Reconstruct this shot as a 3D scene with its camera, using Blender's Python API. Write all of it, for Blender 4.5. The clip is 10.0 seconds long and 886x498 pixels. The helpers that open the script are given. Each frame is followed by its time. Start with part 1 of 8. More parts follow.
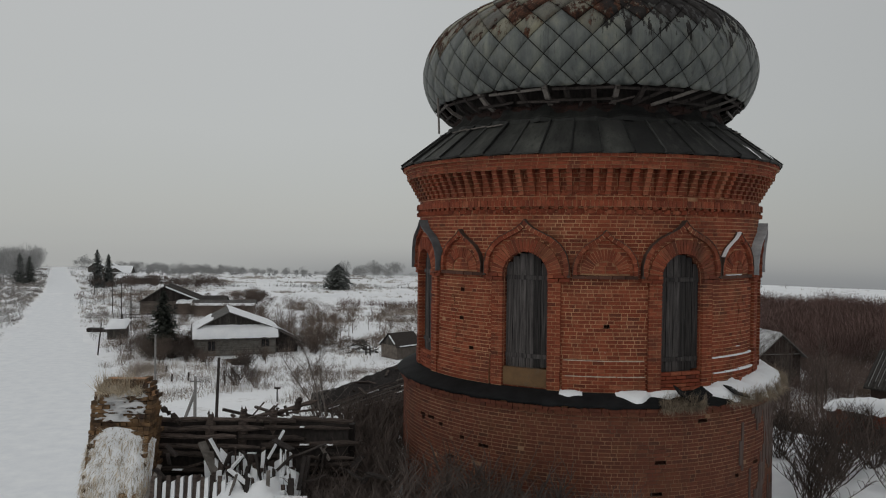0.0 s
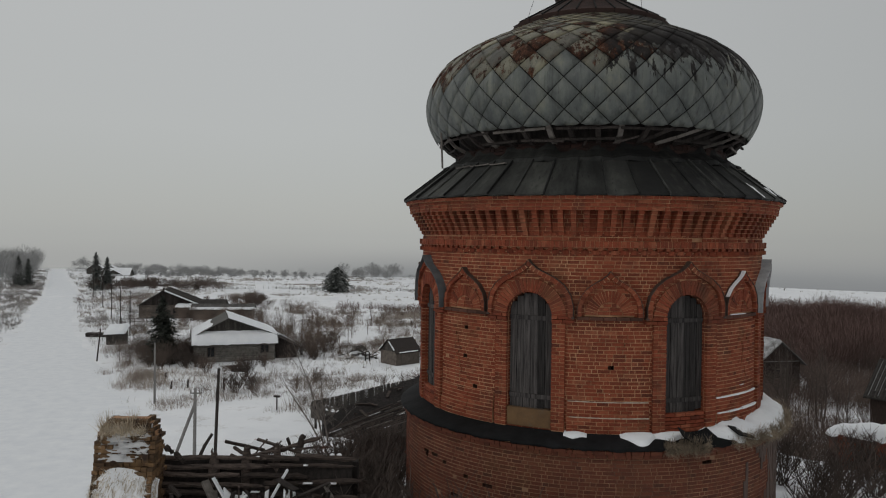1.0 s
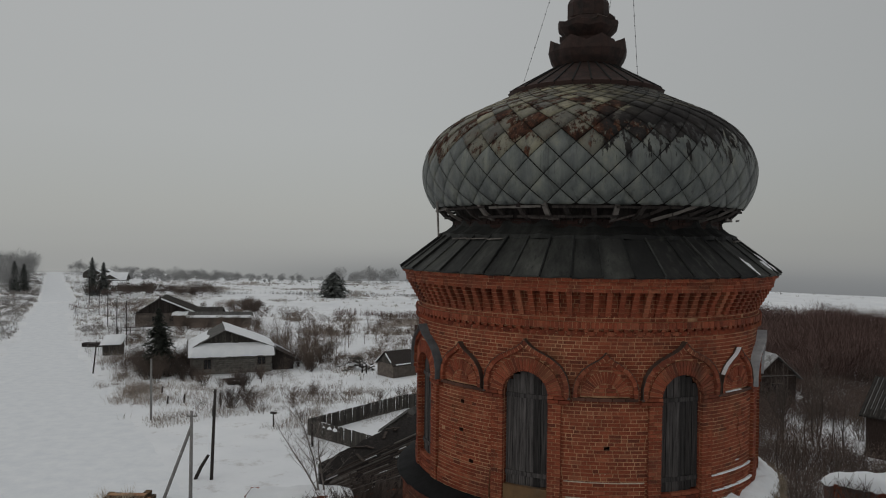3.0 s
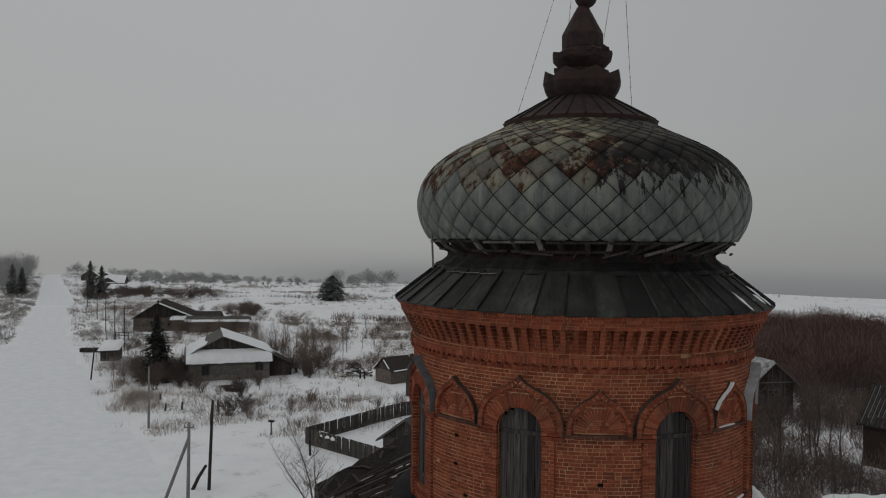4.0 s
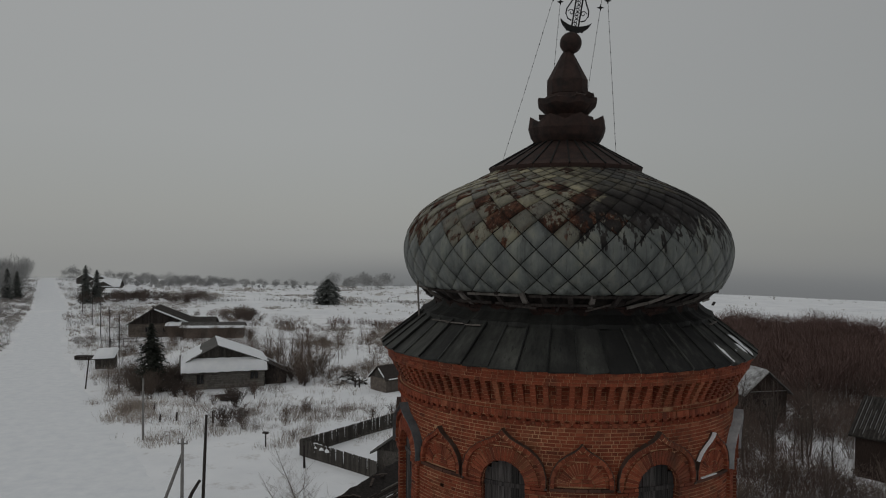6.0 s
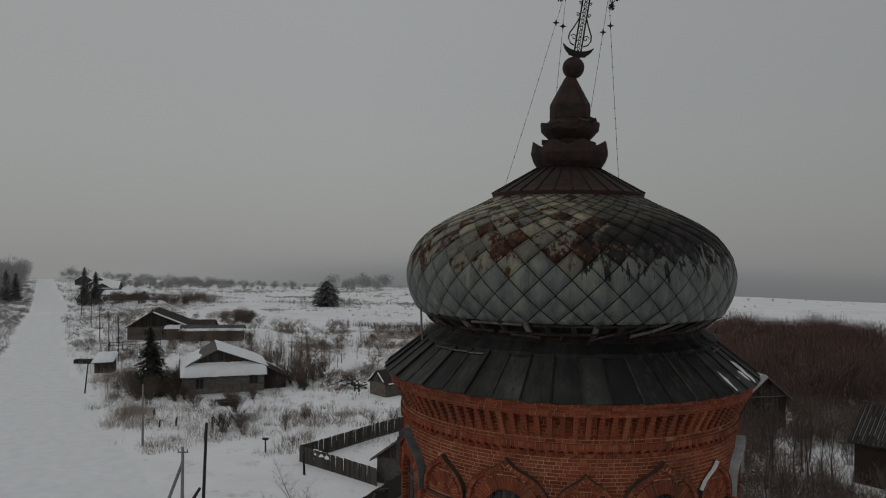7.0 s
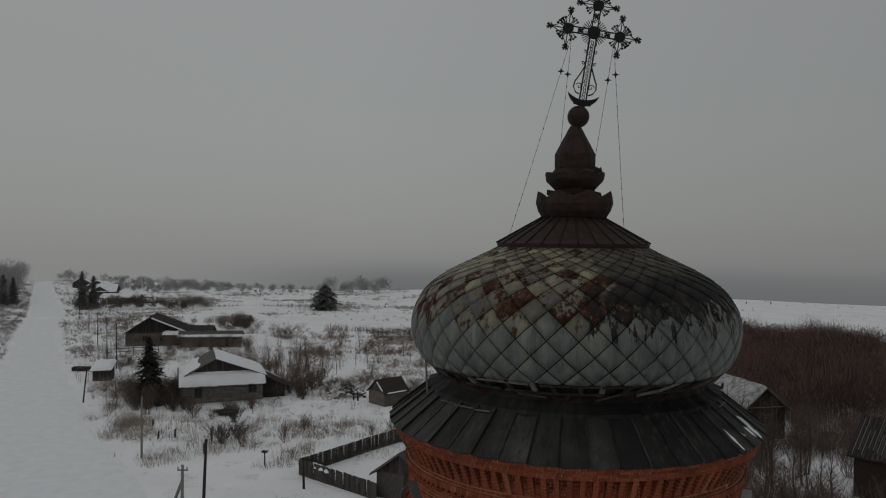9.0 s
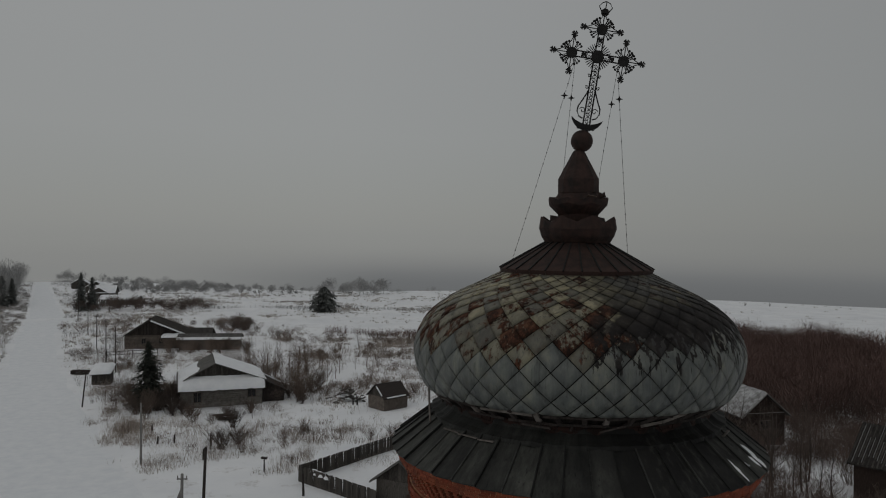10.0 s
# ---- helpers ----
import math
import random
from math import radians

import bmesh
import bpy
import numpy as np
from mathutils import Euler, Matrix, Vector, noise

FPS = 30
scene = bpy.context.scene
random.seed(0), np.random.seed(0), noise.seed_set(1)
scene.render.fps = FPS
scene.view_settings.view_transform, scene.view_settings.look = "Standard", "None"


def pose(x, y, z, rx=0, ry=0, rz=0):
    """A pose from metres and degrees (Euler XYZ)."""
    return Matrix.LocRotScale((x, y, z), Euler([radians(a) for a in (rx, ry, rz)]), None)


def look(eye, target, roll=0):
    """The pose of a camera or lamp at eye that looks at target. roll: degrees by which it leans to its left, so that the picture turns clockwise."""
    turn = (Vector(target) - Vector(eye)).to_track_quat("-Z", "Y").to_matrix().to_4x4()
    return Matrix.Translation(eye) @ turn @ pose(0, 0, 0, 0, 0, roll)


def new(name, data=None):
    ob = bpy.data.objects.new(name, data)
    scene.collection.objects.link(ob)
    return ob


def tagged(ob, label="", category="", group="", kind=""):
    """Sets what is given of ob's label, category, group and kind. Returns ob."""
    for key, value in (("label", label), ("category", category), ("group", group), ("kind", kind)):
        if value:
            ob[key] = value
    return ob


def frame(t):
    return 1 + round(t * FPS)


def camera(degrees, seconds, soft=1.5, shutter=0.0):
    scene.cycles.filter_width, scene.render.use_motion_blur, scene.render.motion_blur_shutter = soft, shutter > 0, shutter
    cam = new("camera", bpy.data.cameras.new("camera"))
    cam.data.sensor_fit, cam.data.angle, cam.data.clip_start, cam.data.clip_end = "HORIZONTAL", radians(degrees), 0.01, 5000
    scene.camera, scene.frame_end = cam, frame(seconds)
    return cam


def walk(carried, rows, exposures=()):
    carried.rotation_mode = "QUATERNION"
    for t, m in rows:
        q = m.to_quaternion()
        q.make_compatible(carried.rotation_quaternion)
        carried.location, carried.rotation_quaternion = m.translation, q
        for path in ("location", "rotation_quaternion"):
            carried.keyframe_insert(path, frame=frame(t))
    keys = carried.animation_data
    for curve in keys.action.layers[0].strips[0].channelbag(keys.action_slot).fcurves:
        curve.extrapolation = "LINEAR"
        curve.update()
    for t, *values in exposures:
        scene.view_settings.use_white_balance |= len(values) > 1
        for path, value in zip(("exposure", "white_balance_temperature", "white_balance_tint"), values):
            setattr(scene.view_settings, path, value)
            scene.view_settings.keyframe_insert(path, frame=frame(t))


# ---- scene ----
cam = camera(60.1, 10.0, 1.1)
PITCH, ROLL = -0.908, -0.594
ROWS = [
    (0.0, -3.367, -18.477, 15.600, -0.000, 0.002, -0.059),
    (0.5, -3.427, -18.445, 16.007, -0.040, -0.008, -0.076),
    (1.0, -3.480, -18.438, 16.386, -0.099, -0.010, -0.068),
    (1.5, -3.492, -18.409, 16.785, -0.136, 0.001, -0.083),
    (2.0, -3.500, -18.426, 17.171, -0.195, -0.013, -0.100),
    (2.5, -3.489, -18.420, 17.547, -0.265, 0.002, -0.093),
    (3.0, -3.478, -18.421, 17.926, -0.326, -0.010, -0.072),
    (4.5, -3.321, -18.481, 18.918, -0.498, 0.047, -0.017),
    (5.0, -3.225, -18.533, 19.155, -0.579, 0.048, 0.006),
    (5.5, -3.146, -18.549, 19.419, -0.642, 0.032, 0.064),
    (7.0, -3.268, -18.582, 20.302, -0.789, 0.016, 0.073),
    (7.5, -3.331, -18.593, 20.575, -0.841, 0.007, 0.085),
    (8.0, -3.357, -18.562, 20.878, -0.863, 0.004, 0.079),
    (8.5, -3.399, -18.548, 21.212, -0.915, -0.015, 0.083),
    (9.0, -3.449, -18.507, 21.501, -0.966, -0.015, 0.083),
    (9.5, -3.472, -18.408, 21.823, -0.985, -0.049, 0.070),
    (10.0, -3.543, -18.407, 22.107, -1.041, -0.039, 0.026),
]
EXPOSURES = [(0.0, 0.28), (1.0, 0.23), (2.5, 0.08), (4.5, -0.09), (5.5, -0.20), (7.5, -0.34), (10.0, -0.48)]
walk(cam, [(t, pose(x, y, z, 90 + PITCH + dp, ROLL + dr, yaw)) for t, x, y, z, yaw, dp, dr in ROWS], EXPOSURES)

# ---- overcast sky ----
SKY_STRENGTH = 1.0
world = bpy.data.worlds.new("overcast")
scene.world = world
world.use_nodes = True
wn, wl = world.node_tree.nodes, world.node_tree.links
wn.clear()
w_out = wn.new("ShaderNodeOutputWorld")
w_bg = wn.new("ShaderNodeBackground")
w_tc = wn.new("ShaderNodeTexCoord")
w_sep = wn.new("ShaderNodeSeparateXYZ")
w_ramp = wn.new("ShaderNodeValToRGB")
w_sky = wn.new("ShaderNodeTexSky")
w_sky.sky_type = "NISHITA"
w_sky.sun_disc = False
w_sky.sun_elevation, w_sky.sun_rotation = radians(22), radians(200)
w_mix = wn.new("ShaderNodeMix")
w_mix.data_type = "RGBA"
w_mix.inputs["Factor"].default_value = 0.004
w_noise = wn.new("ShaderNodeTexNoise")
w_noise.inputs["Scale"].default_value = 1.6
w_noise.inputs["Detail"].default_value = 3
w_add = wn.new("ShaderNodeMath")
w_add.operation = "MULTIPLY_ADD"
w_add.inputs[1].default_value = 0.06
els = w_ramp.color_ramp.elements
els[0].position, els[0].color = 0.0, (0.315, 0.320, 0.312, 1)
els[1].position, els[1].color = 1.0, (0.46, 0.466, 0.464, 1)
for p, c in ((0.04, (0.335, 0.342, 0.334, 1)), (0.16, (0.375, 0.382, 0.376, 1)), (0.34, (0.39, 0.397, 0.394, 1)), (0.6, (0.43, 0.437, 0.435, 1))):
    e = els.new(p)
    e.color = c
wl.new(w_tc.outputs["Generated"], w_sep.inputs[0])
wl.new(w_tc.outputs["Generated"], w_noise.inputs["Vector"])
wl.new(w_noise.outputs["Fac"], w_add.inputs[0])
wl.new(w_sep.outputs["Z"], w_add.inputs[2])
wl.new(w_add.outputs[0], w_ramp.inputs["Fac"])
wl.new(w_ramp.outputs["Color"], w_mix.inputs["A"])
wl.new(w_sky.outputs["Color"], w_mix.inputs["B"])
# the cloud is a little thicker towards the east
w_east, w_dim = wn.new("ShaderNodeMapRange"), wn.new("ShaderNodeMix")
w_dim.data_type, w_dim.blend_type = "RGBA", "MULTIPLY"
w_dim.inputs["Factor"].default_value = 1.0
w_east.inputs["From Min"].default_value, w_east.inputs["From Max"].default_value = -0.1, 0.6
w_east.inputs["To Min"].default_value, w_east.inputs["To Max"].default_value = 1.0, 0.82
wl.new(w_sep.outputs["X"], w_east.inputs["Value"])
wl.new(w_mix.outputs["Result"], w_dim.inputs["A"])
wl.new(w_east.outputs[0], w_dim.inputs["B"])
wl.new(w_dim.outputs["Result"], w_bg.inputs["Color"])
w_bg.inputs["Strength"].default_value = SKY_STRENGTH
wl.new(w_bg.outputs[0], w_out.inputs[0])
# weak veiled sun, very soft
sun = new("sun", bpy.data.lights.new("sun", "SUN"))
sun.data.energy, sun.data.angle, sun.data.color = 0.22, radians(40), (1.0, 0.97, 0.93)
sun.matrix_world = look((-60, -40, 60), (0, 0, 0))

# ---- materials ----


def material(name, dark, light, scale=3.0, rough=0.9, metal=0.0, bump=0.3, fine=40.0, vary="", amount=0.35, stretch=(1, 1, 1), stain=None, stain_scale=0.6, stain_at=0.6, spec=0.3, placed="object"):
    """Two-scale procedural surface: coarse tone, fine relief, stains, and a random tone per piece."""
    m = bpy.data.materials.new(name)
    m.use_nodes = True
    n, l = m.node_tree.nodes, m.node_tree.links
    b = n["Principled BSDF"]
    b.inputs["Roughness"].default_value = rough
    b.inputs["Metallic"].default_value = metal
    b.inputs["Specular IOR Level"].default_value = spec
    tc = n.new("ShaderNodeTexCoord")
    mp = n.new("ShaderNodeMapping")
    mp.inputs["Scale"].default_value = stretch
    at = n.new("ShaderNodeNewGeometry").outputs["Position"] if placed == "world" else tc.outputs["Object"]
    l.new(at, mp.inputs["Vector"])
    coarse = n.new("ShaderNodeTexNoise")
    coarse.inputs["Scale"].default_value = scale
    coarse.inputs["Detail"].default_value = 6
    coarse.inputs["Roughness"].default_value = 0.65
    l.new(mp.outputs[0], coarse.inputs["Vector"])
    ramp = n.new("ShaderNodeValToRGB")
    ramp.color_ramp.elements[0].position, ramp.color_ramp.elements[0].color = 0.32, (*dark, 1)
    ramp.color_ramp.elements[1].position, ramp.color_ramp.elements[1].color = 0.68, (*light, 1)
    l.new(coarse.outputs["Fac"], ramp.inputs["Fac"])
    color = ramp.outputs["Color"]
    if stain:
        sn = n.new("ShaderNodeTexNoise")
        sn.inputs["Scale"].default_value = stain_scale
        sn.inputs["Detail"].default_value = 8
        sn.inputs["Roughness"].default_value = 0.7
        l.new(mp.outputs[0], sn.inputs["Vector"])
        sr = n.new("ShaderNodeValToRGB")
        sr.color_ramp.elements[0].position, sr.color_ramp.elements[1].position = stain_at - 0.06, stain_at + 0.06
        l.new(sn.outputs["Fac"], sr.inputs["Fac"])
        sm = n.new("ShaderNodeMix")
        sm.data_type = "RGBA"
        l.new(sr.outputs["Color"], sm.inputs["Factor"])
        l.new(color, sm.inputs["A"])
        sm.inputs["B"].default_value = (*stain, 1)
        color = sm.outputs["Result"]
    if vary:
        src = n.new("ShaderNodeNewGeometry" if vary == "island" else "ShaderNodeObjectInfo")
        sock = src.outputs["Random Per Island"] if vary == "island" else src.outputs["Random"]
        mr = n.new("ShaderNodeMapRange")
        mr.inputs["To Min"].default_value, mr.inputs["To Max"].default_value = 1 - amount, 1 + amount
        l.new(sock, mr.inputs["Value"])
        hv = n.new("ShaderNodeHueSaturation")
        l.new(mr.outputs[0], hv.inputs["Value"])
        l.new(color, hv.inputs["Color"])
        color = hv.outputs["Color"]
    l.new(color, b.inputs["Base Color"])
    grain = n.new("ShaderNodeTexNoise")
    grain.inputs["Scale"].default_value = fine
    grain.inputs["Detail"].default_value = 4
    l.new(mp.outputs[0], grain.inputs["Vector"])
    bp = n.new("ShaderNodeBump")
    bp.inputs["Strength"].default_value = bump
    bp.inputs["Distance"].default_value = 0.02
    l.new(grain.outputs["Fac"], bp.inputs["Height"])
    l.new(bp.outputs[0], b.inputs["Normal"])
    return m


class Nodes:
    """Short forms for wiring a material."""

    def __init__(self, m):
        self.n, self.l = m.node_tree.nodes, m.node_tree.links
        self.bsdf = self.n["Principled BSDF"]

    def put(self, sock, value):
        if hasattr(value, "is_linked"):
            self.l.new(value, sock)
        else:
            sock.default_value = value

    def math(self, op, a, b=0.0):
        q = self.n.new("ShaderNodeMath")
        q.operation = op
        self.put(q.inputs[0], a)
        self.put(q.inputs[1], b)
        return q.outputs[0]

    def noise(self, at, scale, detail=6, rough=0.6, stretch=None):
        if stretch:
            mp = self.n.new("ShaderNodeMapping")
            mp.inputs["Scale"].default_value = stretch
            self.l.new(at, mp.inputs["Vector"])
            at = mp.outputs[0]
        q = self.n.new("ShaderNodeTexNoise")
        q.inputs["Scale"].default_value, q.inputs["Detail"].default_value, q.inputs["Roughness"].default_value = scale, detail, rough
        self.l.new(at, q.inputs["Vector"])
        return q.outputs["Fac"]

    def step(self, value, lo, hi, out0=0.0, out1=1.0):
        q = self.n.new("ShaderNodeMapRange")
        self.l.new(value, q.inputs["Value"])
        for k, v in (("From Min", lo), ("From Max", hi), ("To Min", out0), ("To Max", out1)):
            q.inputs[k].default_value = v
        return q.outputs[0]

    def mix(self, f, a, b, kind="MIX"):
        q = self.n.new("ShaderNodeMix")
        q.data_type, q.blend_type = "RGBA", kind
        self.put(q.inputs["Factor"], f)
        self.put(q.inputs["A"], a if hasattr(a, "is_linked") else (*a, 1))
        self.put(q.inputs["B"], b if hasattr(b, "is_linked") else (*b, 1))
        return q.outputs["Result"]

    def ramp(self, f, stops):
        q = self.n.new("ShaderNodeValToRGB")
        e = q.color_ramp.elements
        e[0].position, e[0].color = stops[0][0], (*stops[0][1], 1)
        e[1].position, e[1].color = stops[-1][0], (*stops[-1][1], 1)
        for p, c in stops[1:-1]:
            e.new(p).color = (*c, 1)
        self.l.new(f, q.inputs["Fac"])
        return q.outputs["Color"]

    def bump(self, height, strength=0.4, far=0.02):
        q = self.n.new("ShaderNodeBump")
        q.inputs["Strength"].default_value, q.inputs["Distance"].default_value = strength, far
        self.l.new(height, q.inputs["Height"])
        self.l.new(q.outputs[0], self.bsdf.inputs["Normal"])


def brick_material(name, vary, dark_shift=0.0):
    """Hand-made bricks: each its own firing tone, pitted faces, soot and lime wash in patches."""
    m = bpy.data.materials.new(name)
    m.use_nodes = True
    w = Nodes(m)
    w.bsdf.inputs["Roughness"].default_value, w.bsdf.inputs["Specular IOR Level"].default_value = 0.92, 0.2
    geo = w.n.new("ShaderNodeNewGeometry")
    pos = geo.outputs["Position"]
    tone = geo.outputs["Random Per Island"] if vary == "island" else w.n.new("ShaderNodeObjectInfo").outputs["Random"]
    color = w.ramp(tone, [(0.0, (0.106, 0.030, 0.018)), (0.06, (0.165, 0.041, 0.022)), (0.35, (0.206, 0.049, 0.025)), (0.60, (0.233, 0.057, 0.029)), (0.88, (0.264, 0.070, 0.036)), (1.0, (0.298, 0.101, 0.054))])
    face = w.noise(pos, 16, 8, 0.75)
    color = w.mix(1.0, color, w.ramp(face, [(0.28, (0.50, 0.48, 0.48)), (0.50, (1.0, 1.0, 1.0)), (0.75, (1.3, 1.27, 1.22))]), "MULTIPLY")
    soot = w.step(w.noise(pos, 0.75, 9, 0.72), 0.50 - dark_shift, 0.70 - dark_shift, 0.0, 0.60)
    color = w.mix(soot, color, (0.060, 0.034, 0.025))
    moss = w.step(w.noise(pos, 1.15, 8, 0.7), 0.53, 0.70, 0.0, 0.42)
    color = w.mix(moss, color, (0.112, 0.064, 0.030))
    runs = w.step(w.noise(pos, 2.6, 7, 0.65, (1, 1, 0.16)), 0.56, 0.72, 0.0, 0.6)
    color = w.mix(runs, color, (0.070, 0.036, 0.025))
    lime = w.step(w.noise(pos, 5.0, 9, 0.8), 0.64, 0.74, 0.0, 0.5)
    color = w.mix(lime, color, (0.29, 0.15, 0.085))
    w.l.new(color, w.bsdf.inputs["Base Color"])
    w.bump(w.noise(pos, 45, 5, 0.7), 0.6)
    return m


BRICK = brick_material("red_brick", "island")
# same brick with its dark patches widened, for the lower drum and ledge
BRICK_LOWER = brick_material("lower_drum_brick", "island", 0.30)
BRICK_PIECE = brick_material("red_brick_piece", "object")
MORTAR = material("lime_mortar", (0.26, 0.124, 0.066), (0.55, 0.335, 0.19), 2.6, fine=50, bump=0.5, stain=(0.16, 0.085, 0.05), stain_scale=1.3, stain_at=0.62)
# darker mortar to go with the lower drum's brick
MORTAR_LOWER = material("lower_drum_mortar", (0.15, 0.078, 0.046), (0.37, 0.225, 0.135), 2.6, fine=50, bump=0.5, stain=(0.09, 0.05, 0.034), stain_scale=1.3, stain_at=0.58)
PLASTER = material("ochre_plaster", (0.10, 0.058, 0.03), (0.17, 0.10, 0.048), 3.0, stain=(0.12, 0.09, 0.06), stain_scale=2.0, stain_at=0.6)
GREY_RENDER = material("grey_render", (0.058, 0.040, 0.034), (0.135, 0.098, 0.084), 5.0, stretch=(1, 1, 0.10), stain=(0.075, 0.045, 0.036), stain_scale=4.0, stain_at=0.55)
# boards of the distant houses, paler than other old wood to suggest haze
FAR_BOARD = material("hazed_far_board", (0.050, 0.045, 0.040), (0.115, 0.106, 0.096), 5.0, stretch=(6, 6, 0.5), vary="object", amount=0.35, fine=30)
YARD_FENCE = material("dark_fence_board", (0.030, 0.027, 0.024), (0.085, 0.077, 0.069), 5.0, stretch=(6, 6, 0.5), vary="object", amount=0.35, fine=30)
OLD_WOOD = material("weathered_plank", (0.018, 0.016, 0.015), (0.098, 0.088, 0.078), 7.0, stretch=(6, 6, 0.5), vary="object", amount=0.4, fine=30)
OCHRE_BRICK = material("weathered_ochre_brick", (0.075, 0.046, 0.027), (0.215, 0.128, 0.062), 5.0, vary="island", amount=0.35, stain=(0.035, 0.022, 0.017), stain_scale=2.2, stain_at=0.55)
SHUTTER_WOOD = material("old_shutter_plank", (0.007, 0.006, 0.006), (0.090, 0.081, 0.078), 6.0, stretch=(7, 7, 0.28), vary="object", amount=0.5, fine=30)
DIRTY_SNOW = material("thin_dirty_snow", (0.34, 0.28, 0.21), (0.60, 0.54, 0.45), 9.0, rough=0.95)
TAR_FELT = material("tarred_felt", (0.004, 0.004, 0.004), (0.012, 0.012, 0.013), 4.0, rough=0.8, vary="object", amount=0.3, fine=7, spec=0.15, placed="world")
DARK_BRICK = material("dark_red_brick", (0.040, 0.019, 0.013), (0.105, 0.045, 0.030), 2.2, vary="island", amount=0.3)
DARK_WOOD = material("blackened_timber", (0.014, 0.011, 0.010), (0.050, 0.041, 0.037), 4.0, stretch=(3, 3, 1), vary="object", amount=0.4, fine=30)
CHARRED = material("charred_log", (0.019, 0.014, 0.012), (0.098, 0.075, 0.064), 6.0, stretch=(1, 5, 5), vary="object", amount=0.45, fine=30)
BROWN_BOARD = material("dark_brown_board", (0.014, 0.009, 0.007), (0.046, 0.030, 0.024), 5.0, stretch=(5, 5, 0.5), vary="object", amount=0.35, fine=30)
GREY_WOOD = material("grey_lath", (0.09, 0.08, 0.07), (0.20, 0.18, 0.165), 6.0, vary="object", amount=0.45, fine=40)


def sheet_material(name):
    """Old roof sheet: tarred black, with pale and greenish runs down the slope."""
    m = bpy.data.materials.new(name)
    m.use_nodes = True
    w = Nodes(m)
    w.bsdf.inputs["Roughness"].default_value, w.bsdf.inputs["Specular IOR Level"].default_value = 0.66, 0.20
    pos = w.n.new("ShaderNodeNewGeometry").outputs["Position"]
    sep, com = w.n.new("ShaderNodeSeparateXYZ"), w.n.new("ShaderNodeCombineXYZ")
    w.l.new(pos, sep.inputs[0])
    around = w.math("ARCTAN2", sep.outputs["X"], w.math("MULTIPLY", sep.outputs["Y"], -1.0))
    w.l.new(w.math("MULTIPLY", around, 4.0), com.inputs[0])
    w.l.new(w.math("MULTIPLY", sep.outputs["Z"], 0.55), com.inputs[1])
    tone = w.noise(pos, 1.3, 8, 0.7)
    color = w.ramp(tone, [(0.35, (0.006, 0.0055, 0.0055)), (0.65, (0.019, 0.0185, 0.0185))])
    # paler west and far east: thinner tar, with grazing sheen put into the colour
    bare = w.ramp(w.noise(com.outputs[0], 3.0, 8, 0.75), [(0.34, (0.018, 0.018, 0.017)), (0.52, (0.042, 0.043, 0.040)), (0.70, (0.085, 0.086, 0.078))])
    shift = w.math("ADD", sep.outputs["X"], w.math("MULTIPLY", w.math("SUBTRACT", tone, 0.5), 4.0))
    pale_sides = w.math("MAXIMUM", w.step(shift, 0.9, -0.7, 0.0, 0.9), w.step(shift, 2.7, 3.3, 0.0, 0.9))
    color = w.mix(pale_sides, color, bare)
    runs = w.noise(com.outputs[0], 7.0, 8, 0.7)
    wide = w.step(w.noise(com.outputs[0], 0.55, 3, 0.5), 0.40, 0.62)
    color = w.mix(w.math("MULTIPLY", w.step(runs, 0.50, 0.66), wide), color, (0.056, 0.058, 0.051))
    color = w.mix(w.step(w.noise(com.outputs[0], 13.0, 6, 0.6), 0.60, 0.68, 0.0, 0.7), color, (0.010, 0.010, 0.010))
    piece = w.n.new("ShaderNodeObjectInfo").outputs["Random"]
    color = w.mix(1.0, color, w.ramp(piece, [(0.0, (0.55, 0.55, 0.55)), (1.0, (1.35, 1.35, 1.3))]), "MULTIPLY")
    w.l.new(color, w.bsdf.inputs["Base Color"])
    w.bump(w.noise(pos, 6, 5, 0.6), 0.35, 0.03)
    return m


SHEET = sheet_material("dark_roof_sheet")
SEAM = material("sheet_seam", (0.006, 0.006, 0.006), (0.015, 0.015, 0.014), 4, rough=0.8)
EAVES_SEAM = material("standing_seam", (0.018, 0.018, 0.017), (0.060, 0.060, 0.056), 3, rough=0.7, vary="object", amount=0.5)
IRON = material("rusted_iron", (0.009, 0.006, 0.005), (0.044, 0.022, 0.017), 4.0, rough=0.75, fine=30)
BLACK_IRON = material("black_iron", (0.004, 0.004, 0.004), (0.012, 0.011, 0.011), 8.0, rough=0.7)
LEAD = material("lead_capping", (0.040, 0.025, 0.019), (0.085, 0.058, 0.046), 4.0, rough=0.6, fine=20)
ZINC_CAP = material("grey_zinc_capping", (0.065, 0.070, 0.074), (0.135, 0.142, 0.148), 3.0, rough=0.6, fine=20)
PALE_ZINC = material("pale_zinc_capping", (0.22, 0.23, 0.24), (0.46, 0.47, 0.48), 3.0, rough=0.6, fine=20)
SNOW = material("snow", (0.74, 0.76, 0.79), (0.84, 0.855, 0.87), 0.8, rough=0.95, fine=9.0, bump=0.35, spec=0.1)
THIN_SNOW = material("patchy_thin_snow", (0.13, 0.125, 0.12), (0.50, 0.505, 0.515), 1.6, rough=0.95)
GREY_SNOW = material("thin_grey_snow", (0.34, 0.34, 0.345), (0.64, 0.645, 0.655), 1.1, rough=0.95)
DRY_GRASS = material("dry_grass", (0.36, 0.295, 0.215), (0.60, 0.515, 0.395), 4.0, vary="island", amount=0.4)
LEDGE_GRASS = material("matted_ledge_grass", (0.120, 0.092, 0.066), (0.34, 0.275, 0.20), 4.0, vary="island", amount=0.5)
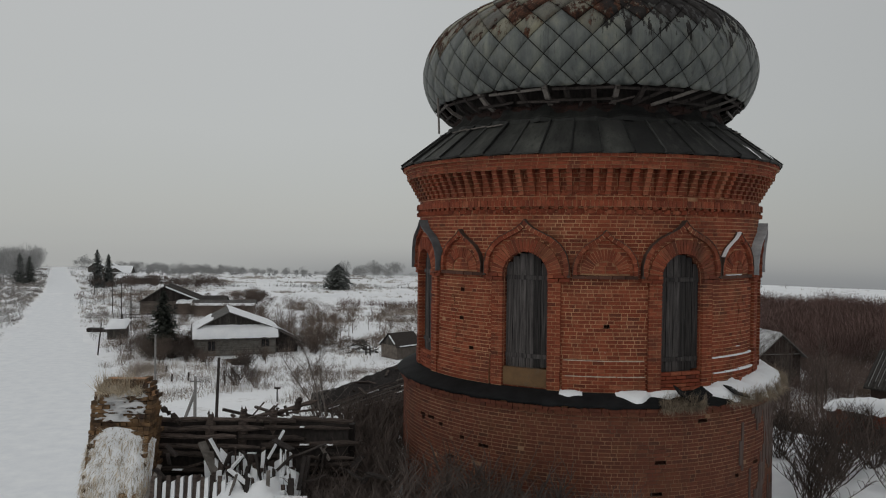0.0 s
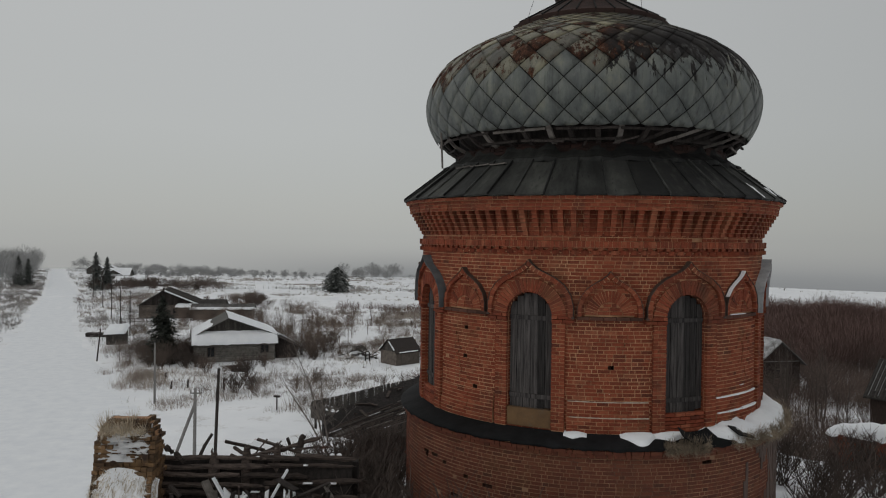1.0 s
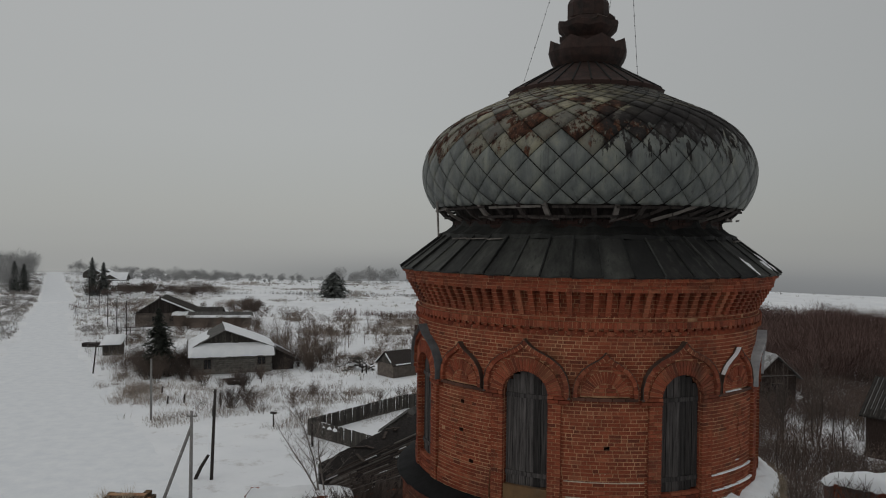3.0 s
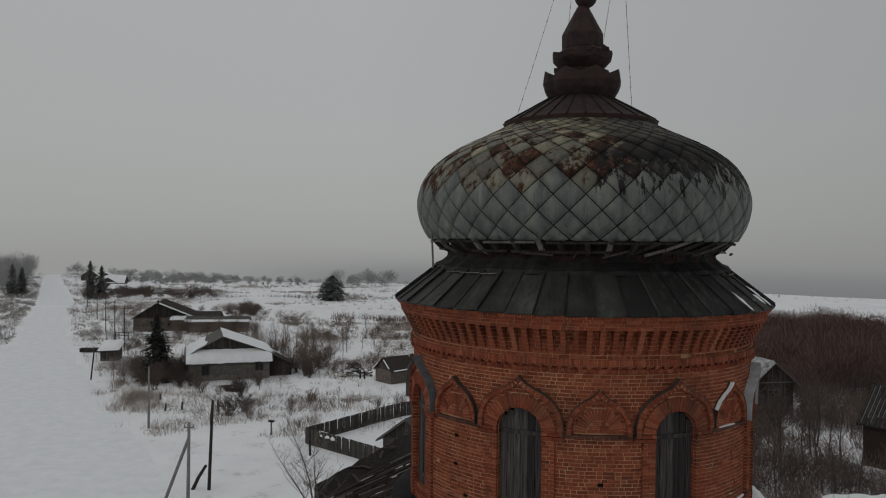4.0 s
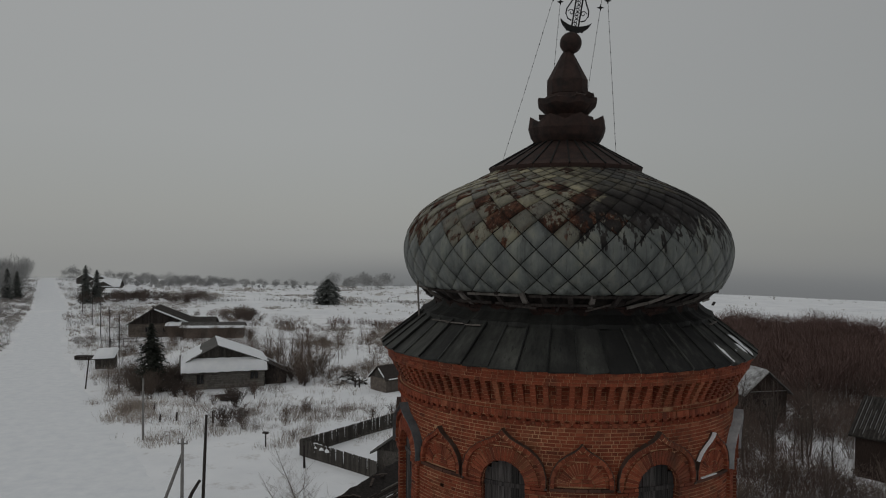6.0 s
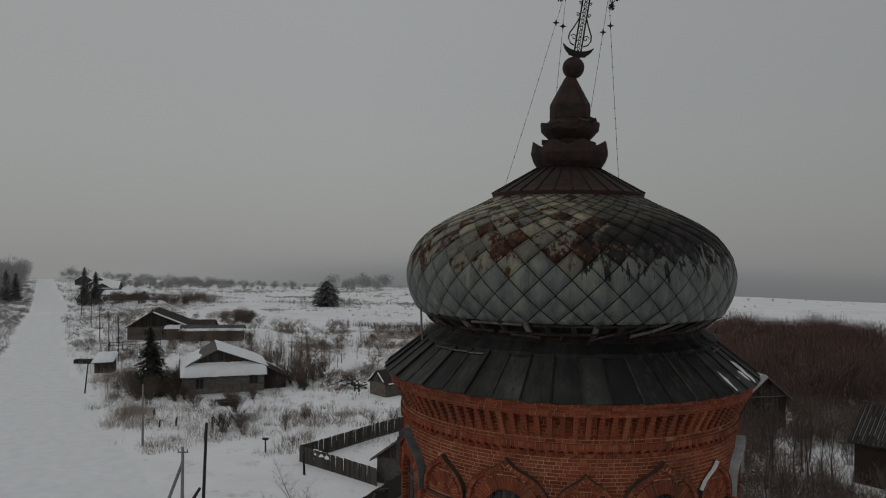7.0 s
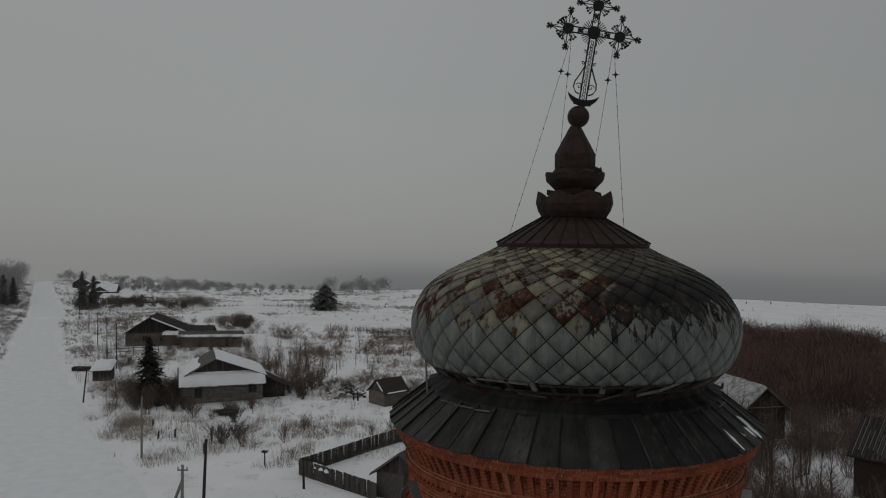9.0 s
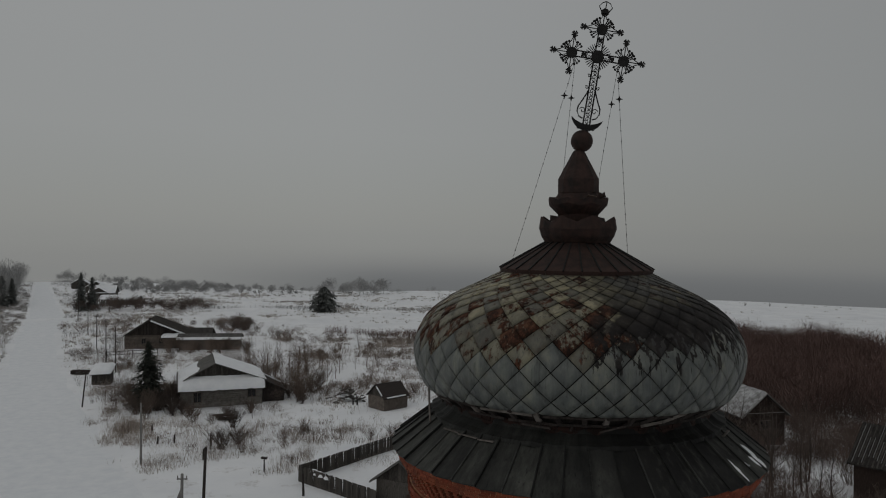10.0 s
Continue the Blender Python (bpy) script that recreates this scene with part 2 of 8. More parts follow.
FIELD_GRASS = material("field_grass", (0.175, 0.146, 0.124), (0.36, 0.31, 0.268), 0.05, vary="island", amount=0.5)
TWIG = material("bare_twig", (0.050, 0.039, 0.034), (0.115, 0.090, 0.078), 2.0, vary="object", amount=0.25)
FIELD_TWIG = material("field_shrub_twig", (0.090, 0.068, 0.056), (0.18, 0.138, 0.112), 2.0, vary="object", amount=0.3)
# greyer than the field grass, to imitate haze over distance
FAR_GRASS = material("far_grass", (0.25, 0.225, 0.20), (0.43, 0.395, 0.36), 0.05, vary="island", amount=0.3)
RED_TWIG = material("thicket_twig", (0.085, 0.054, 0.047), (0.165, 0.106, 0.092), 0.05, vary="island", amount=0.5)
YARD_TWIG = material("yard_twig", (0.074, 0.054, 0.046), (0.160, 0.118, 0.100), 0.05, vary="island", amount=0.4)
BRUSH = material("field_brush", (0.105, 0.080, 0.067), (0.22, 0.172, 0.143), 0.3, vary="island", amount=0.45)
# brush colour greyed: haze painted in for the far plots
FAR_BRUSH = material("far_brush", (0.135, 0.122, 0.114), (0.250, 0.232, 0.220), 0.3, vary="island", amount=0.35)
DARK_BRUSH = material("dark_brush", (0.062, 0.048, 0.041), (0.130, 0.100, 0.086), 0.3, vary="island", amount=0.45)
# twigs paled to grey: distance haze put into the base colour
HAZE_GREY = material("haze_grey_twig", (0.21, 0.21, 0.21), (0.345, 0.345, 0.342), 0.05, vary="island", amount=0.3)
BARK = material("pale_bark", (0.10, 0.085, 0.075), (0.24, 0.21, 0.19), 6.0)
# far conifers likewise lightened to imitate haze
HAZE_NEEDLES = material("haze_grey_needles", (0.105, 0.112, 0.105), (0.18, 0.187, 0.177), 3.0, vary="island", amount=0.4)
NEEDLES = material("spruce_needles", (0.022, 0.026, 0.021), (0.056, 0.060, 0.050), 3.0, vary="island", amount=0.5)
# far darker than the wall brick, used on the neck only
NECK_BRICK = material("dark_neck_brick", (0.014, 0.008, 0.007), (0.036, 0.017, 0.013), 3.0, vary="island", amount=0.35)
LOG_WALL = material("old_log_wall", (0.068, 0.057, 0.049), (0.145, 0.122, 0.105), 2.0, vary="object", amount=0.25)
GREY_WALL = material("grey_weathered_wall", (0.11, 0.10, 0.09), (0.22, 0.205, 0.185), 2.4, vary="object", amount=0.2)
DARK_SLATE = material("dark_old_slate", (0.030, 0.027, 0.025), (0.070, 0.063, 0.058), 1.5, vary="object", amount=0.2)
OLD_SLATE = material("streaked_old_slate", (0.018, 0.016, 0.014), (0.080, 0.072, 0.065), 3.0, vary="object", amount=0.45)
SLATE = material("asbestos_slate", (0.055, 0.053, 0.050), (0.12, 0.115, 0.108), 1.2, vary="object", amount=0.2)
CONCRETE = material("pole_concrete", (0.16, 0.155, 0.15), (0.26, 0.25, 0.24), 6.0)
GLASS = material("dark_window", (0.008, 0.008, 0.009), (0.02, 0.02, 0.022), 3.0, rough=0.2, spec=0.5)
WHITE_TRIM = material("whitewashed_board", (0.13, 0.125, 0.12), (0.26, 0.255, 0.25), 5.0)


def ground_material():
    """Snow on the plateau; beyond its rim the wooded valley, its grey lightened for haze."""
    m = material("snowy_ground", (0.76, 0.775, 0.80), (0.875, 0.885, 0.90), 0.12, rough=0.95, fine=2.0, bump=0.6, spec=0.1)
    n, l = m.node_tree.nodes, m.node_tree.links
    b = n["Principled BSDF"]
    base = b.inputs["Base Color"].links[0].from_socket
    geo = n.new("ShaderNodeNewGeometry")
    # litter of stalks showing through thin snow
    litter = n.new("ShaderNodeTexNoise")
    litter.inputs["Scale"].default_value, litter.inputs["Detail"].default_value, litter.inputs["Roughness"].default_value = 0.35, 10, 0.75
    l.new(geo.outputs["Position"], litter.inputs["Vector"])
    lr = n.new("ShaderNodeValToRGB")
    lr.color_ramp.elements[0].position, lr.color_ramp.elements[1].position = 0.56, 0.70
    lr.color_ramp.elements[1].color = (0.55, 0.55, 0.55, 1)
    l.new(litter.outputs["Fac"], lr.inputs["Fac"])
    mx = n.new("ShaderNodeMix")
    mx.data_type = "RGBA"
    l.new(lr.outputs["Color"], mx.inputs["Factor"])
    l.new(base, mx.inputs["A"])
    mx.inputs["B"].default_value = (0.30, 0.26, 0.22, 1)
    sep = n.new("ShaderNodeSeparateXYZ")
    l.new(geo.outputs["Position"], sep.inputs[0])
    mr = n.new("ShaderNodeMapRange")
    mr.inputs["From Min"].default_value, mr.inputs["From Max"].default_value = -2.5, -7.0
    l.new(sep.outputs["Z"], mr.inputs["Value"])
    woods = n.new("ShaderNodeMix")
    woods.data_type = "RGBA"
    l.new(mr.outputs[0], woods.inputs["Factor"])
    l.new(mx.outputs["Result"], woods.inputs["A"])
    # flat light grey over the woods: the valley's haze as surface colour
    woods.inputs["B"].default_value = (0.20, 0.21, 0.22, 1)
    l.new(woods.outputs["Result"], b.inputs["Base Color"])
    return m


def tile_material(name, zinc, vary, eaten, spread):
    """A metal lozenge of the dome: weathered zinc or lichened paint, eaten by rust, and tar that has run down it."""
    m = bpy.data.materials.new(name)
    m.use_nodes = True
    w = Nodes(m)
    w.bsdf.inputs["Roughness"].default_value, w.bsdf.inputs["Specular IOR Level"].default_value = 0.50, 0.5
    geo = w.n.new("ShaderNodeNewGeometry")
    pos = geo.outputs["Position"]
    piece = geo.outputs["Random Per Island"] if vary == "island" else w.n.new("ShaderNodeObjectInfo").outputs["Random"]
    sep = w.n.new("ShaderNodeSeparateXYZ")
    w.l.new(pos, sep.inputs[0])
    x, z = sep.outputs["X"], sep.outputs["Z"]
    blot = w.noise(pos, 2.4, 9, 0.7)
    patch = w.noise(pos, 0.9, 5, 0.6)
    runs = w.noise(pos, 11.0, 6, 0.7, (1, 1, 0.07))
    color = w.ramp(w.noise(pos, 3.2, 8, 0.7, (1, 1, 0.5)), [(0.30, zinc[0]), (0.70, zinc[1])])
    color = w.mix(w.step(blot, 0.52, 0.66, 0.0, 0.75), color, zinc[2])
    wash = w.noise(pos, 4.2, 6, 0.65, (1, 1, 0.10))
    color = w.mix(1.0, color, w.ramp(wash, [(0.32, (0.62, 0.63, 0.62)), (0.5, (1.0, 1.0, 0.99)), (0.68, (1.32, 1.30, 1.18))]), "MULTIPLY")
    color = w.mix(1.0, color, w.ramp(piece, [(0.0, (1 - spread, 1 - spread, 1 - 0.95 * spread)), (1.0, (1 + spread * 0.9, 1 + spread * 0.85, 1 + spread * 0.6))]), "MULTIPLY")
    color = w.mix(w.step(runs, 0.54, 0.68, 0.0, 0.8), color, (0.040, 0.042, 0.038))
    # rust eats whole lozenges in places and specks elsewhere
    loss = w.math("ADD", w.math("MULTIPLY", piece, 0.18), w.math("ADD", w.math("MULTIPLY", blot, 1.10), w.math("MULTIPLY", patch, 0.48)))
    loss = w.math("ADD", loss, eaten)
    loss = w.math("ADD", loss, w.math("MULTIPLY", w.step(runs, 0.35, 0.65), 0.20))
    rust = w.ramp(w.noise(pos, 5.5, 9, 0.8, (1, 1, 0.4)), [(0.36, (0.010, 0.007, 0.006)), (0.46, (0.026, 0.012, 0.009)), (0.55, (0.078, 0.031, 0.019)), (0.66, (0.128, 0.072, 0.043)), (0.76, (0.150, 0.125, 0.098))])
    eat = w.step(loss, 1.08, 1.17, 0.0, 0.95)
    color = w.mix(eat, color, rust)
    # tar over the eastern half, ending in drips
    west = w.math("ADD", w.math("MULTIPLY", patch, 2.6), w.math("MULTIPLY", blot, 1.2))
    west = w.step(w.math("ADD", x, west), 1.55, 1.95)
    streak = w.step(w.noise(pos, 9.0, 4, 0.6, (1, 1, 0.05)), 0.44, 0.60)
    drip = w.math("ADD", z, w.math("ADD", w.math("MULTIPLY", streak, 0.75), w.math("MULTIPLY", blot, 0.30)))
    drip = w.step(drip, 20.32, 20.40)
    tar = w.ramp(w.noise(pos, 2.0, 7, 0.7), [(0.35, (0.010, 0.009, 0.009)), (0.56, (0.026, 0.023, 0.022)), (0.76, (0.068, 0.064, 0.056))])
    upper = w.step(w.math("ADD", z, w.math("MULTIPLY", blot, 0.8)), 21.45, 21.0, 0.55, 0.97)
    tarred = w.math("MULTIPLY", w.math("MULTIPLY", west, drip), upper)
    color = w.mix(tarred, color, tar)
    dull = w.math("MAXIMUM", eat, w.math("MULTIPLY", tarred, 0.85))
    w.l.new(w.step(dull, 0.0, 1.0, 0.42, 0.06), w.bsdf.inputs["Specular IOR Level"])
    w.l.new(w.step(dull, 0.0, 1.0, 0.52, 0.80), w.bsdf.inputs["Roughness"])
    w.l.new(color, w.bsdf.inputs["Base Color"])
    w.bump(w.noise(pos, 5, 6, 0.6), 0.45, 0.03)
    return m


GROUND = ground_material()
TILE_LOOKS = {
    "zinc": ((0.062, 0.071, 0.071), (0.138, 0.147, 0.139), (0.136, 0.138, 0.117), -0.26),
    "peel": ((0.088, 0.086, 0.070), (0.180, 0.172, 0.134), (0.100, 0.070, 0.048), 0.10),
    "rust": ((0.090, 0.085, 0.070), (0.170, 0.158, 0.125), (0.085, 0.043, 0.027), 0.19),
    "moss": ((0.118, 0.108, 0.077), (0.255, 0.236, 0.168), (0.075, 0.064, 0.047), 0.00),
    # base colour raised to carry the sky sheen of the upper eastern lozenges
    "dim": ((0.075, 0.076, 0.070), (0.165, 0.163, 0.148), (0.050, 0.045, 0.038), -0.06),
    "tar": ((0.010, 0.009, 0.009), (0.034, 0.031, 0.030), (0.022, 0.013, 0.011), -0.30),
}
TILE_MATS = {k: {v: tile_material(k + "_tile_" + v, q[:3], v, q[3], 0.12 if k == "zinc" else 0.36) for v in ("island", "object")} for k, q in TILE_LOOKS.items()}


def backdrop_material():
    """Glowing backdrop with haze painted on it: dark grey low down, passing into the sky's tone."""
    m = bpy.data.materials.new("glowing_haze")
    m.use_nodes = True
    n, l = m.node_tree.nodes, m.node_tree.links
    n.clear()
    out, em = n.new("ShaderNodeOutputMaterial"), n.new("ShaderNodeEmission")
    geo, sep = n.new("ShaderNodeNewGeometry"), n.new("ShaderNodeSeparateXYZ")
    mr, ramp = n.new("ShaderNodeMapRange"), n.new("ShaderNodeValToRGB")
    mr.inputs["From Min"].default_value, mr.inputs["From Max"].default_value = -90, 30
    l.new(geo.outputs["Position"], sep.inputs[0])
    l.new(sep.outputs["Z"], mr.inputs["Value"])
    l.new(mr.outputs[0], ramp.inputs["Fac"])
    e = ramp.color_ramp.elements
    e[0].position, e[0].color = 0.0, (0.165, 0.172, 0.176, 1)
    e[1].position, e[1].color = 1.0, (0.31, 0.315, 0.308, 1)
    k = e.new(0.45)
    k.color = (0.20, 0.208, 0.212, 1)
    # painted paler to the west, as thicker haze
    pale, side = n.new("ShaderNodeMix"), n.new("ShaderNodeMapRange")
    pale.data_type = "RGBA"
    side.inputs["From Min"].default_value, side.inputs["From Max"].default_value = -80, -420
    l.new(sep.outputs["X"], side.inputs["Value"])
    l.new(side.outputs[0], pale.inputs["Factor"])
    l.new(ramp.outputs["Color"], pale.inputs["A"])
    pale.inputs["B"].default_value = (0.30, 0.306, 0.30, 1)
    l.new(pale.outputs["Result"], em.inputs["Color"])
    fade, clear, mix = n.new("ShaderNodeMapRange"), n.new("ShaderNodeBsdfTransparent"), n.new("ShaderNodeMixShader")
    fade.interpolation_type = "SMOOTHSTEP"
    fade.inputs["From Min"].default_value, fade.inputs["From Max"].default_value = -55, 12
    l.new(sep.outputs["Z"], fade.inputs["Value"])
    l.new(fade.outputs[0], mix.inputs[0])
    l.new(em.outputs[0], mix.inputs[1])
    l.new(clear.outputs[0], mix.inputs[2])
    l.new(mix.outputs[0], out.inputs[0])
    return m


HAZE_BACKDROP = backdrop_material()

# ---- mesh helpers ----


class Geo:
    """Collects vertices and faces of one mesh."""

    def __init__(self):
        self.v, self.f = [], []

    def add(self, verts, faces):
        o = len(self.v)
        self.v += [tuple(p) for p in verts]
        self.f += [tuple(o + i for i in q) for q in faces]

    def hexa(self, p, back=True):
        """Eight corners: four of the rear face, then the same four of the front face."""
        faces = [(4, 5, 6, 7), (0, 4, 7, 3), (1, 2, 6, 5), (3, 7, 6, 2), (0, 1, 5, 4)]
        self.add(p, faces + ([(0, 3, 2, 1)] if back else []))

    def box(self, size, m=Matrix()):
        x, y, z = (s / 2 for s in size)
        c = [(-x, y, -z), (x, y, -z), (x, y, z), (-x, y, z), (-x, -y, -z), (x, -y, -z), (x, -y, z), (-x, -y, z)]
        self.hexa([m @ Vector(q) for q in c])

    def beam(self, a, b, w, h):
        """A squared timber from a to b."""
        a, b = Vector(a), Vector(b)
        d = b - a
        self.box((w, h, d.length), Matrix.Translation((a + b) / 2) @ d.to_track_quat("Z", "Y").to_matrix().to_4x4())

    def tube(self, pts, radii, n=3, cap=True):
        """A tapered round bar along points."""
        pts = [Vector(p) for p in pts]
        o = len(self.v)
        for i, p in enumerate(pts):
            d = (pts[min(i + 1, len(pts) - 1)] - pts[max(i - 1, 0)]).normalized()
            s = d.orthogonal().normalized()
            u = d.cross(s)
            for k in range(n):
                a = 2 * math.pi * k / n
                self.v.append(tuple(p + (s * math.cos(a) + u * math.sin(a)) * radii[i]))
        for i in range(len(pts) - 1):
            for k in range(n):
                j = (k + 1) % n
                self.f.append((o + i * n + k, o + i * n + j, o + (i + 1) * n + j, o + (i + 1) * n + k))
        if cap:
            self.f.append(tuple(o + k for k in range(n))[::-1])
            self.f.append(tuple(o + (len(pts) - 1) * n + k for k in range(n)))

    def lathe(self, profile, n=64, a0=0.0, a1=360.0, wobble=None):
        """A surface of revolution about z through (radius, height) points; angle 0 faces -y."""
        o, full = len(self.v), a1 - a0 >= 360
        cols = n if full else n + 1
        for i in range(cols):
            a = radians(a0 + (a1 - a0) * i / n)
            for r, z in profile:
                if wobble:
                    r, z = wobble(a, r, z)
                self.v.append((r * math.sin(a), -r * math.cos(a), z))
        k = len(profile)
        for i in range(n):
            j = (i + 1) % cols
            for q in range(k - 1):
                self.f.append((o + i * k + q, o + j * k + q, o + j * k + q + 1, o + i * k + q + 1))

    def ball(self, c, r, n=10, squash=1.0):
        prof = [(r * math.sin(math.pi * i / n), -r * squash * math.cos(math.pi * i / n)) for i in range(n + 1)]
        g = Geo()
        g.lathe(prof, n * 2)
        self.add([(x + c[0], y + c[1], z + c[2]) for x, y, z in g.v], g.f)

    def weld(self):
        """Joins corners that coincide, so that the shape is one piece."""
        seen, index, verts = {}, [], []
        for p in self.v:
            key = (round(p[0], 4), round(p[1], 4), round(p[2], 4))
            if key not in seen:
                seen[key] = len(verts)
                verts.append(p)
            index.append(seen[key])
        self.v, self.f = verts, [tuple(index[i] for i in q) for q in self.f]
        return self

    def mesh(self, name, mat, smooth=False):
        me = bpy.data.meshes.new(name)
        me.from_pydata(self.v, [], self.f)
        me.materials.append(mat)
        if smooth:
            me.polygons.foreach_set("use_smooth", [True] * len(me.polygons))
        me.update()
        return me


def part(name, geo, mat, parent=None, label="", kind="", m=None, smooth=False):
    """Links one mesh object under a thing or part; geo is a Geo or a finished mesh."""
    me = geo.mesh(name, mat, smooth) if isinstance(geo, Geo) else geo
    ob = new(name, me)
    if parent:
        ob.parent = parent
    if m is not None:
        ob.matrix_basis = m
    return tagged(ob, label, kind=kind)


def thing(name, label, category, at=(0, 0, 0), rz=0, group="", kind=""):
    """An Empty at a thing's base."""
    ob = new(name)
    ob.empty_display_size = 0.2
    ob.matrix_basis = pose(*at, 0, 0, rz)
    return tagged(ob, label, category, group, kind)


def spin(degrees):
    return pose(0, 0, 0, 0, 0, degrees)


def polar(r, az, z):
    a = radians(az)
    return (r * math.sin(a), -r * math.cos(a), z)


rng = random.Random(11)

# ---- church tower ----
tower = thing("church_tower", "ruined round red-brick church tower with a rusting onion dome", "church tower")
WALL_R, COURSE = 3.92, 0.0742
WIN_AZ = [-26.4 + 45 * k for k in range(8)]
SMALL_AZ = [-4.0 + 45 * k for k in range(8)]


def near_az(az, centres):
    return min(((az - c + 180) % 360 - 180 for c in centres), key=abs)


def win_half(z):
    """Half width of a window opening at a height, in metres along the wall; 0 outside."""
    if z < 12.70 or z > 15.36:
        return 0.0
    return 0.46 if z < 14.85 else math.sqrt(max(0.0, 0.50 ** 2 - (z - 14.85) ** 2)) * 0.92


def brick_cells(radius, z0, z1, seed):
    """Courses of stretchers and headers round a drum: (az0, az1, z0, z1)."""
    r = random.Random(seed)
    cells, row, z = [], 0, z0
    while z + COURSE * 0.5 < z1:
        top = min(z + COURSE, z1)
        a, k = r.uniform(0, 3), 0
        start = a
        while a < start + 360 - 1.2:
            w = 0.232 if (k + row) % 2 else 0.116
            w *= r.uniform(0.93, 1.07)
            step = math.degrees(w / radius)
            if a + step > start + 360 - 1.2:
                step = start + 360 - a
            cells.append((a - 180, a + step - 180, z, top))
            a += step
            k += 1
        z = top
        row += 1
    return cells


def brick_hexa(geo, r_in, r_out, a0, a1, z0, z1, back=False):
    geo.hexa([polar(r_in, a0, z0), polar(r_in, a1, z0), polar(r_in, a1, z1), polar(r_in, a0, z1),
              polar(r_out, a0, z0), polar(r_out, a1, z0), polar(r_out, a1, z1), polar(r_out, a0, z1)], back)


def brick_drum(name, radius, z0, z1, seed, cut=None, holes=(), keep=None, recess=None, lost=0.0015, mat=BRICK, bed=None):
    """A drum wall: mortar core, and bricks proud of it. keep(az, z): bricks that become objects of their own."""
    core, bricks, hollow, single = Geo(), Geo(), Geo(), []
    r = random.Random(seed + 1)
    gap, gz = math.degrees(0.0075 / radius), 0.0078
    for a0, a1, c0, c1 in brick_cells(radius, z0, z1, seed):
        zc, ac = (c0 + c1) / 2, (a0 + a1) / 2
        spans = [(a0, a1)]
        if cut:
            spans = cut(a0, a1, zc)
        for b0, b1 in spans:
            if b1 - b0 < 0.25:
                continue
            bc = (b0 + b1) / 2
            dr = recess(bc, zc) if recess else 0.0
            hole = any(abs((bc - h[0] + 180) % 360 - 180) < h[2] and abs(zc - h[1]) < h[3] for h in holes)
            if hole or r.random() < lost:
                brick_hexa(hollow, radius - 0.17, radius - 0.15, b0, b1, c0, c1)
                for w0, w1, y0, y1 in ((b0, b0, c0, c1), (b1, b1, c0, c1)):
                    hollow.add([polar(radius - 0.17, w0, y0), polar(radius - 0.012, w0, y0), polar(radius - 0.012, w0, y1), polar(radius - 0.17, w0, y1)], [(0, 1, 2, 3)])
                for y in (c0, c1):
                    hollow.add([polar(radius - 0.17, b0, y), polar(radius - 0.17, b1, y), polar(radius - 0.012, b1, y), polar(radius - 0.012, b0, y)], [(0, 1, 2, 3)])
                continue
            core.add([polar(radius - 0.005 + dr, b0, c0), polar(radius - 0.005 + dr, b1, c0), polar(radius - 0.005 + dr, b1, c1), polar(radius - 0.005 + dr, b0, c1)], [(0, 1, 2, 3)])
            out = radius + dr + r.uniform(-0.0025, 0.005) - (0.003 if r.random() < 0.06 else 0)
            if keep and keep(bc, zc) and abs(b1 - b0 - (a1 - a0)) < 0.01:
                single.append((bc, zc, b1 - b0, out))
            else:
                brick_hexa(bricks, radius - 0.05 + dr, out, b0 + gap, b1 - gap, c0 + gz, c1 - gz)
    wall = part(name, core, bed or MORTAR, tower, "weathered red brick wall with pale lime joints", "stuff")
    part("brickwork", bricks, mat, wall, kind="stuff")
    # hole sides and backs take a darker brick than the wall
    part("putlog_hole", hollow, DARK_BRICK, wall, "dark empty putlog hole", "stuff")
    shapes = {}
    for bc, zc, w, out in single:
        size = round(w * math.radians(1) * radius, 2)
        if size not in shapes:
            g = Geo()
            half = math.degrees(size / radius) / 2 - gap
            brick_hexa(g, radius - 0.05, radius, -half, half, -COURSE / 2 + gz, COURSE / 2 - gz)
            shapes[size] = g.mesh("brick", BRICK_PIECE)
        part("brick", shapes[size], None, wall, m=spin(bc) @ Matrix.Translation((0, -(out - radius), zc)))
    return wall


def window_cut(a0, a1, z):
    """The pieces of a course that the window openings leave."""
    out = []
    h = win_half(z)
    if h <= 0:
        return [(a0, a1)]
    hd = math.degrees(h / 4.0)
    c = near_az((a0 + a1) / 2, WIN_AZ)
    mid = (a0 + a1) / 2 - c
    lo, hi = mid - hd, mid + hd
    if a0 < lo:
        out.append((a0, min(a1, lo)))
    if a1 > hi:
        out.append((max(a0, hi), a1))
    return out


def panel_recess(az, z):
    u = math.radians(near_az(az, SMALL_AZ)) * 4.0
    return -0.014 if abs(u) < 0.24 and 13.42 < z < 14.42 else 0.0


UPPER_HOLES = [(az, 13.93, 0.95, 0.05) for az in SMALL_AZ] + [(-22.5 + 22.5 * k, 16.40, 0.6, 0.045) for k in range(8)]
upper = brick_drum("upper_wall", WALL_R, 12.55, 16.93, 5, window_cut, UPPER_HOLES,
                   lambda az, z: -14.5 < az < 7.0 and 13.1 < z < 14.70, panel_recess)
LOWER_HOLES = [(-62, 11.75, 0.9, 0.06), (-44, 11.55, 0.9, 0.06), (-9, 11.35, 0.8, 0.05), (10, 11.4, 0.8, 0.05), (30, 11.5, 0.8, 0.05)]
lower = brick_drum("lower_wall", 4.27, 9.3, 12.32, 8, None, LOWER_HOLES, lost=0.004, mat=BRICK_LOWER, bed=MORTAR_LOWER)

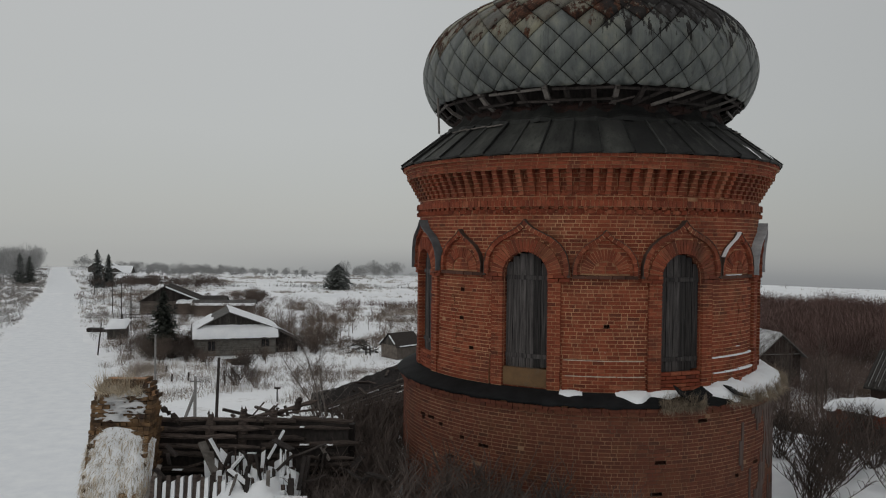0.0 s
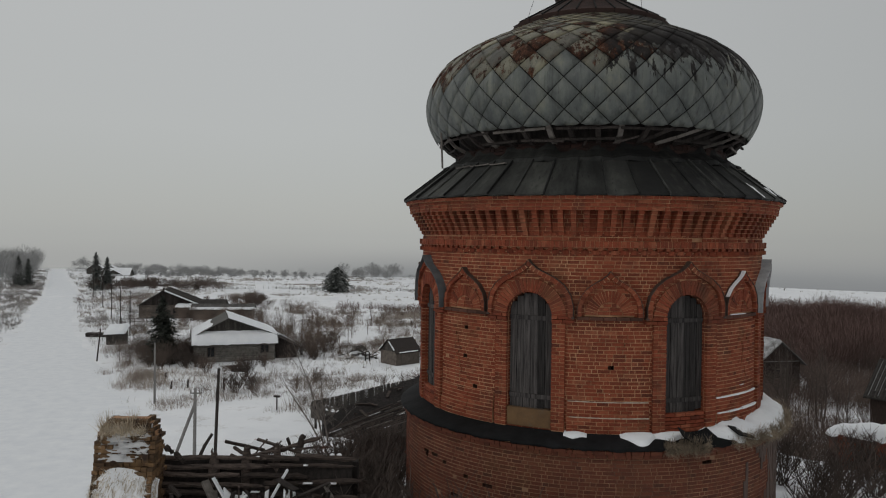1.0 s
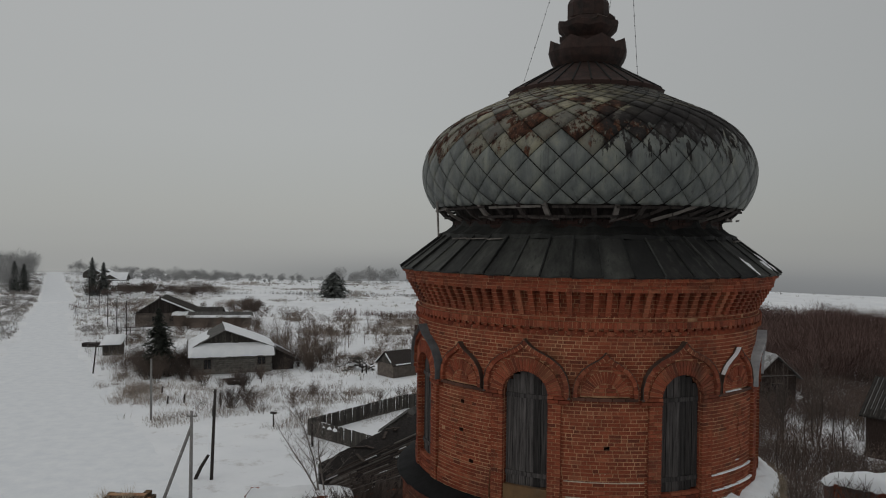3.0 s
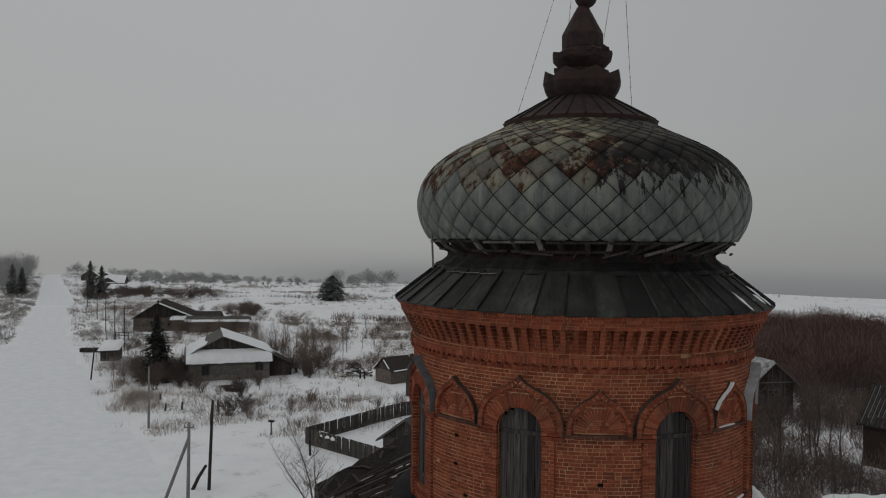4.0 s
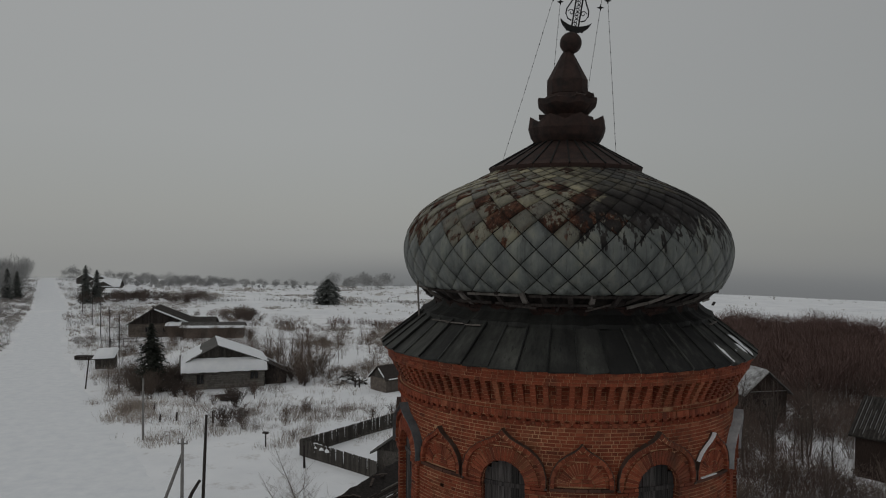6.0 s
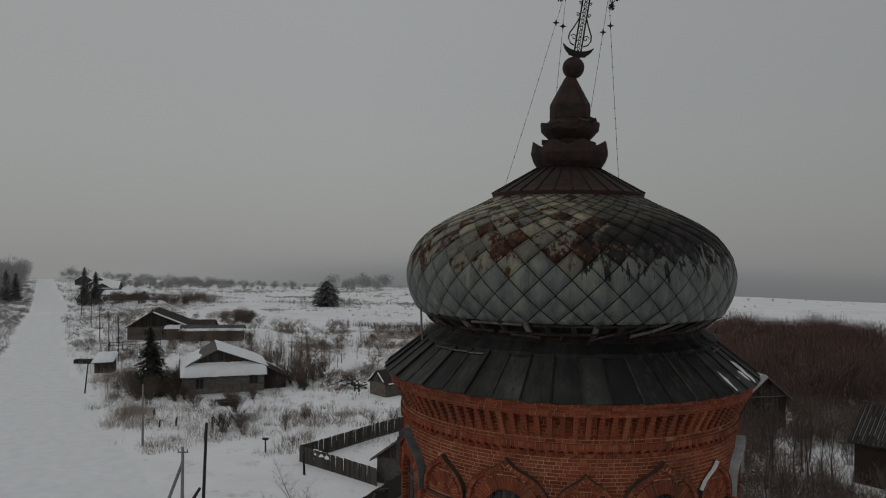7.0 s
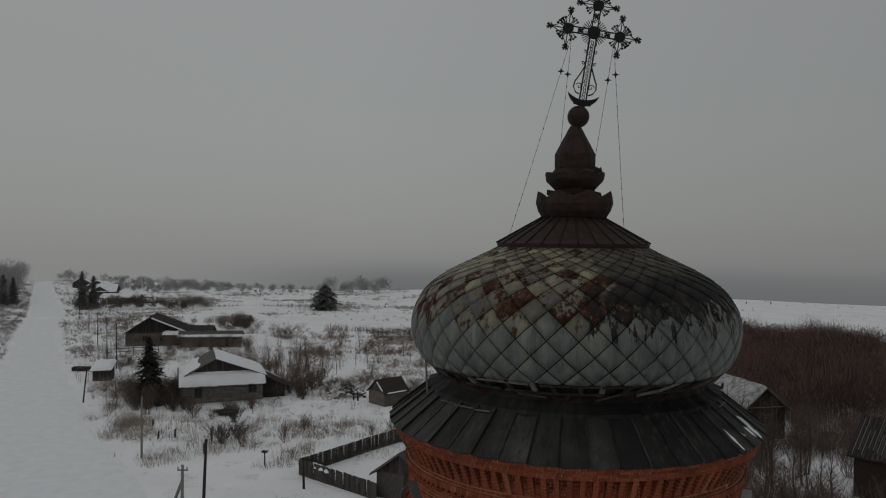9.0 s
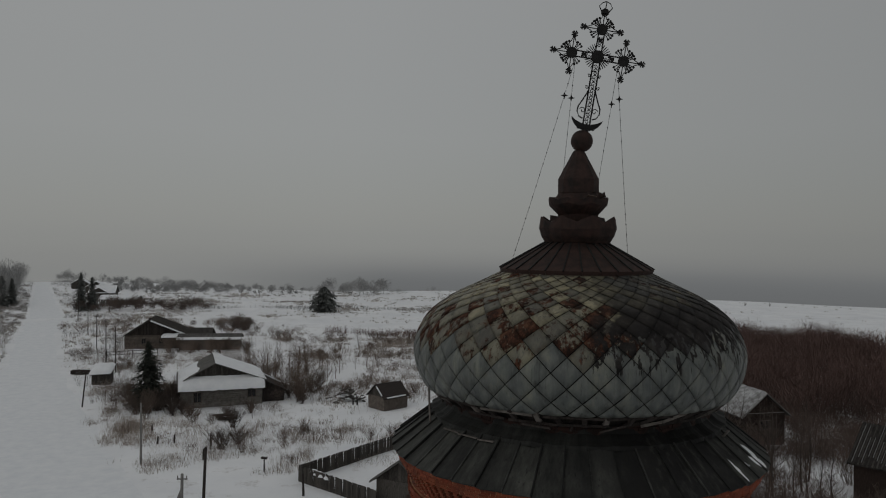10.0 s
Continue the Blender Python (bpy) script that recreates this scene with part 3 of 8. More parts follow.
# ledge between the drums: a projecting brick course under curled roofing sheets
g = Geo()
for a0, a1, c0, c1 in brick_cells(4.34, 12.30, 12.47, 21):
    brick_hexa(g, 4.15, 4.33 + (0.03 if c0 > 12.34 else 0) + rng.uniform(-0.008, 0.008), a0 + 0.08, a1 - 0.08, c0 + 0.004, c1 - 0.004)
part("ledge_course", g, BRICK_LOWER, tower, kind="stuff")
for k in range(18):
    g = Geo()
    n = 24
    for i in range(n + 1):
        a = -180 + 20 * k - 0.1 + 20.2 * i / n
        hang = 0.035 * noise.noise(Vector((a * 0.25, 1, 3))) + 0.03 * noise.noise(Vector((a * 0.9, 4, 3)))
        lift = 0.015 * noise.noise(Vector((a * 0.12, 7, 1))) + 0.004 * (k % 2) + (0.03 * max(0.0, noise.noise(Vector((a * 0.3, 9, 1)))) if -15 < a < 40 else 0.0)
        for r, z in ((4.385, 12.455 + hang), (4.42, 12.490 + hang * 0.6 + lift), (4.37, 12.535 + lift), (4.18, 12.605 + lift), (3.95, 12.675)):
            g.v.append(polar(r, a, z))
    for i in range(n):
        for q in range(4):
            g.f.append((i * 5 + q, i * 5 + 5 + q, i * 5 + 6 + q, i * 5 + 1 + q))
    part("ledge_felt", g, TAR_FELT, tower, "black tarred felt over the ledge", smooth=True)
for az, tilt in ((16.5, 32), (19.5, -18), (33.5, 14)):
    g = Geo()
    g.box((0.52, 0.30, 0.02), Matrix.Translation(polar(4.33, az, 12.66)) @ pose(0, 0, 0, 24, tilt, az))
    part("torn_felt", g, TAR_FELT, tower, "torn black sheet sticking up from the ledge")
g = Geo()
g.lathe([(4.28, 12.29), (4.315, 12.45), (3.9, 12.63)], 96)
part("ledge_bed", g, MORTAR, tower)


def bend(u, d, z):
    """A point by its place along the wall, its depth out of it and its height, for a piece centred on azimuth 0."""
    return polar(WALL_R + d, math.degrees(u / 4.0), z)


def slab(geo, u0, u1, z0, z1, d0, d1):
    n = max(1, int(abs(u1 - u0) / 0.3))
    for i in range(n):
        a, b = u0 + (u1 - u0) * i / n, u0 + (u1 - u0) * (i + 1) / n
        geo.hexa([bend(a, d0, z0), bend(b, d0, z0), bend(b, d0, z1), bend(a, d0, z1), bend(a, d1, z0), bend(b, d1, z0), bend(b, d1, z1), bend(a, d1, z1)])


def coursed(geo, u0, u1, z0, z1, d0, d1, seed):
    """Bricks in courses filling a small upright strip."""
    r = random.Random(seed)
    n = max(1, round((z1 - z0) / COURSE))
    for i in range(n):
        a, b = z0 + (z1 - z0) * i / n, z0 + (z1 - z0) * (i + 1) / n
        w = u1 - u0
        cuts = [u0, u1] if w < 0.16 else ([u0, u0 + w * (0.36 if i % 2 else 0.62), u1] if w < 0.4 else [u0 + w * j / max(2, round(w / 0.24)) for j in range(max(2, round(w / 0.24)) + 1)])
        if w > 0.4 and i % 2:
            cuts = [u0] + [c + 0.12 for c in cuts[:-1]] + [u1]
        for p, q in zip(cuts, cuts[1:]):
            slab(geo, p + 0.007, q - 0.007, a + 0.007, b - 0.007, d0, d1 + r.uniform(-0.005, 0.005))


def keel(points):
    """A mirrored keel-arch outline from the foot on one side over the apex to the other."""
    half = [(u, z) for u, z in points]
    return [(-u, z) for u, z in half] + [(u, z) for u, z in reversed(half[:-1])]


WIN_KEEL = keel([(0.87, 14.88), (0.875, 15.08), (0.82, 15.30), (0.70, 15.48), (0.52, 15.62), (0.33, 15.71), (0.17, 15.79), (0.06, 15.88), (0.0, 15.96)])
SMALL_KEEL = keel([(0.61, 14.90), (0.61, 15.08), (0.555, 15.26), (0.44, 15.42), (0.29, 15.53), (0.15, 15.61), (0.05, 15.69), (0.0, 15.76)])


def hood(geo, outline, thick, d0, d1, grow=0.0):
    """A moulding that follows an outline, its thickness growing towards the inside."""
    def off(i, t):
        a, b = outline[max(i - 1, 0)], outline[min(i + 1, len(outline) - 1)]
        nx, nz = (b[1] - a[1]), -(b[0] - a[0])
        q = math.hypot(nx, nz)
        return (outline[i][0] + nx / q * t, outline[i][1] + nz / q * t)
    inner, outer = [off(i, thick) for i in range(len(outline))], [off(i, -grow) for i in range(len(outline))]
    for i in range(len(outline) - 1):
        (ua, za), (ub, zb), (uc, zc), (ud, zd) = outer[i], outer[i + 1], inner[i + 1], inner[i]
        geo.hexa([bend(ua, d0, za), bend(ub, d0, zb), bend(uc, d0, zc), bend(ud, d0, zd), bend(ua, d1, za), bend(ub, d1, zb), bend(uc, d1, zc), bend(ud, d1, zd)])


def field(geo, outline, floor_z, d, hole=0.0, hole_z=0.0):
    """The flat brick field inside an outline, down to a base line, round a semicircular hole."""
    n = 40
    for i in range(n):
        us = [-max(p[0] for p in outline) + 2 * max(p[0] for p in outline) * j / n for j in (i, i + 1)]
        q = []
        for u in us:
            top = max((z0 + (z1 - z0) * ((u - u0) / (u1 - u0)) for (u0, z0), (u1, z1) in zip(outline, outline[1:]) if u0 != u1 and min(u0, u1) <= u <= max(u0, u1)), default=floor_z)
            low = floor_z
            if abs(u) < hole:
                low = max(floor_z, hole_z + math.sqrt(hole ** 2 - u ** 2))
            q.append((u, low, max(top, low)))
        (ua, la, ta), (ub, lb, tb) = q
        geo.add([bend(ua, d, la), bend(ub, d, lb), bend(ub, d, tb), bend(ua, d, ta)], [(0, 1, 2, 3)])


def brick_hood(geo, outline, thick, d0, d1, seed):
    """A hood moulding of single bricks set across an outline."""
    r = random.Random(seed)
    s_ = np.concatenate([[0], np.cumsum([math.hypot(b[0] - a[0], b[1] - a[1]) for a, b in zip(outline, outline[1:])])])
    n = round(s_[-1] / 0.085)
    at = lambda q: (float(np.interp(q, s_, [p[0] for p in outline])), float(np.interp(q, s_, [p[1] for p in outline])))
    for i in range(n):
        a, b = at(s_[-1] * i / n + 0.005), at(s_[-1] * (i + 1) / n - 0.005)
        nx, nz = b[1] - a[1], a[0] - b[0]
        q = math.hypot(nx, nz)
        nx, nz = nx / q * thick, nz / q * thick
        p = [a, b, (b[0] + nx, b[1] + nz), (a[0] + nx, a[1] + nz)]
        dd = d1 + r.uniform(-0.008, 0.006)
        geo.hexa([bend(u, d0, z) for u, z in p] + [bend(u, dd, z) for u, z in p])


def brick_field(geo, outline, floor_z, d, hole, hole_z, seed):
    """Bricks in courses filling an outline round a semicircular hole."""
    r = random.Random(seed)
    half = sorted((z, -u) for u, z in outline if u <= 0)
    zs, us = [q[0] for q in half], [q[1] for q in half]
    z = floor_z
    while z < zs[-1] - 0.03:
        zc = z + COURSE / 2
        out = float(np.interp(zc, zs, us)) - 0.02
        inn = math.sqrt(max(0.0, hole ** 2 - (zc - hole_z) ** 2)) if zc < hole_z + hole else 0.0
        for lo, hi in (((-out, -inn), (inn, out)) if inn > 0.02 else ((-out, out),)):
            u = lo
            while u < hi - 0.03:
                e = min(hi, u + r.choice((0.12, 0.24)) * r.uniform(0.9, 1.1))
                slab(geo, u + 0.005, e - 0.005, z + 0.006, z + COURSE - 0.006, 0.0, d + r.uniform(-0.004, 0.005))
                u = e
        z += COURSE


def fan(geo, r0, r1, zc, n, d0, d1, seed, joint=0.007, rough=0.006):
    """Radiating bricks of an arch."""
    r = random.Random(seed)
    for i in range(n):
        a, b = math.pi * i / n + joint / r1, math.pi * (i + 1) / n - joint / r1
        p = [(r0 * math.cos(a), zc + r0 * math.sin(a)), (r1 * math.cos(a), zc + r1 * math.sin(a)), (r1 * math.cos(b), zc + r1 * math.sin(b)), (r0 * math.cos(b), zc + r0 * math.sin(b))]
        dd = d1 + r.uniform(-rough, rough)
        geo.hexa([bend(u, d0, z) for u, z in reversed(p)] + [bend(u, dd, z) for u, z in reversed(p)])


def window_meshes():
    made = {}
    g, m_ = Geo(), Geo()
    for s in (-1, 1):
        u = sorted((s * 0.46, s * 0.73))
        coursed(g, u[0], u[1], 12.68, 14.80, -0.28, 0.07, 3 + s)
        slab(m_, u[0] + 0.014, u[1] - 0.014, 12.66, 14.80, -0.27, 0.06)
    fan(m_, 0.49, 0.735, 14.86, 27, -0.27, 0.072, 5, 0.0, 0.0)
    made["surround_core"] = (m_, MORTAR, "")
    made["jamb"] = (g, BRICK, "")
    g = Geo()
    fan(g, 0.47, 0.745, 14.86, 27, -0.28, 0.085, 5)
    made["arch"] = (g, BRICK, "radiating brick arch")
    g = Geo()
    brick_field(g, WIN_KEEL, 14.80, 0.06, 0.745, 14.86, 61)
    for s in (-1, 1):
        u = sorted((s * 0.46, s * 0.90))
        coursed(g, u[0], u[1], 14.76, 14.90, -0.1, 0.105, 9)
    made["arch_field"] = (g, BRICK, "")
    g = Geo()
    field(g, WIN_KEEL, 14.80, 0.053, 0.74, 14.86)
    hood(g, WIN_KEEL, 0.085, -0.03, 0.122)
    made["hood_core"] = (g, MORTAR, "")
    g = Geo()
    brick_hood(g, WIN_KEEL, 0.09, -0.03, 0.13, 62)
    made["hood"] = (g, BRICK, "keel-shaped brick hood")
    g = Geo()
    hood(g, WIN_KEEL, 0.0, -0.03, 0.142, 0.009)
    for s in (-1, 1):
        slab(g, *sorted((s * 0.845, s * 0.90)), 14.85, 14.89, 0.0, 0.135)
    made["capping"] = (g, LEAD, "dark sheet-metal capping")
    g = Geo()
    slab(g, -0.46, 0.46, 12.70, 13.05, -0.2, 0.03)
    made["apron"] = (g, PLASTER, "stained ochre plaster apron")
    g = Geo()
    coursed(g, -0.46, 0.46, 12.68, 13.05, -0.2, 0.03, 52)
    made["brick_apron"] = (g, BRICK, "")
    # added near-black slab in place of the unlit room behind the shutter
    g = Geo()
    slab(g, -0.5, 0.5, 12.6, 15.4, -0.5, -0.46)
    made["dark_room"] = (g, GLASS, "")
    return made


STUFF = ("hood", "hood_core", "blind_field", "brick_apron", "shelf_course", "panel_core", "surround_core", "jamb", "arch", "arch_field", "plinth", "blind_arch", "capping", "snow_line")
shapes = {k: (v[0].weld().mesh(k, v[1]), v[2]) for k, v in window_meshes().items()}
g = Geo()
hood(g, WIN_KEEL, 0.0, -0.03, 0.20, 0.016)
side_cap = g.weld().mesh("capping", ZINC_CAP)
pale_cap = side_cap.copy()
pale_cap.materials[0] = PALE_ZINC
plank_mesh = []
for i in range(6):
    g = Geo()
    u0 = -0.455 + 0.152 * i
    um = u0 + 0.074
    top = 14.85 + math.sqrt(max(0.02, 0.47 ** 2 - um ** 2)) - 0.01
    slab(g, u0 + 0.004, u0 + 0.147, 13.03 + (0.05 if i == 5 else 0), top, -0.105, -0.075 + 0.006 * (i % 3))
    plank_mesh.append(g.mesh("plank", SHUTTER_WOOD))
batten_mesh = []
for z in (13.24, 14.78):
    g = Geo()
    slab(g, -0.45, 0.45, z, z + 0.085, -0.075, -0.045)
    batten_mesh.append(g.mesh("batten", SHUTTER_WOOD))
for az in WIN_AZ:
    for key, (me, label) in shapes.items():
        if key == "capping" and WIN_AZ.index(az) in (2, 7):
            me, label = (pale_cap, "standing pale zinc capping filmed with snow") if WIN_AZ.index(az) == 2 else (side_cap, "standing grey zinc capping")
        if key != ("apron" if az > 0 else "brick_apron"):
            part(key, me, None, tower, label, "stuff" if key in STUFF else "", m=spin(az))
    shutter = part("shutter", batten_mesh[0], None, tower, "boarded-up window of grey weathered planks", m=spin(az))
    part("batten", batten_mesh[1], None, shutter)
    for me in plank_mesh:
        part("plank", me, None, shutter, m=pose(0, 0, rng.uniform(-0.012, 0.012), 0, 0, rng.uniform(-0.05, 0.05)))

small = {}
g = Geo()
fan(g, 0.25, 0.47, 14.93, 21, -0.02, 0.055, 15)
for q in range(3):
    z = 14.93 + COURSE * q
    half = math.sqrt(0.245 ** 2 - (z + 0.06 - 14.93) ** 2)
    coursed(g, -half, half, z, z + COURSE, -0.02, 0.045, 16 + q)
small["blind_arch"] = (g, BRICK, "fan of bricks in a blind arch")
g = Geo()
brick_field(g, SMALL_KEEL, 14.90, 0.035, 0.47, 14.93, 63)
small["blind_field"] = (g, BRICK, "")
g = Geo()
field(g, SMALL_KEEL, 14.90, 0.028)
hood(g, SMALL_KEEL, 0.075, -0.03, 0.107)
small["hood_core"] = (g, MORTAR, "")
g = Geo()
coursed(g, -0.63, 0.63, 14.825, 14.90, -0.02, 0.085, 33)
small["shelf_course"] = (g, DARK_BRICK, "grimy projecting brick course")
g = Geo()
brick_hood(g, SMALL_KEEL, 0.08, -0.03, 0.115, 64)
small["hood"] = (g, BRICK, "keel-shaped brick hood")
g = Geo()
hood(g, SMALL_KEEL, 0.0, -0.03, 0.127, 0.008)
small["capping"] = (g, LEAD, "dark sheet-metal capping")
g = Geo()
k_ = Geo()
slab(k_, -0.795, 0.795, 12.60, 12.965, -0.02, 0.053)
slab(k_, -0.795, 0.795, 12.965, 13.262, -0.02, 0.023)
fan(k_, 0.25, 0.47, 14.93, 21, -0.02, 0.047, 15, 0.0, 0.0)
small["panel_core"] = (k_, MORTAR, "")
coursed(g, -0.80, 0.80, 12.60, 12.965, -0.02, 0.06, 31)
coursed(g, -0.80, 0.80, 12.965, 13.262, -0.02, 0.03, 32)
small["plinth"] = (g, BRICK, "")


def thin_snow(runs, thick, out):
    """Interrupted lines of thin snow on the brick offsets."""
    g = Geo()
    r = random.Random(int(thick * 1e4))
    for u0, u1, z, d in runs:
        u = u0
        while u < u1 - 0.03:
            e = min(u1, u + r.uniform(0.08, 0.4))
            slab(g, u, e, z - 0.004, z + thick * r.uniform(0.5, 1.2), d - 0.035, d + out * r.uniform(0.3, 1.0))
            u = e + (r.uniform(0.0, 0.05) if r.random() < 0.3 else 0.0)
    return g


front_snow = thin_snow(((-0.78, 0.78, 13.264, 0.030), (-0.74, 0.79, 12.967, 0.060), (-0.2, 0.03, 13.42, -0.006)), 0.010, 0.005).mesh("snow_line", DIRTY_SNOW)
side_snow = thin_snow(((-0.79, 0.79, 13.264, 0.032), (-0.76, 0.79, 12.967, 0.064), (0.1, 0.24, 13.42, -0.006)), 0.034, 0.012).mesh("snow_line", SNOW)
shapes = {k: (v[0].weld().mesh(k, v[1]), v[2]) for k, v in small.items()}
for az in SMALL_AZ:
    for key, (me, label) in shapes.items():
        part(key, me, None, tower, label, "stuff" if key in STUFF else "", m=spin(az))
    if 30 < az < 60:
        g = Geo()
        hood(g, SMALL_KEEL[2:8], 0.0, 0.04, 0.125, 0.016)
        slab(g, -0.45, 0.10, 14.897, 14.912, 0.04, 0.09)
        part("hood_snow", g, SNOW, tower, "snow lying on a brick hood", "stuff", m=spin(az))
    if -10 < az < 100:
        part("snow_line", front_snow if az < 10 else side_snow, None, tower, "thin line of snow on the brick offsets", "stuff", m=spin(az))

# cornice: toothed course, soldier course, corbels, crowning courses
g = Geo()
for k in range(132):
    m = spin(k * 360 / 132) @ Matrix.Translation((0, -WALL_R - 0.005, 16.115)) @ pose(0, 0, 0, 0, 0, 45)
    g.box((0.105, 0.105, 0.075), m)
for k in range(132):
    g.box((0.09, 0.10, 0.06), spin((k + 0.5) * 360 / 132) @ Matrix.Translation((0, -WALL_R + 0.005, 16.185)))
part("toothed_course", g, BRICK, tower, "toothed brick course", "stuff")
g = Geo()
for k in range(300):
    a = k * 1.2
    brick_hexa(g, 3.88, 4.0 + rng.uniform(-0.006, 0.006), a + 0.07, a + 1.13, 16.215, 16.335)
part("soldier_course", g, BRICK, tower, kind="stuff")
g, joint = Geo(), Geo()
for i in range(6):
    z, h, d = 16.44 + i * 0.0805, 0.052, 0.045 + 0.045 * i
    for geo, k, q in ((g, 0.0, 0.006), (joint, 0.007, 0.0)):
        y = -WALL_R - d + k
        geo.hexa([(-h + k, -3.86, z + q), (h - k, -3.86, z + q), (h - k, -3.86, z + 0.0805 - q), (-h + k, -3.86, z + 0.0805 - q),
                  (-h + k, y, z + q), (h - k, y, z + q), (h - k, y, z + 0.0805 - q), (-h + k, y, z + 0.0805 - q)])
corbel, corbel_joint = g.mesh("corbel", BRICK_PIECE), Geo()
for k in range(104):
    az = k * 360 / 104 - 14.0
    part("corbel", corbel, None, tower, m=spin(az))
    corbel_joint.add([spin(az) @ Vector(p) for p in joint.v], joint.f)
part("corbel_joints", corbel_joint, MORTAR, tower, "pale lime joints of the corbels", "stuff")
g = Geo()
for i in range(6):
    z = 16.44 + i * 0.0805
    for a0, a1, c0, c1 in brick_cells(3.95, z, z + 0.0805, 80 + i):
        brick_hexa(g, 3.86, WALL_R + 0.012 * i + rng.uniform(-0.004, 0.004), a0 + 0.09, a1 - 0.09, z + 0.006, z + 0.0745)
part("corbel_infill", g, BRICK, tower, kind="stuff")
g = Geo()
CROWN = (4.235, 4.245, 4.265, 4.33)
for i, r in enumerate(CROWN):
    z = 16.915 + i * 0.068
    for a0, a1, c0, c1 in brick_cells(r, z, z + 0.068, 60 + i):
        brick_hexa(g, 3.85, r + rng.uniform(-0.004, 0.005), a0 + 0.08, a1 - 0.08, z + 0.005, z + 0.063, True)
part("crowning_course", g, BRICK, tower, kind="stuff")
g = Geo()
prof = [(3.985, 16.21), (3.992, 16.22), (3.992, 16.33), (WALL_R - 0.006, 16.34), (WALL_R - 0.006, 16.44)]
for i in range(6):
    prof += [(WALL_R + 0.012 * i - 0.006, 16.44 + i * 0.0805), (WALL_R + 0.012 * i - 0.006, 16.4395 + (i + 1) * 0.0805)]
for i, r in enumerate(CROWN):
    prof += [(r - 0.007, 16.917 + i * 0.068), (r - 0.007, 16.914 + (i + 1) * 0.068)]
g.lathe(prof + [(3.6, 17.19)], 144)
part("cornice_bed", g, MORTAR, tower)

# eaves roof: lapped sheets with standing seams
N_SHEETS = 47
STEP_AZ = 360 / N_SHEETS
eaves_sheet = []
for v in range(4):
    g = Geo()
    n = 4
    wob = random.Random(500 + v)
    for i in range(n + 1):
        a = -STEP_AZ / 2 + 0.10 + (STEP_AZ - 0.2) * i / n
        sag = 0.020 * i / n - 0.012 * math.sin(math.pi * i / n) + wob.uniform(-0.005, 0.005)
        for r, z in ((4.37 + wob.uniform(-0.02, 0.02), 17.185), (4.385, 17.215), (4.06, 17.455), (3.74, 17.70), (3.40, 17.955)):
            g.v.append(polar(r, a, z + sag))
    for i in range(n):
        for q in range(4):
            g.f.append((i * 5 + q, i * 5 + 5 + q, i * 5 + 6 + q, i * 5 + 1 + q))
    eaves_sheet.append(g.mesh("roof_sheet", SHEET))
g = Geo()
g.beam(polar(4.39, STEP_AZ / 2, 17.222), polar(3.40, STEP_AZ / 2, 17.977), 0.026, 0.06)
seam_dark = g.mesh("seam", SEAM)
seam_pale = g.mesh("seam", EAVES_SEAM)
for k in range(N_SHEETS):
    az = -21.1 + STEP_AZ * (k + 0.5)
    s = part("roof_sheet", eaves_sheet[rng.randrange(4)], None, tower, "dark weathered standing-seam roof sheet", m=spin(az) @ pose(0, 0, rng.uniform(-0.008, 0.008)))
    part("seam", seam_pale if k % 2 == 1 else seam_dark, None, s)
for a0, a1 in ((-63, -54), (-54, -45), (-44.5, -38), (52, 60)):
    g = Geo()
    g.beam(polar(3.55, a0, 17.885), polar(3.55, a1, 17.905), 0.05, 0.025)
    part("edge_lath", g, GREY_WOOD, tower, "pale lath along the flashing")
g = Geo()
g.lathe([(4.3, 17.17), (3.3, 17.93), (3.3, 17.2)], 80)
part("roof_boarding", g, DARK_WOOD, tower)

# ragged ring and brick neck under the dome


def ragged(a, r, z):
    w = 0.035 * math.sin(a * 17) * math.sin(a * 7 + 1) + 0.02 * math.sin(a * 41)
    return r + w, z + w * 0.6


g = Geo()
g.lathe([(3.36, 17.86), (3.46, 17.90), (3.45, 17.99), (3.30, 18.05), (3.16, 18.16), (3.10, 18.30)], 160, wobble=ragged)
part("neck_flashing", g, SHEET, tower, "torn dark flashing round the neck", smooth=False)
g = Geo()
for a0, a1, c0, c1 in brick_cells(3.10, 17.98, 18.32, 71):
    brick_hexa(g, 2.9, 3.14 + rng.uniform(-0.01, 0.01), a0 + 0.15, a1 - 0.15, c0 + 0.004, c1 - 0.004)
part("neck_brickwork", g, NECK_BRICK, tower, "dark brick neck", "stuff")

# ---- onion dome ----
PROFILE = [(3.02, 18.25), (3.30, 18.36), (3.50, 18.50), (3.64, 18.66), (3.78, 18.93), (3.85, 19.16), (3.88, 19.42), (3.85, 19.66), (3.74, 19.94), (3.53, 20.26), (3.23, 20.52), (2.82, 20.77), (2.12, 21.10), (1.62, 21.36)]
_s, _r, _z = [0.0], [PROFILE[0][0]], [PROFILE[0][1]]
for i in range(len(PROFILE) - 1):
    p0, p1, p2, p3 = (Vector(PROFILE[min(max(i + k, 0), len(PROFILE) - 1)]) for k in (-1, 0, 1, 2))
    for k in range(1, 9):
        t = k / 8
        q = 0.5 * ((2 * p1) + (p2 - p0) * t + (2 * p0 - 5 * p1 + 4 * p2 - p3) * t * t + (3 * p1 - p0 - 3 * p2 + p3) * t ** 3)
        _s.append(_s[-1] + math.hypot(q[0] - _r[-1], q[1] - _z[-1]))
        _r.append(q[0])
        _z.append(q[1])


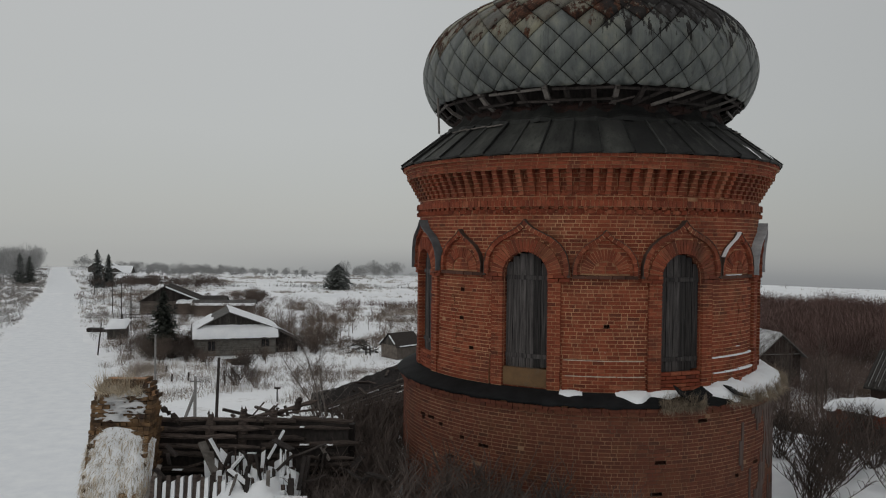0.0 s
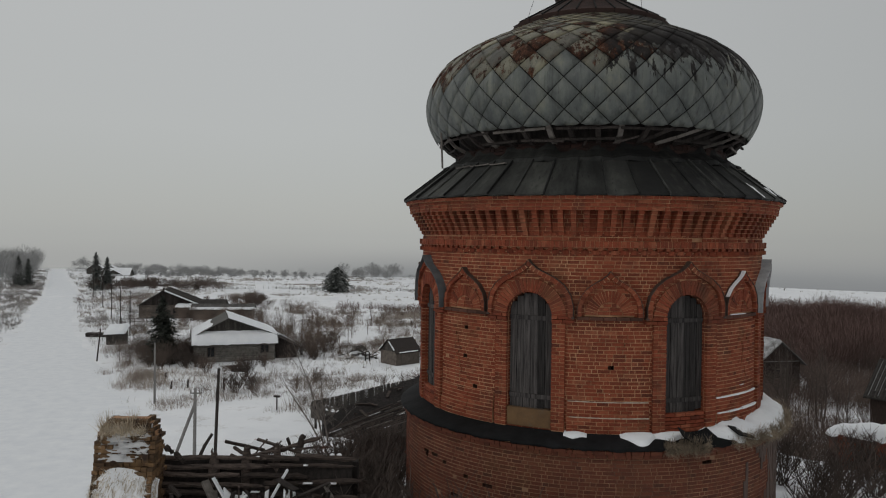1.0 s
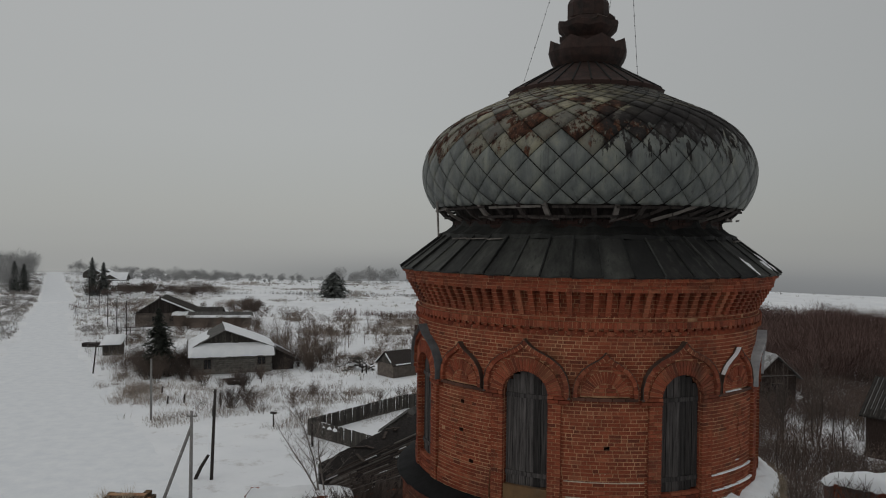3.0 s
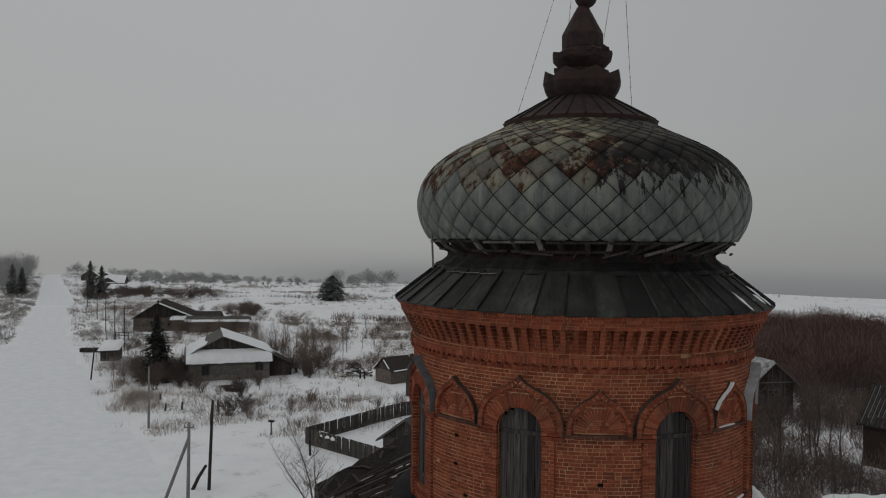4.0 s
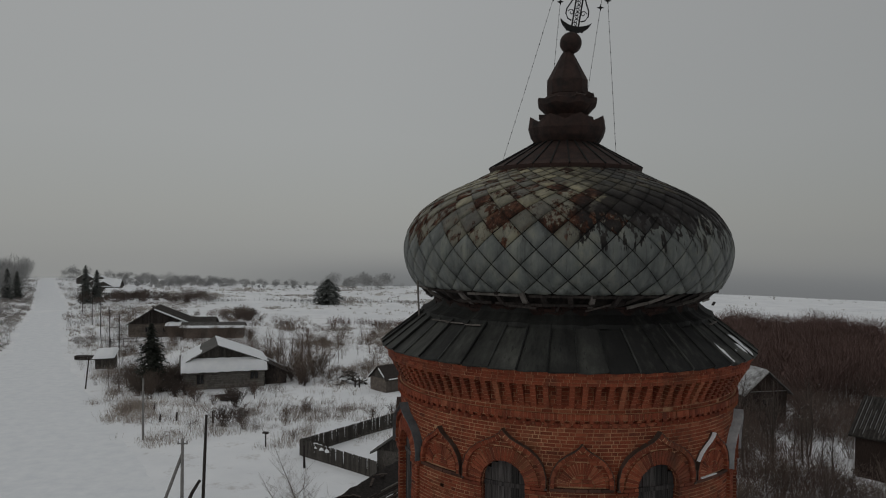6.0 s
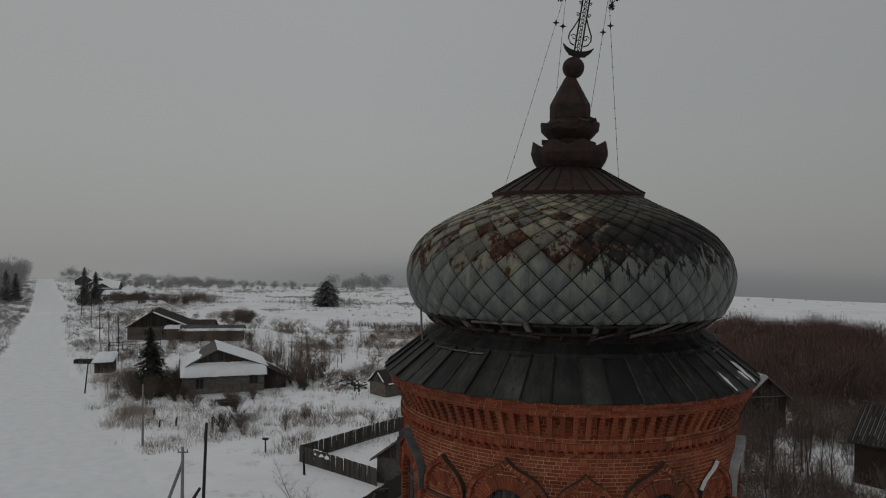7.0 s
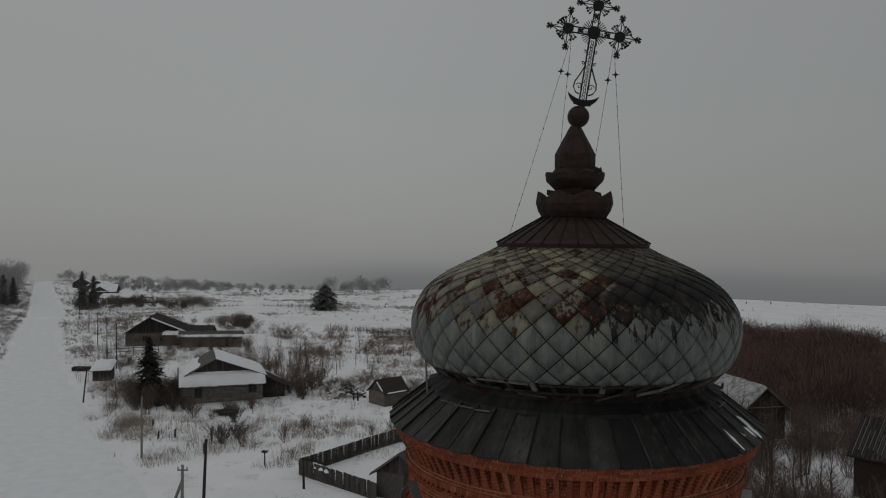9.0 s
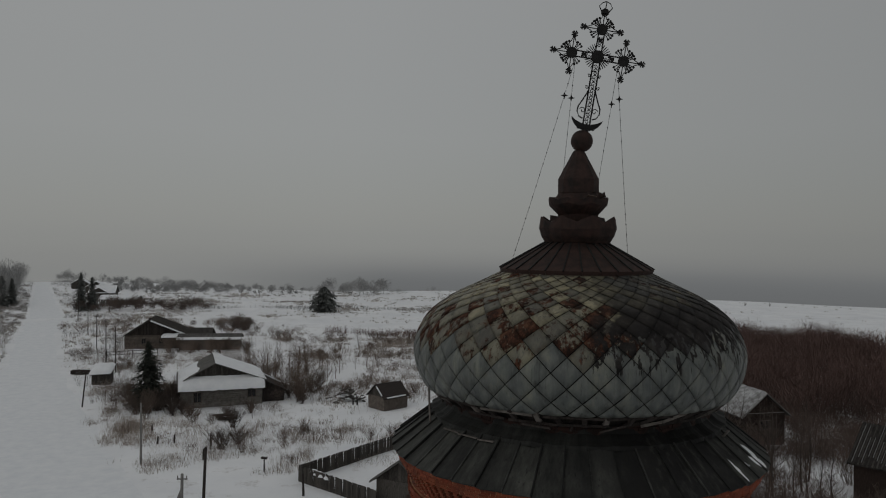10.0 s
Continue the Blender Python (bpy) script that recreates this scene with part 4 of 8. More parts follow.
def dome_at(s, az, lift=0.0):
    r, z = np.interp(s, _s, _r), np.interp(s, _s, _z)
    dr, dz = np.interp(s + 0.05, _s, _r) - np.interp(s - 0.05, _s, _r), np.interp(s + 0.05, _s, _z) - np.interp(s - 0.05, _s, _z)
    q = math.hypot(dr, dz) or 1
    return polar(r + lift * dz / q, az, z - lift * dr / q)


TILES_ROUND = 39
PITCH_AZ = 360 / TILES_ROUND
s_mid = float(np.interp(19.49, _z, _s))
levels = {0: s_mid}
s, j = s_mid, 0
while s < _s[-1] - 0.05:
    s += 0.0806 * float(np.interp(s, _s, _r)) * 0.99
    j += 1
    levels[j] = s
top_row = j
s, j = s_mid, 0
while j > -4:
    s -= 0.0806 * float(np.interp(s, _s, _r)) * 0.99
    j -= 1
    levels[j] = s
dome_base = part("dome_shell", Geo(), SEAM, tower)
g = Geo()
cut = [(float(r), float(z)) for s_, r, z in zip(_s, _r, _z) if z > 18.72]
g.lathe([(r - 0.015, z) for r, z in cut], 117)
dome_base.data = g.mesh("dome_shell", SEAM, True)
tagged(dome_base, "onion dome covered in rusting zinc lozenges")
joined = {k: Geo() for k in TILE_LOOKS}
row_mesh = {}
LIP = float(np.interp(18.60, _z, _s))


def tile_geo(j):
    """One lozenge of a row, centred on azimuth 0, with turned-down edges."""
    g = Geo()
    s0, s1, s2 = levels[j - 1], levels[j], min(levels[j + 1], _s[-1])
    keep = 1 - (0.015 if j < 2 else 0.006) / (0.5 * math.radians(PITCH_AZ) * float(np.interp(s1, _s, _r)))
    n = 3
    for a in range(n + 1):
        for b in range(n + 1):
            p, q = a / n, b / n
            h, w = (p + q - 1) * keep, (p - q) * keep
            s_ = max(LIP, s1 + (h * (s2 - s1) if h > 0 else h * (s1 - s0)))
            g.v.append(dome_at(s_, w * PITCH_AZ / 2, 0.004 + 0.006 * (1 - abs(h)) * (1 - abs(w)) + (0.016 * (0.5 - 0.5 * h) if j >= 2 else 0.0)))
    for a in range(n):
        for b in range(n):
            g.f.append((a * (n + 1) + b, (a + 1) * (n + 1) + b, (a + 1) * (n + 1) + b + 1, a * (n + 1) + b + 1))
    rim = [a * (n + 1) for a in range(n + 1)] + [n * (n + 1) + b for b in range(1, n + 1)] + [a * (n + 1) + n for a in range(n - 1, -1, -1)] + [b for b in range(n - 1, 0, -1)]
    o = len(g.v)
    for i in rim:
        x, y, z = g.v[i]
        k = math.hypot(x, y)
        g.v.append((x * (1 - 0.02 / k), y * (1 - 0.02 / k), z - 0.004))
    for i in range(len(rim)):
        k = (i + 1) % len(rim)
        g.f.append((rim[i], o + i, o + k, rim[k]))
    return g


def tile_look(az, j):
    """Which surface a lozenge gets, by its place on the dome."""
    q = rng.random()
    if j <= 0:
        return "zinc"
    west = -115 < az < 10
    if j == 1:
        return ("peel" if q < 0.5 else "zinc") if west else "zinc"
    if not west:
        if j <= 5 and (10 < az - 4 * (j - 2) < 115):
            return "tar" if q < (0.93 if j < 4 else 0.6) else "dim"
        return "dim" if q < 0.75 else "moss"
    worn = q + 0.55 * noise.noise(Vector((az * 0.06, j * 0.4, 5)))
    if j <= 3:
        return "rust" if worn < (0.68 if j == 2 else 0.58) else "peel"
    if j == 4:
        return "rust" if worn < 0.32 else ("peel" if q < 0.6 else "moss")
    return "rust" if worn < 0.06 else ("moss" if q < 0.85 else "peel")


tile_count = 0
for j in range(-3, top_row):
    geo_j = tile_geo(j)
    for k in range(TILES_ROUND):
        az = (k + (0.5 if j % 2 == 0 else 0.0)) * PITCH_AZ + 0.85
        az = (az + 180) % 360 - 180
        if j == -3 and rng.random() < (0.0 if -75 < az < 75 else 0.1):
            continue
        look_ = tile_look(az, j)
        loose = (0.25 if rng.random() < 0.06 else 0.07) * (1.0 if j < 2 else 1.7)
        pivot = Matrix.Translation(dome_at(levels[j], 0, 0.004))
        tilt = spin(az) @ pivot @ pose(0, -rng.uniform(-0.002, 0.004), 0, rng.uniform(-loose, loose) * 6, rng.uniform(-loose, loose) * 8, rng.uniform(-loose, loose) * 4) @ pivot.inverted()
        if -66 < az < 66 and tile_count < 300 and j < 14:
            if (j, look_) not in row_mesh:
                row_mesh[j, look_] = geo_j.mesh("tile", TILE_MATS[look_]["object"], True)
            part("tile", row_mesh[j, look_], None, dome_base, m=tilt)
            tile_count += 1
        else:
            joined[look_].add([tilt @ Vector(p) for p in geo_j.v], geo_j.f)
for look_, geo_j in joined.items():
    part("tiles", geo_j, TILE_MATS[look_]["island"], dome_base, kind="stuff", smooth=True)

# bared timber skirt of the dome
# dark inner surface added to imitate the dome's shaded inside
g = Geo()
g.lathe([(3.05, 18.22), (3.10, 18.75), (3.30, 19.0)], 72)
part("dome_lining", g, DARK_WOOD, tower)
for k in range(45):
    az = k * 8 + rng.uniform(-1, 1)
    az = az - 360 if az > 180 else az
    g = Geo()
    lean = rng.uniform(-1, 1) + (9 if 12 < az < 60 else 0)
    pts = [polar(3.10, az - lean, 18.30), polar(3.34, az - lean * 0.4, 18.42), polar(3.50, az + lean * 0.3, 18.58), polar(3.58, az + lean, 18.80)]
    for a, b in zip(pts, pts[1:]):
        g.beam(a, b, 0.10, 0.06)
    part("rib", g, DARK_WOOD if k % 3 else GREY_WOOD, tower, "bare curved timber rib")
for z, r, n_ in ((18.36, 3.33, 20), (18.55, 3.53, 16), (18.70, 3.60, 16)):
    for k in range(n_):
        w = 360 / n_
        if rng.random() < 0.08:
            continue
        a0, a1 = k * w + rng.uniform(-2, 2), (k + 1) * w + rng.uniform(-3, 2)
        g = Geo()
        dz = rng.uniform(-0.014, 0.014)
        g.beam(polar(r, a0, z + dz), polar(r + 0.01, a1, z - dz), 0.035, 0.05)
        part("lath", g, GREY_WOOD if rng.random() < 0.45 else DARK_WOOD, tower, "broken grey lath")
for k in range(9):
    az = rng.uniform(-100, 100)
    g = Geo()
    a = polar(rng.uniform(3.25, 3.6), az, rng.uniform(18.2, 18.7))
    b = polar(rng.uniform(3.2, 3.65), az + rng.uniform(-12, 12), rng.uniform(18.15, 18.8))
    g.beam(a, b, rng.uniform(0.03, 0.07), rng.uniform(0.02, 0.04))
    part("splinter", g, DARK_WOOD, tower)
g = Geo()
g.tube([polar(3.72, -71, 18.72), polar(3.68, -71, 17.92)], [0.025, 0.022], 6)
part("prop", g, GREY_WOOD, tower, "thin upright prop under the dome rim")
# neck roof of the dome
g = Geo()
for i in range(3):
    a = -6.3 + 6.3 * i
    for r, z in ((1.80, 21.26), (1.83, 21.37), (1.25, 21.70), (0.74, 21.99)):
        g.v.append(polar(r, a, z))
for i in range(2):
    for q in range(3):
        g.f.append((i * 4 + q, i * 4 + 4 + q, i * 4 + 5 + q, i * 4 + 1 + q))
sheet = g.mesh("neck_sheet", IRON)
g = Geo()
g.beam(polar(1.84, 6.4, 21.375), polar(0.74, 6.4, 22.0), 0.03, 0.035)
seam = g.mesh("seam", SEAM)
for k in range(28):
    s = part("neck_sheet", sheet, None, tower, "rust-brown seamed roof sheet", m=spin(k * 360 / 28))
    part("seam", seam, None, s)

# ---- finial ----


def faceted(prof, n=8):
    g = Geo()
    g.lathe(prof, n)
    return g


FIN = Matrix.Translation((0.04, 0, 0))


def petalled(prof, n, rim, dip):
    """A beaten cup of n facets whose rim rises to a point at every corner."""
    g = Geo()

    def shape(a, r, z):
        k = 0.5 + 0.5 * math.cos(a * n)
        t = rim[0] <= z <= rim[1]
        return r * (1 - 0.05 * (1 - k)), z - (dip * (1 - k) if t else 0.0) + 0.012 * math.sin(a * 3 + z * 9)
    g.lathe(prof, n * 4, wobble=shape)
    return g


part("bowl", petalled([(0.68, 21.93), (0.80, 21.99), (0.90, 22.14), (0.96, 22.32), (0.93, 22.62), (0.89, 22.61), (0.88, 22.36), (0.50, 22.24)], 8, (22.5, 22.7), 0.15), IRON, tower, "dented rusty iron bowl with a pointed rim", m=FIN @ spin(10))
part("drum_neck", petalled([(0.50, 22.0), (0.47, 22.45), (0.50, 22.66), (0.72, 22.93), (0.74, 23.06), (0.60, 23.06), (0.53, 23.10), (0.49, 23.18)], 8, (22.9, 23.08), 0.06), IRON, tower, "flared rusty iron collar with a torn rim", m=FIN @ spin(14))
part("spire", faceted([(0.42, 23.10), (0.50, 23.18), (0.50, 23.50), (0.47, 23.56), (0.155, 24.15), (0.12, 24.20)], 12), IRON, tower, "conical iron spire", m=FIN @ spin(5))
for k, (az, z, tilt) in enumerate(((48, 23.10, 25), (80, 23.12, -15), (20, 23.04, 40), (-50, 22.55, 10), (35, 22.52, -30))):
    g = Geo()
    g.box((0.24, 0.03, 0.13), Matrix.Translation(polar(0.66 if k < 3 else 0.8, az, z)) @ pose(0, 0, 0, tilt, 8, az))
    part("torn_sheet", g, IRON if k != 2 else LEAD, tower, "torn bent sheet-metal flap")
g = Geo()
g.ball((0.11, 0, 24.43), 0.265, 12)
part("ball", g, IRON, tower, "rusty iron ball", smooth=True)
# crescent and cross lean together
CROSS_M = Matrix.Translation((0.19, 0, 24.70)) @ pose(0, 0, 0, 0, 8.9, 0) @ Matrix.Scale(0.945, 4)
cross = part("cross", Geo(), BLACK_IRON, tower, "leaning openwork wrought-iron cross on a crescent", m=CROSS_M)
g = Geo()
n = 24
pts = []
for i in range(n + 1):
    t = -1 + 2 * i / n
    a = t * 1.28
    ro, xc, zc = 0.42, 0, 0.40
    outer = (ro * math.sin(a), zc - ro * math.cos(a))
    thick = 0.165 * max(0.03, math.cos(t * 1.5))
    inner = (outer[0] * (1 - thick * 1.0), outer[1] + thick)
    pts.append((outer, inner))
for (o0, i0), (o1, i1) in zip(pts, pts[1:]):
    g.hexa([(o0[0], 0.02, o0[1]), (o1[0], 0.02, o1[1]), (i1[0], 0.02, i1[1]), (i0[0], 0.02, i0[1]),
            (o0[0], -0.02, o0[1]), (o1[0], -0.02, o1[1]), (i1[0], -0.02, i1[1]), (i0[0], -0.02, i0[1])])
g.tube([(0, 0, -0.08), (0, 0, 0.02)], [0.10, 0.07], 10)
cross.data = g.weld().mesh("crescent", BLACK_IRON)
HUB = Vector((0, 0, 1.88))


def bar(geo, a, b, r=0.013):
    geo.tube([a, b], [r * 1.35, r * 1.35], 5)


def scroll(geo, start, size, flip=1, turn=0.0, r=0.010):
    """A wrought spiral in the plane of the cross."""
    pts = []
    for i in range(15):
        a = i * 0.5
        q = size * (1 - i / 17)
        x, z = q * math.cos(a) - size, q * math.sin(a)
        c, s = math.cos(turn), math.sin(turn)
        pts.append((start[0] + flip * (x * c - z * s), start[1], start[2] + x * s + z * c))
    geo.tube(pts, [r * 1.4] * len(pts), 4)


def disc(geo, c, r, t=0.05):
    o = [(r * math.cos(2 * math.pi * k / 16), r * math.sin(2 * math.pi * k / 16)) for k in range(16)]
    geo.add([(c[0] + x, c[1] + t / 2, c[2] + z) for x, z in o] + [(c[0] + x, c[1] - t / 2, c[2] + z) for x, z in o],
            [tuple(range(16)), tuple(range(31, 15, -1))] + [(k, 16 + k, 16 + (k + 1) % 16, (k + 1) % 16) for k in range(16)])


def little_cross(geo, c):
    for a in range(4):
        t = a * math.pi / 2 + math.pi / 4
        for da in (-0.32, 0.32):
            q = (c[0] + 0.085 * math.cos(t + da), c[1], c[2] + 0.085 * math.sin(t + da))
            geo.tube([c, q], [0.012, 0.026], 4)


for s in (-1, 1):
    for a, b, q in (((s * 0.085, 0, 0.02), (s * 0.085, 0, 1.80), 0.016), ((s * 0.075, 0, 1.98), (s * 0.075, 0, 2.50), 0.014), ((-0.62, 0, 1.88 + s * 0.075), (0.62, 0, 1.88 + s * 0.075), 0.014)):
        g = Geo()
        bar(g, a, b, q)
        part("bar", g, BLACK_IRON, cross)
g = Geo()
for z in (0.12, 0.30, 0.48, 0.66, 0.84, 1.02, 1.20, 1.38, 1.54):
    scroll(g, (0.06, 0, z), 0.06, 1, 0.4)
    scroll(g, (-0.06, 0, z + 0.1), 0.06, -1, 0.4)
for s in (-1, 1):
    g.tube([(s * 0.09, 0, 1.0), (s * 0.13, 0, 0.9), (s * 0.20, 0, 0.74), (s * 0.28, 0, 0.58), (s * 0.29, 0, 0.44), (s * 0.22, 0, 0.32), (s * 0.12, 0, 0.28)], [0.019] * 7, 5)
    scroll(g, (s * 0.24, 0, 0.50), 0.085, s, 0.2)
    scroll(g, (s * 0.22, 0, 0.12), 0.07, s, 1.2)
    scroll(g, (s * 0.19, 0, 1.10), 0.05, s, 0.6)
    scroll(g, (s * 0.17, 0, 1.40), 0.045, s, 0.6)
    for x in (0.24, 0.42):
        scroll(g, (s * x, 0, 1.88), 0.045, s, 0.9)
scroll(g, (0.04, 0, 2.16), 0.05)
little_cross(g, (0.0, 0, 2.30))
little_cross(g, (-0.34, 0, 1.88))
little_cross(g, (0.34, 0, 1.88))
part("scrollwork", g, BLACK_IRON, cross, kind="stuff")
g = Geo()
for k in range(32):
    a = 2 * math.pi * k / 32
    if min(abs(math.sin(a)), abs(math.cos(a))) < 0.25:
        continue
    ray = Geo()
    bar(ray, (0.15 * math.cos(a), 0, 1.88 + 0.15 * math.sin(a)), (0.34 * math.cos(a), 0, 1.88 + 0.34 * math.sin(a)), 0.009)
    part("ray", ray, BLACK_IRON, cross)
disc(g, HUB, 0.165)
part("hub", g, BLACK_IRON, cross, "round hub of a sunburst")
for c, dirs in (((-0.67, 0, 1.88), (90, 180, 270)), ((0.67, 0, 1.88), (90, 0, 270)), ((0, 0, 2.58), (0, 180, 90))):
    g = Geo()
    disc(g, c, 0.14)
    for dd in dirs:
        a = radians(dd)
        if not (c[2] > 2.5 and dd == 90):
            little_cross(g, (c[0] + 0.48 * math.cos(a), 0, c[2] + 0.48 * math.sin(a)))
        tip = (c[0] + 0.44 * math.cos(a), 0, c[2] + 0.44 * math.sin(a))
        bar(g, (c[0] + 0.13 * math.cos(a), 0, c[2] + 0.13 * math.sin(a)), tip, 0.010)
        for s in (-1, 1):
            q = a + s * 0.55
            mid = (c[0] + 0.24 * math.cos(q), 0, c[2] + 0.24 * math.sin(q))
            g.tube([(c[0] + 0.13 * math.cos(a + s * 0.3), 0, c[2] + 0.13 * math.sin(a + s * 0.3)), mid, (c[0] + 0.30 * math.cos(a + s * 0.2), 0, c[2] + 0.30 * math.sin(a + s * 0.2)), tip], [0.014] * 4, 4)
            for w, rr in ((0.38, 0.30), (0.62, 0.30), (0.86, 0.29)):
                q = a + s * w
                e = (c[0] + rr * math.cos(q), 0, c[2] + rr * math.sin(q))
                bar(g, (c[0] + 0.13 * math.cos(q), 0, c[2] + 0.13 * math.sin(q)), e, 0.008)
                g.ball(e, 0.032, 5)
    part("rosette", g, BLACK_IRON, cross, "disc with scrolled iron rays")
g = Geo()
g.tube([(0, 0, 2.98), (0, 0, 3.06)], [0.09, 0.12], 8)
for s in (-1, 0, 1):
    g.tube([(s * 0.11, 0, 3.06), (s * 0.17, 0, 3.16), (s * 0.10, 0, 3.26), (0, 0, 3.30)], [0.014] * 4, 5)
disc(g, (0, 0, 3.02), 0.10)
part("crown", g, BLACK_IRON, cross, "small iron crown")
# guy chains from the arms to the neck of the dome
for arm, end, sag in ((-0.55, (-1.50, 0.4, 21.52), 0.05), (-0.55, (-0.25, 1.8, 21.37), 0.04), (0.55, (1.10, -0.6, 21.70), 0.05), (0.55, (0.55, 1.75, 21.36), 0.04)):
    a = CROSS_M @ Vector((arm, 0, 1.70))
    b = Vector(end)
    g = Geo()
    pts = [a.lerp(b, i / 18) - Vector((0, 0, sag * math.sin(math.pi * i / 18))) for i in range(19)]
    g.tube(pts, [0.005] * 19, 4)
    for i in range(1, 18, 1):
        g.ball(pts[i], 0.015, 4)
    p = pts[3]
    for k in range(4):
        t = k * math.pi / 2
        g.tube([p, p + Vector((0.085 * math.cos(t), 0, 0.085 * math.sin(t)))], [0.035, 0.006], 4)
    part("guy_chain", g, BLACK_IRON, tower, "thin knotted iron guy chain")

# patch of old plaster, snow and grass on the drum
g = Geo()
for i in range(56):
    for q in range(22):
        a, z = 36 + i * 1.0, 9.6 + q * 0.12
        if noise.noise(Vector((a * 0.10, z * 0.8, 3))) + 0.5 * noise.noise(Vector((a * 0.5, z * 0.7, 8))) > -0.35 + 0.03 * i:
            continue
        brick_hexa(g, 4.24, 4.284 + 0.005 * math.sin(i * 3 + q), a, a + 1.0, z, z + 0.12)
part("plaster_patch", g, GREY_RENDER, tower, "grey streaked patch of old plaster", "stuff")


def snow_pile(name, cells, label, base, scale=1.0, parent=None, seed=4):
    """Lumpy snow made of flattened joined mounds: (x, y, z, radius, height)."""
    g = Geo()
    r = random.Random(seed)
    for x, y, z, rad, h in cells:
        n = 12
        prof = [(rad * c, h * math.sqrt(max(0, 1 - c * c)) ** 1.3) for c in (1.0, 0.93, 0.8, 0.6, 0.35, 0.0)]
        o = len(g.v)
        ph = r.uniform(0, 6)
        for i in range(n):
            a = 2 * math.pi * i / n
            w = 1 + 0.16 * math.sin(2 * a + ph) + 0.10 * math.sin(5 * a + ph * 2)
            for rr, zz in prof:
                g.v.append((x + rr * w * math.cos(a), y + rr * w * math.sin(a), z + zz - 0.03))
        k = len(prof)
        for i in range(n):
            j2 = (i + 1) % n
            for q in range(k - 1):
                g.f.append((o + i * k + q, o + j2 * k + q, o + j2 * k + q + 1, o + i * k + q + 1))
    return tagged(part(name, g, SNOW, parent, smooth=True), label, "snow" if not parent else "", kind="stuff")


g = Geo()
M_ = 11
N_ = 300


def lie(az):
    """How thickly snow lies on the ledge: remnants in front, a drift round the east side."""
    few = max(0.20 * math.exp(-((az + 13) / 2.6) ** 2), 0.80 * math.exp(-((az - 4) / 3.0) ** 2), 0.30 * math.exp(-((az - 13) / 4.0) ** 2))
    return max(few, min(1.0, max(0.0, (az - 23) / 9)))


for i in range(N_ + 1):
    az = -18 + 122 * i / N_
    q = lie(az) * min(1.0, (N_ - i) / 8)
    gap = 0.5 + 0.5 * math.tanh(9 * (noise.noise(Vector((az * 0.13, 0, 5))) + 0.22 + max(0, az - 30) * 0.015))
    reach = (0.17 + 0.33 * min(1, q * 1.1)) * (1 + 0.25 * noise.noise(Vector((az * 0.3, 2, 1))))
    for j in range(M_):
        t = j / (M_ - 1)
        r = 3.93 + reach * t
        h = (0.05 + 0.11 * (1 - t) ** 0.8 + 0.07 * noise.noise(Vector((az * 0.25, t * 3, 7))) + 0.03 * noise.noise(Vector((az * 0.9, t * 7, 3)))) * min(1.0, q * 1.25) * (0.72 * gap if az > 22 else 0.17) - 0.012 * (1 - min(1, q * 3))
        bed = 12.70 - 0.36 * (r - 3.93) + (0.07 if az > -18 else 0) * min(1, t * 2) * min(1, q * 4)
        g.v.append(polar(r, az, bed + (h if q > 0.04 and j < M_ - 1 else -0.10)))
for i in range(N_):
    for j in range(M_ - 1):
        g.f.append((i * M_ + j, i * M_ + j + 1, (i + 1) * M_ + j + 1, (i + 1) * M_ + j))
tagged(part("ledge_snow", g, SNOW, smooth=True), "drift of snow lying on the tower ledge", "snow", kind="stuff")
g = Geo()
for k in range(6500):
    az = rng.choice((rng.uniform(9, 21), rng.uniform(28, 88), rng.uniform(32, 70)))
    p = Vector(polar(4.42 + rng.uniform(-0.10, 0.10), az, 12.46 + rng.uniform(-0.04, 0.14)))
    out = Vector(polar(1, az, 0))
    h = rng.uniform(0.06, 0.30)
    tip = p + out * rng.uniform(0.0, 0.16) + Vector((rng.uniform(-0.07, 0.07), rng.uniform(-0.05, 0.05), h * rng.uniform(-0.7, 1.0)))
    side = Vector((0.005, 0.003, 0))
    g.add([p - side, p + side, tip], [(0, 1, 2)])
tagged(part("ledge_grass", g, LEDGE_GRASS), "dry yellow grass growing on the tower ledge", "grass", kind="stuff")
g = Geo()
NA, NR = 130, 26
for i in range(NA + 1):
    for j in range(NR + 1):
        az, r = 39 + 28 * i / NA, 3.62 + 0.74 * j / NR
        strip = 0.9 * noise.noise(Vector((az * 0.55, r * 1.3, 4))) + 0.5 * noise.noise(Vector((az * 1.6, r * 3.5, 9))) - 0.26 - abs(az - 53) * 0.02 - abs(r - 4.12) * 0.9
        if i in (0, NA) or j in (0, NR):
            strip = -1
        g.v.append(polar(r, az, 17.225 + (4.38 - r) * 0.755 + 0.045 * max(-1.0, min(1.0, strip * 4))))
for i in range(NA):
    for j in range(NR):
        g.f.append((i * (NR + 1) + j, i * (NR + 1) + j + 1, (i + 1) * (NR + 1) + j + 1, (i + 1) * (NR + 1) + j))
tagged(part("roof_snow", g, SNOW, smooth=True), "small torn patches of snow on the eaves roof", "snow", kind="stuff")

# ---- ground ----


def rim(az):
    """How far the plateau reaches, by compass angle from +y, in degrees to the right."""
    return 288 + 76 * (0.5 - 0.5 * math.tanh((az + 19) / 5)) - 16 * (0.5 + 0.5 * math.tanh((az - 14) / 8)) + 3 * math.sin(az * 0.21) + 2 * math.sin(az * 0.53 + 1)


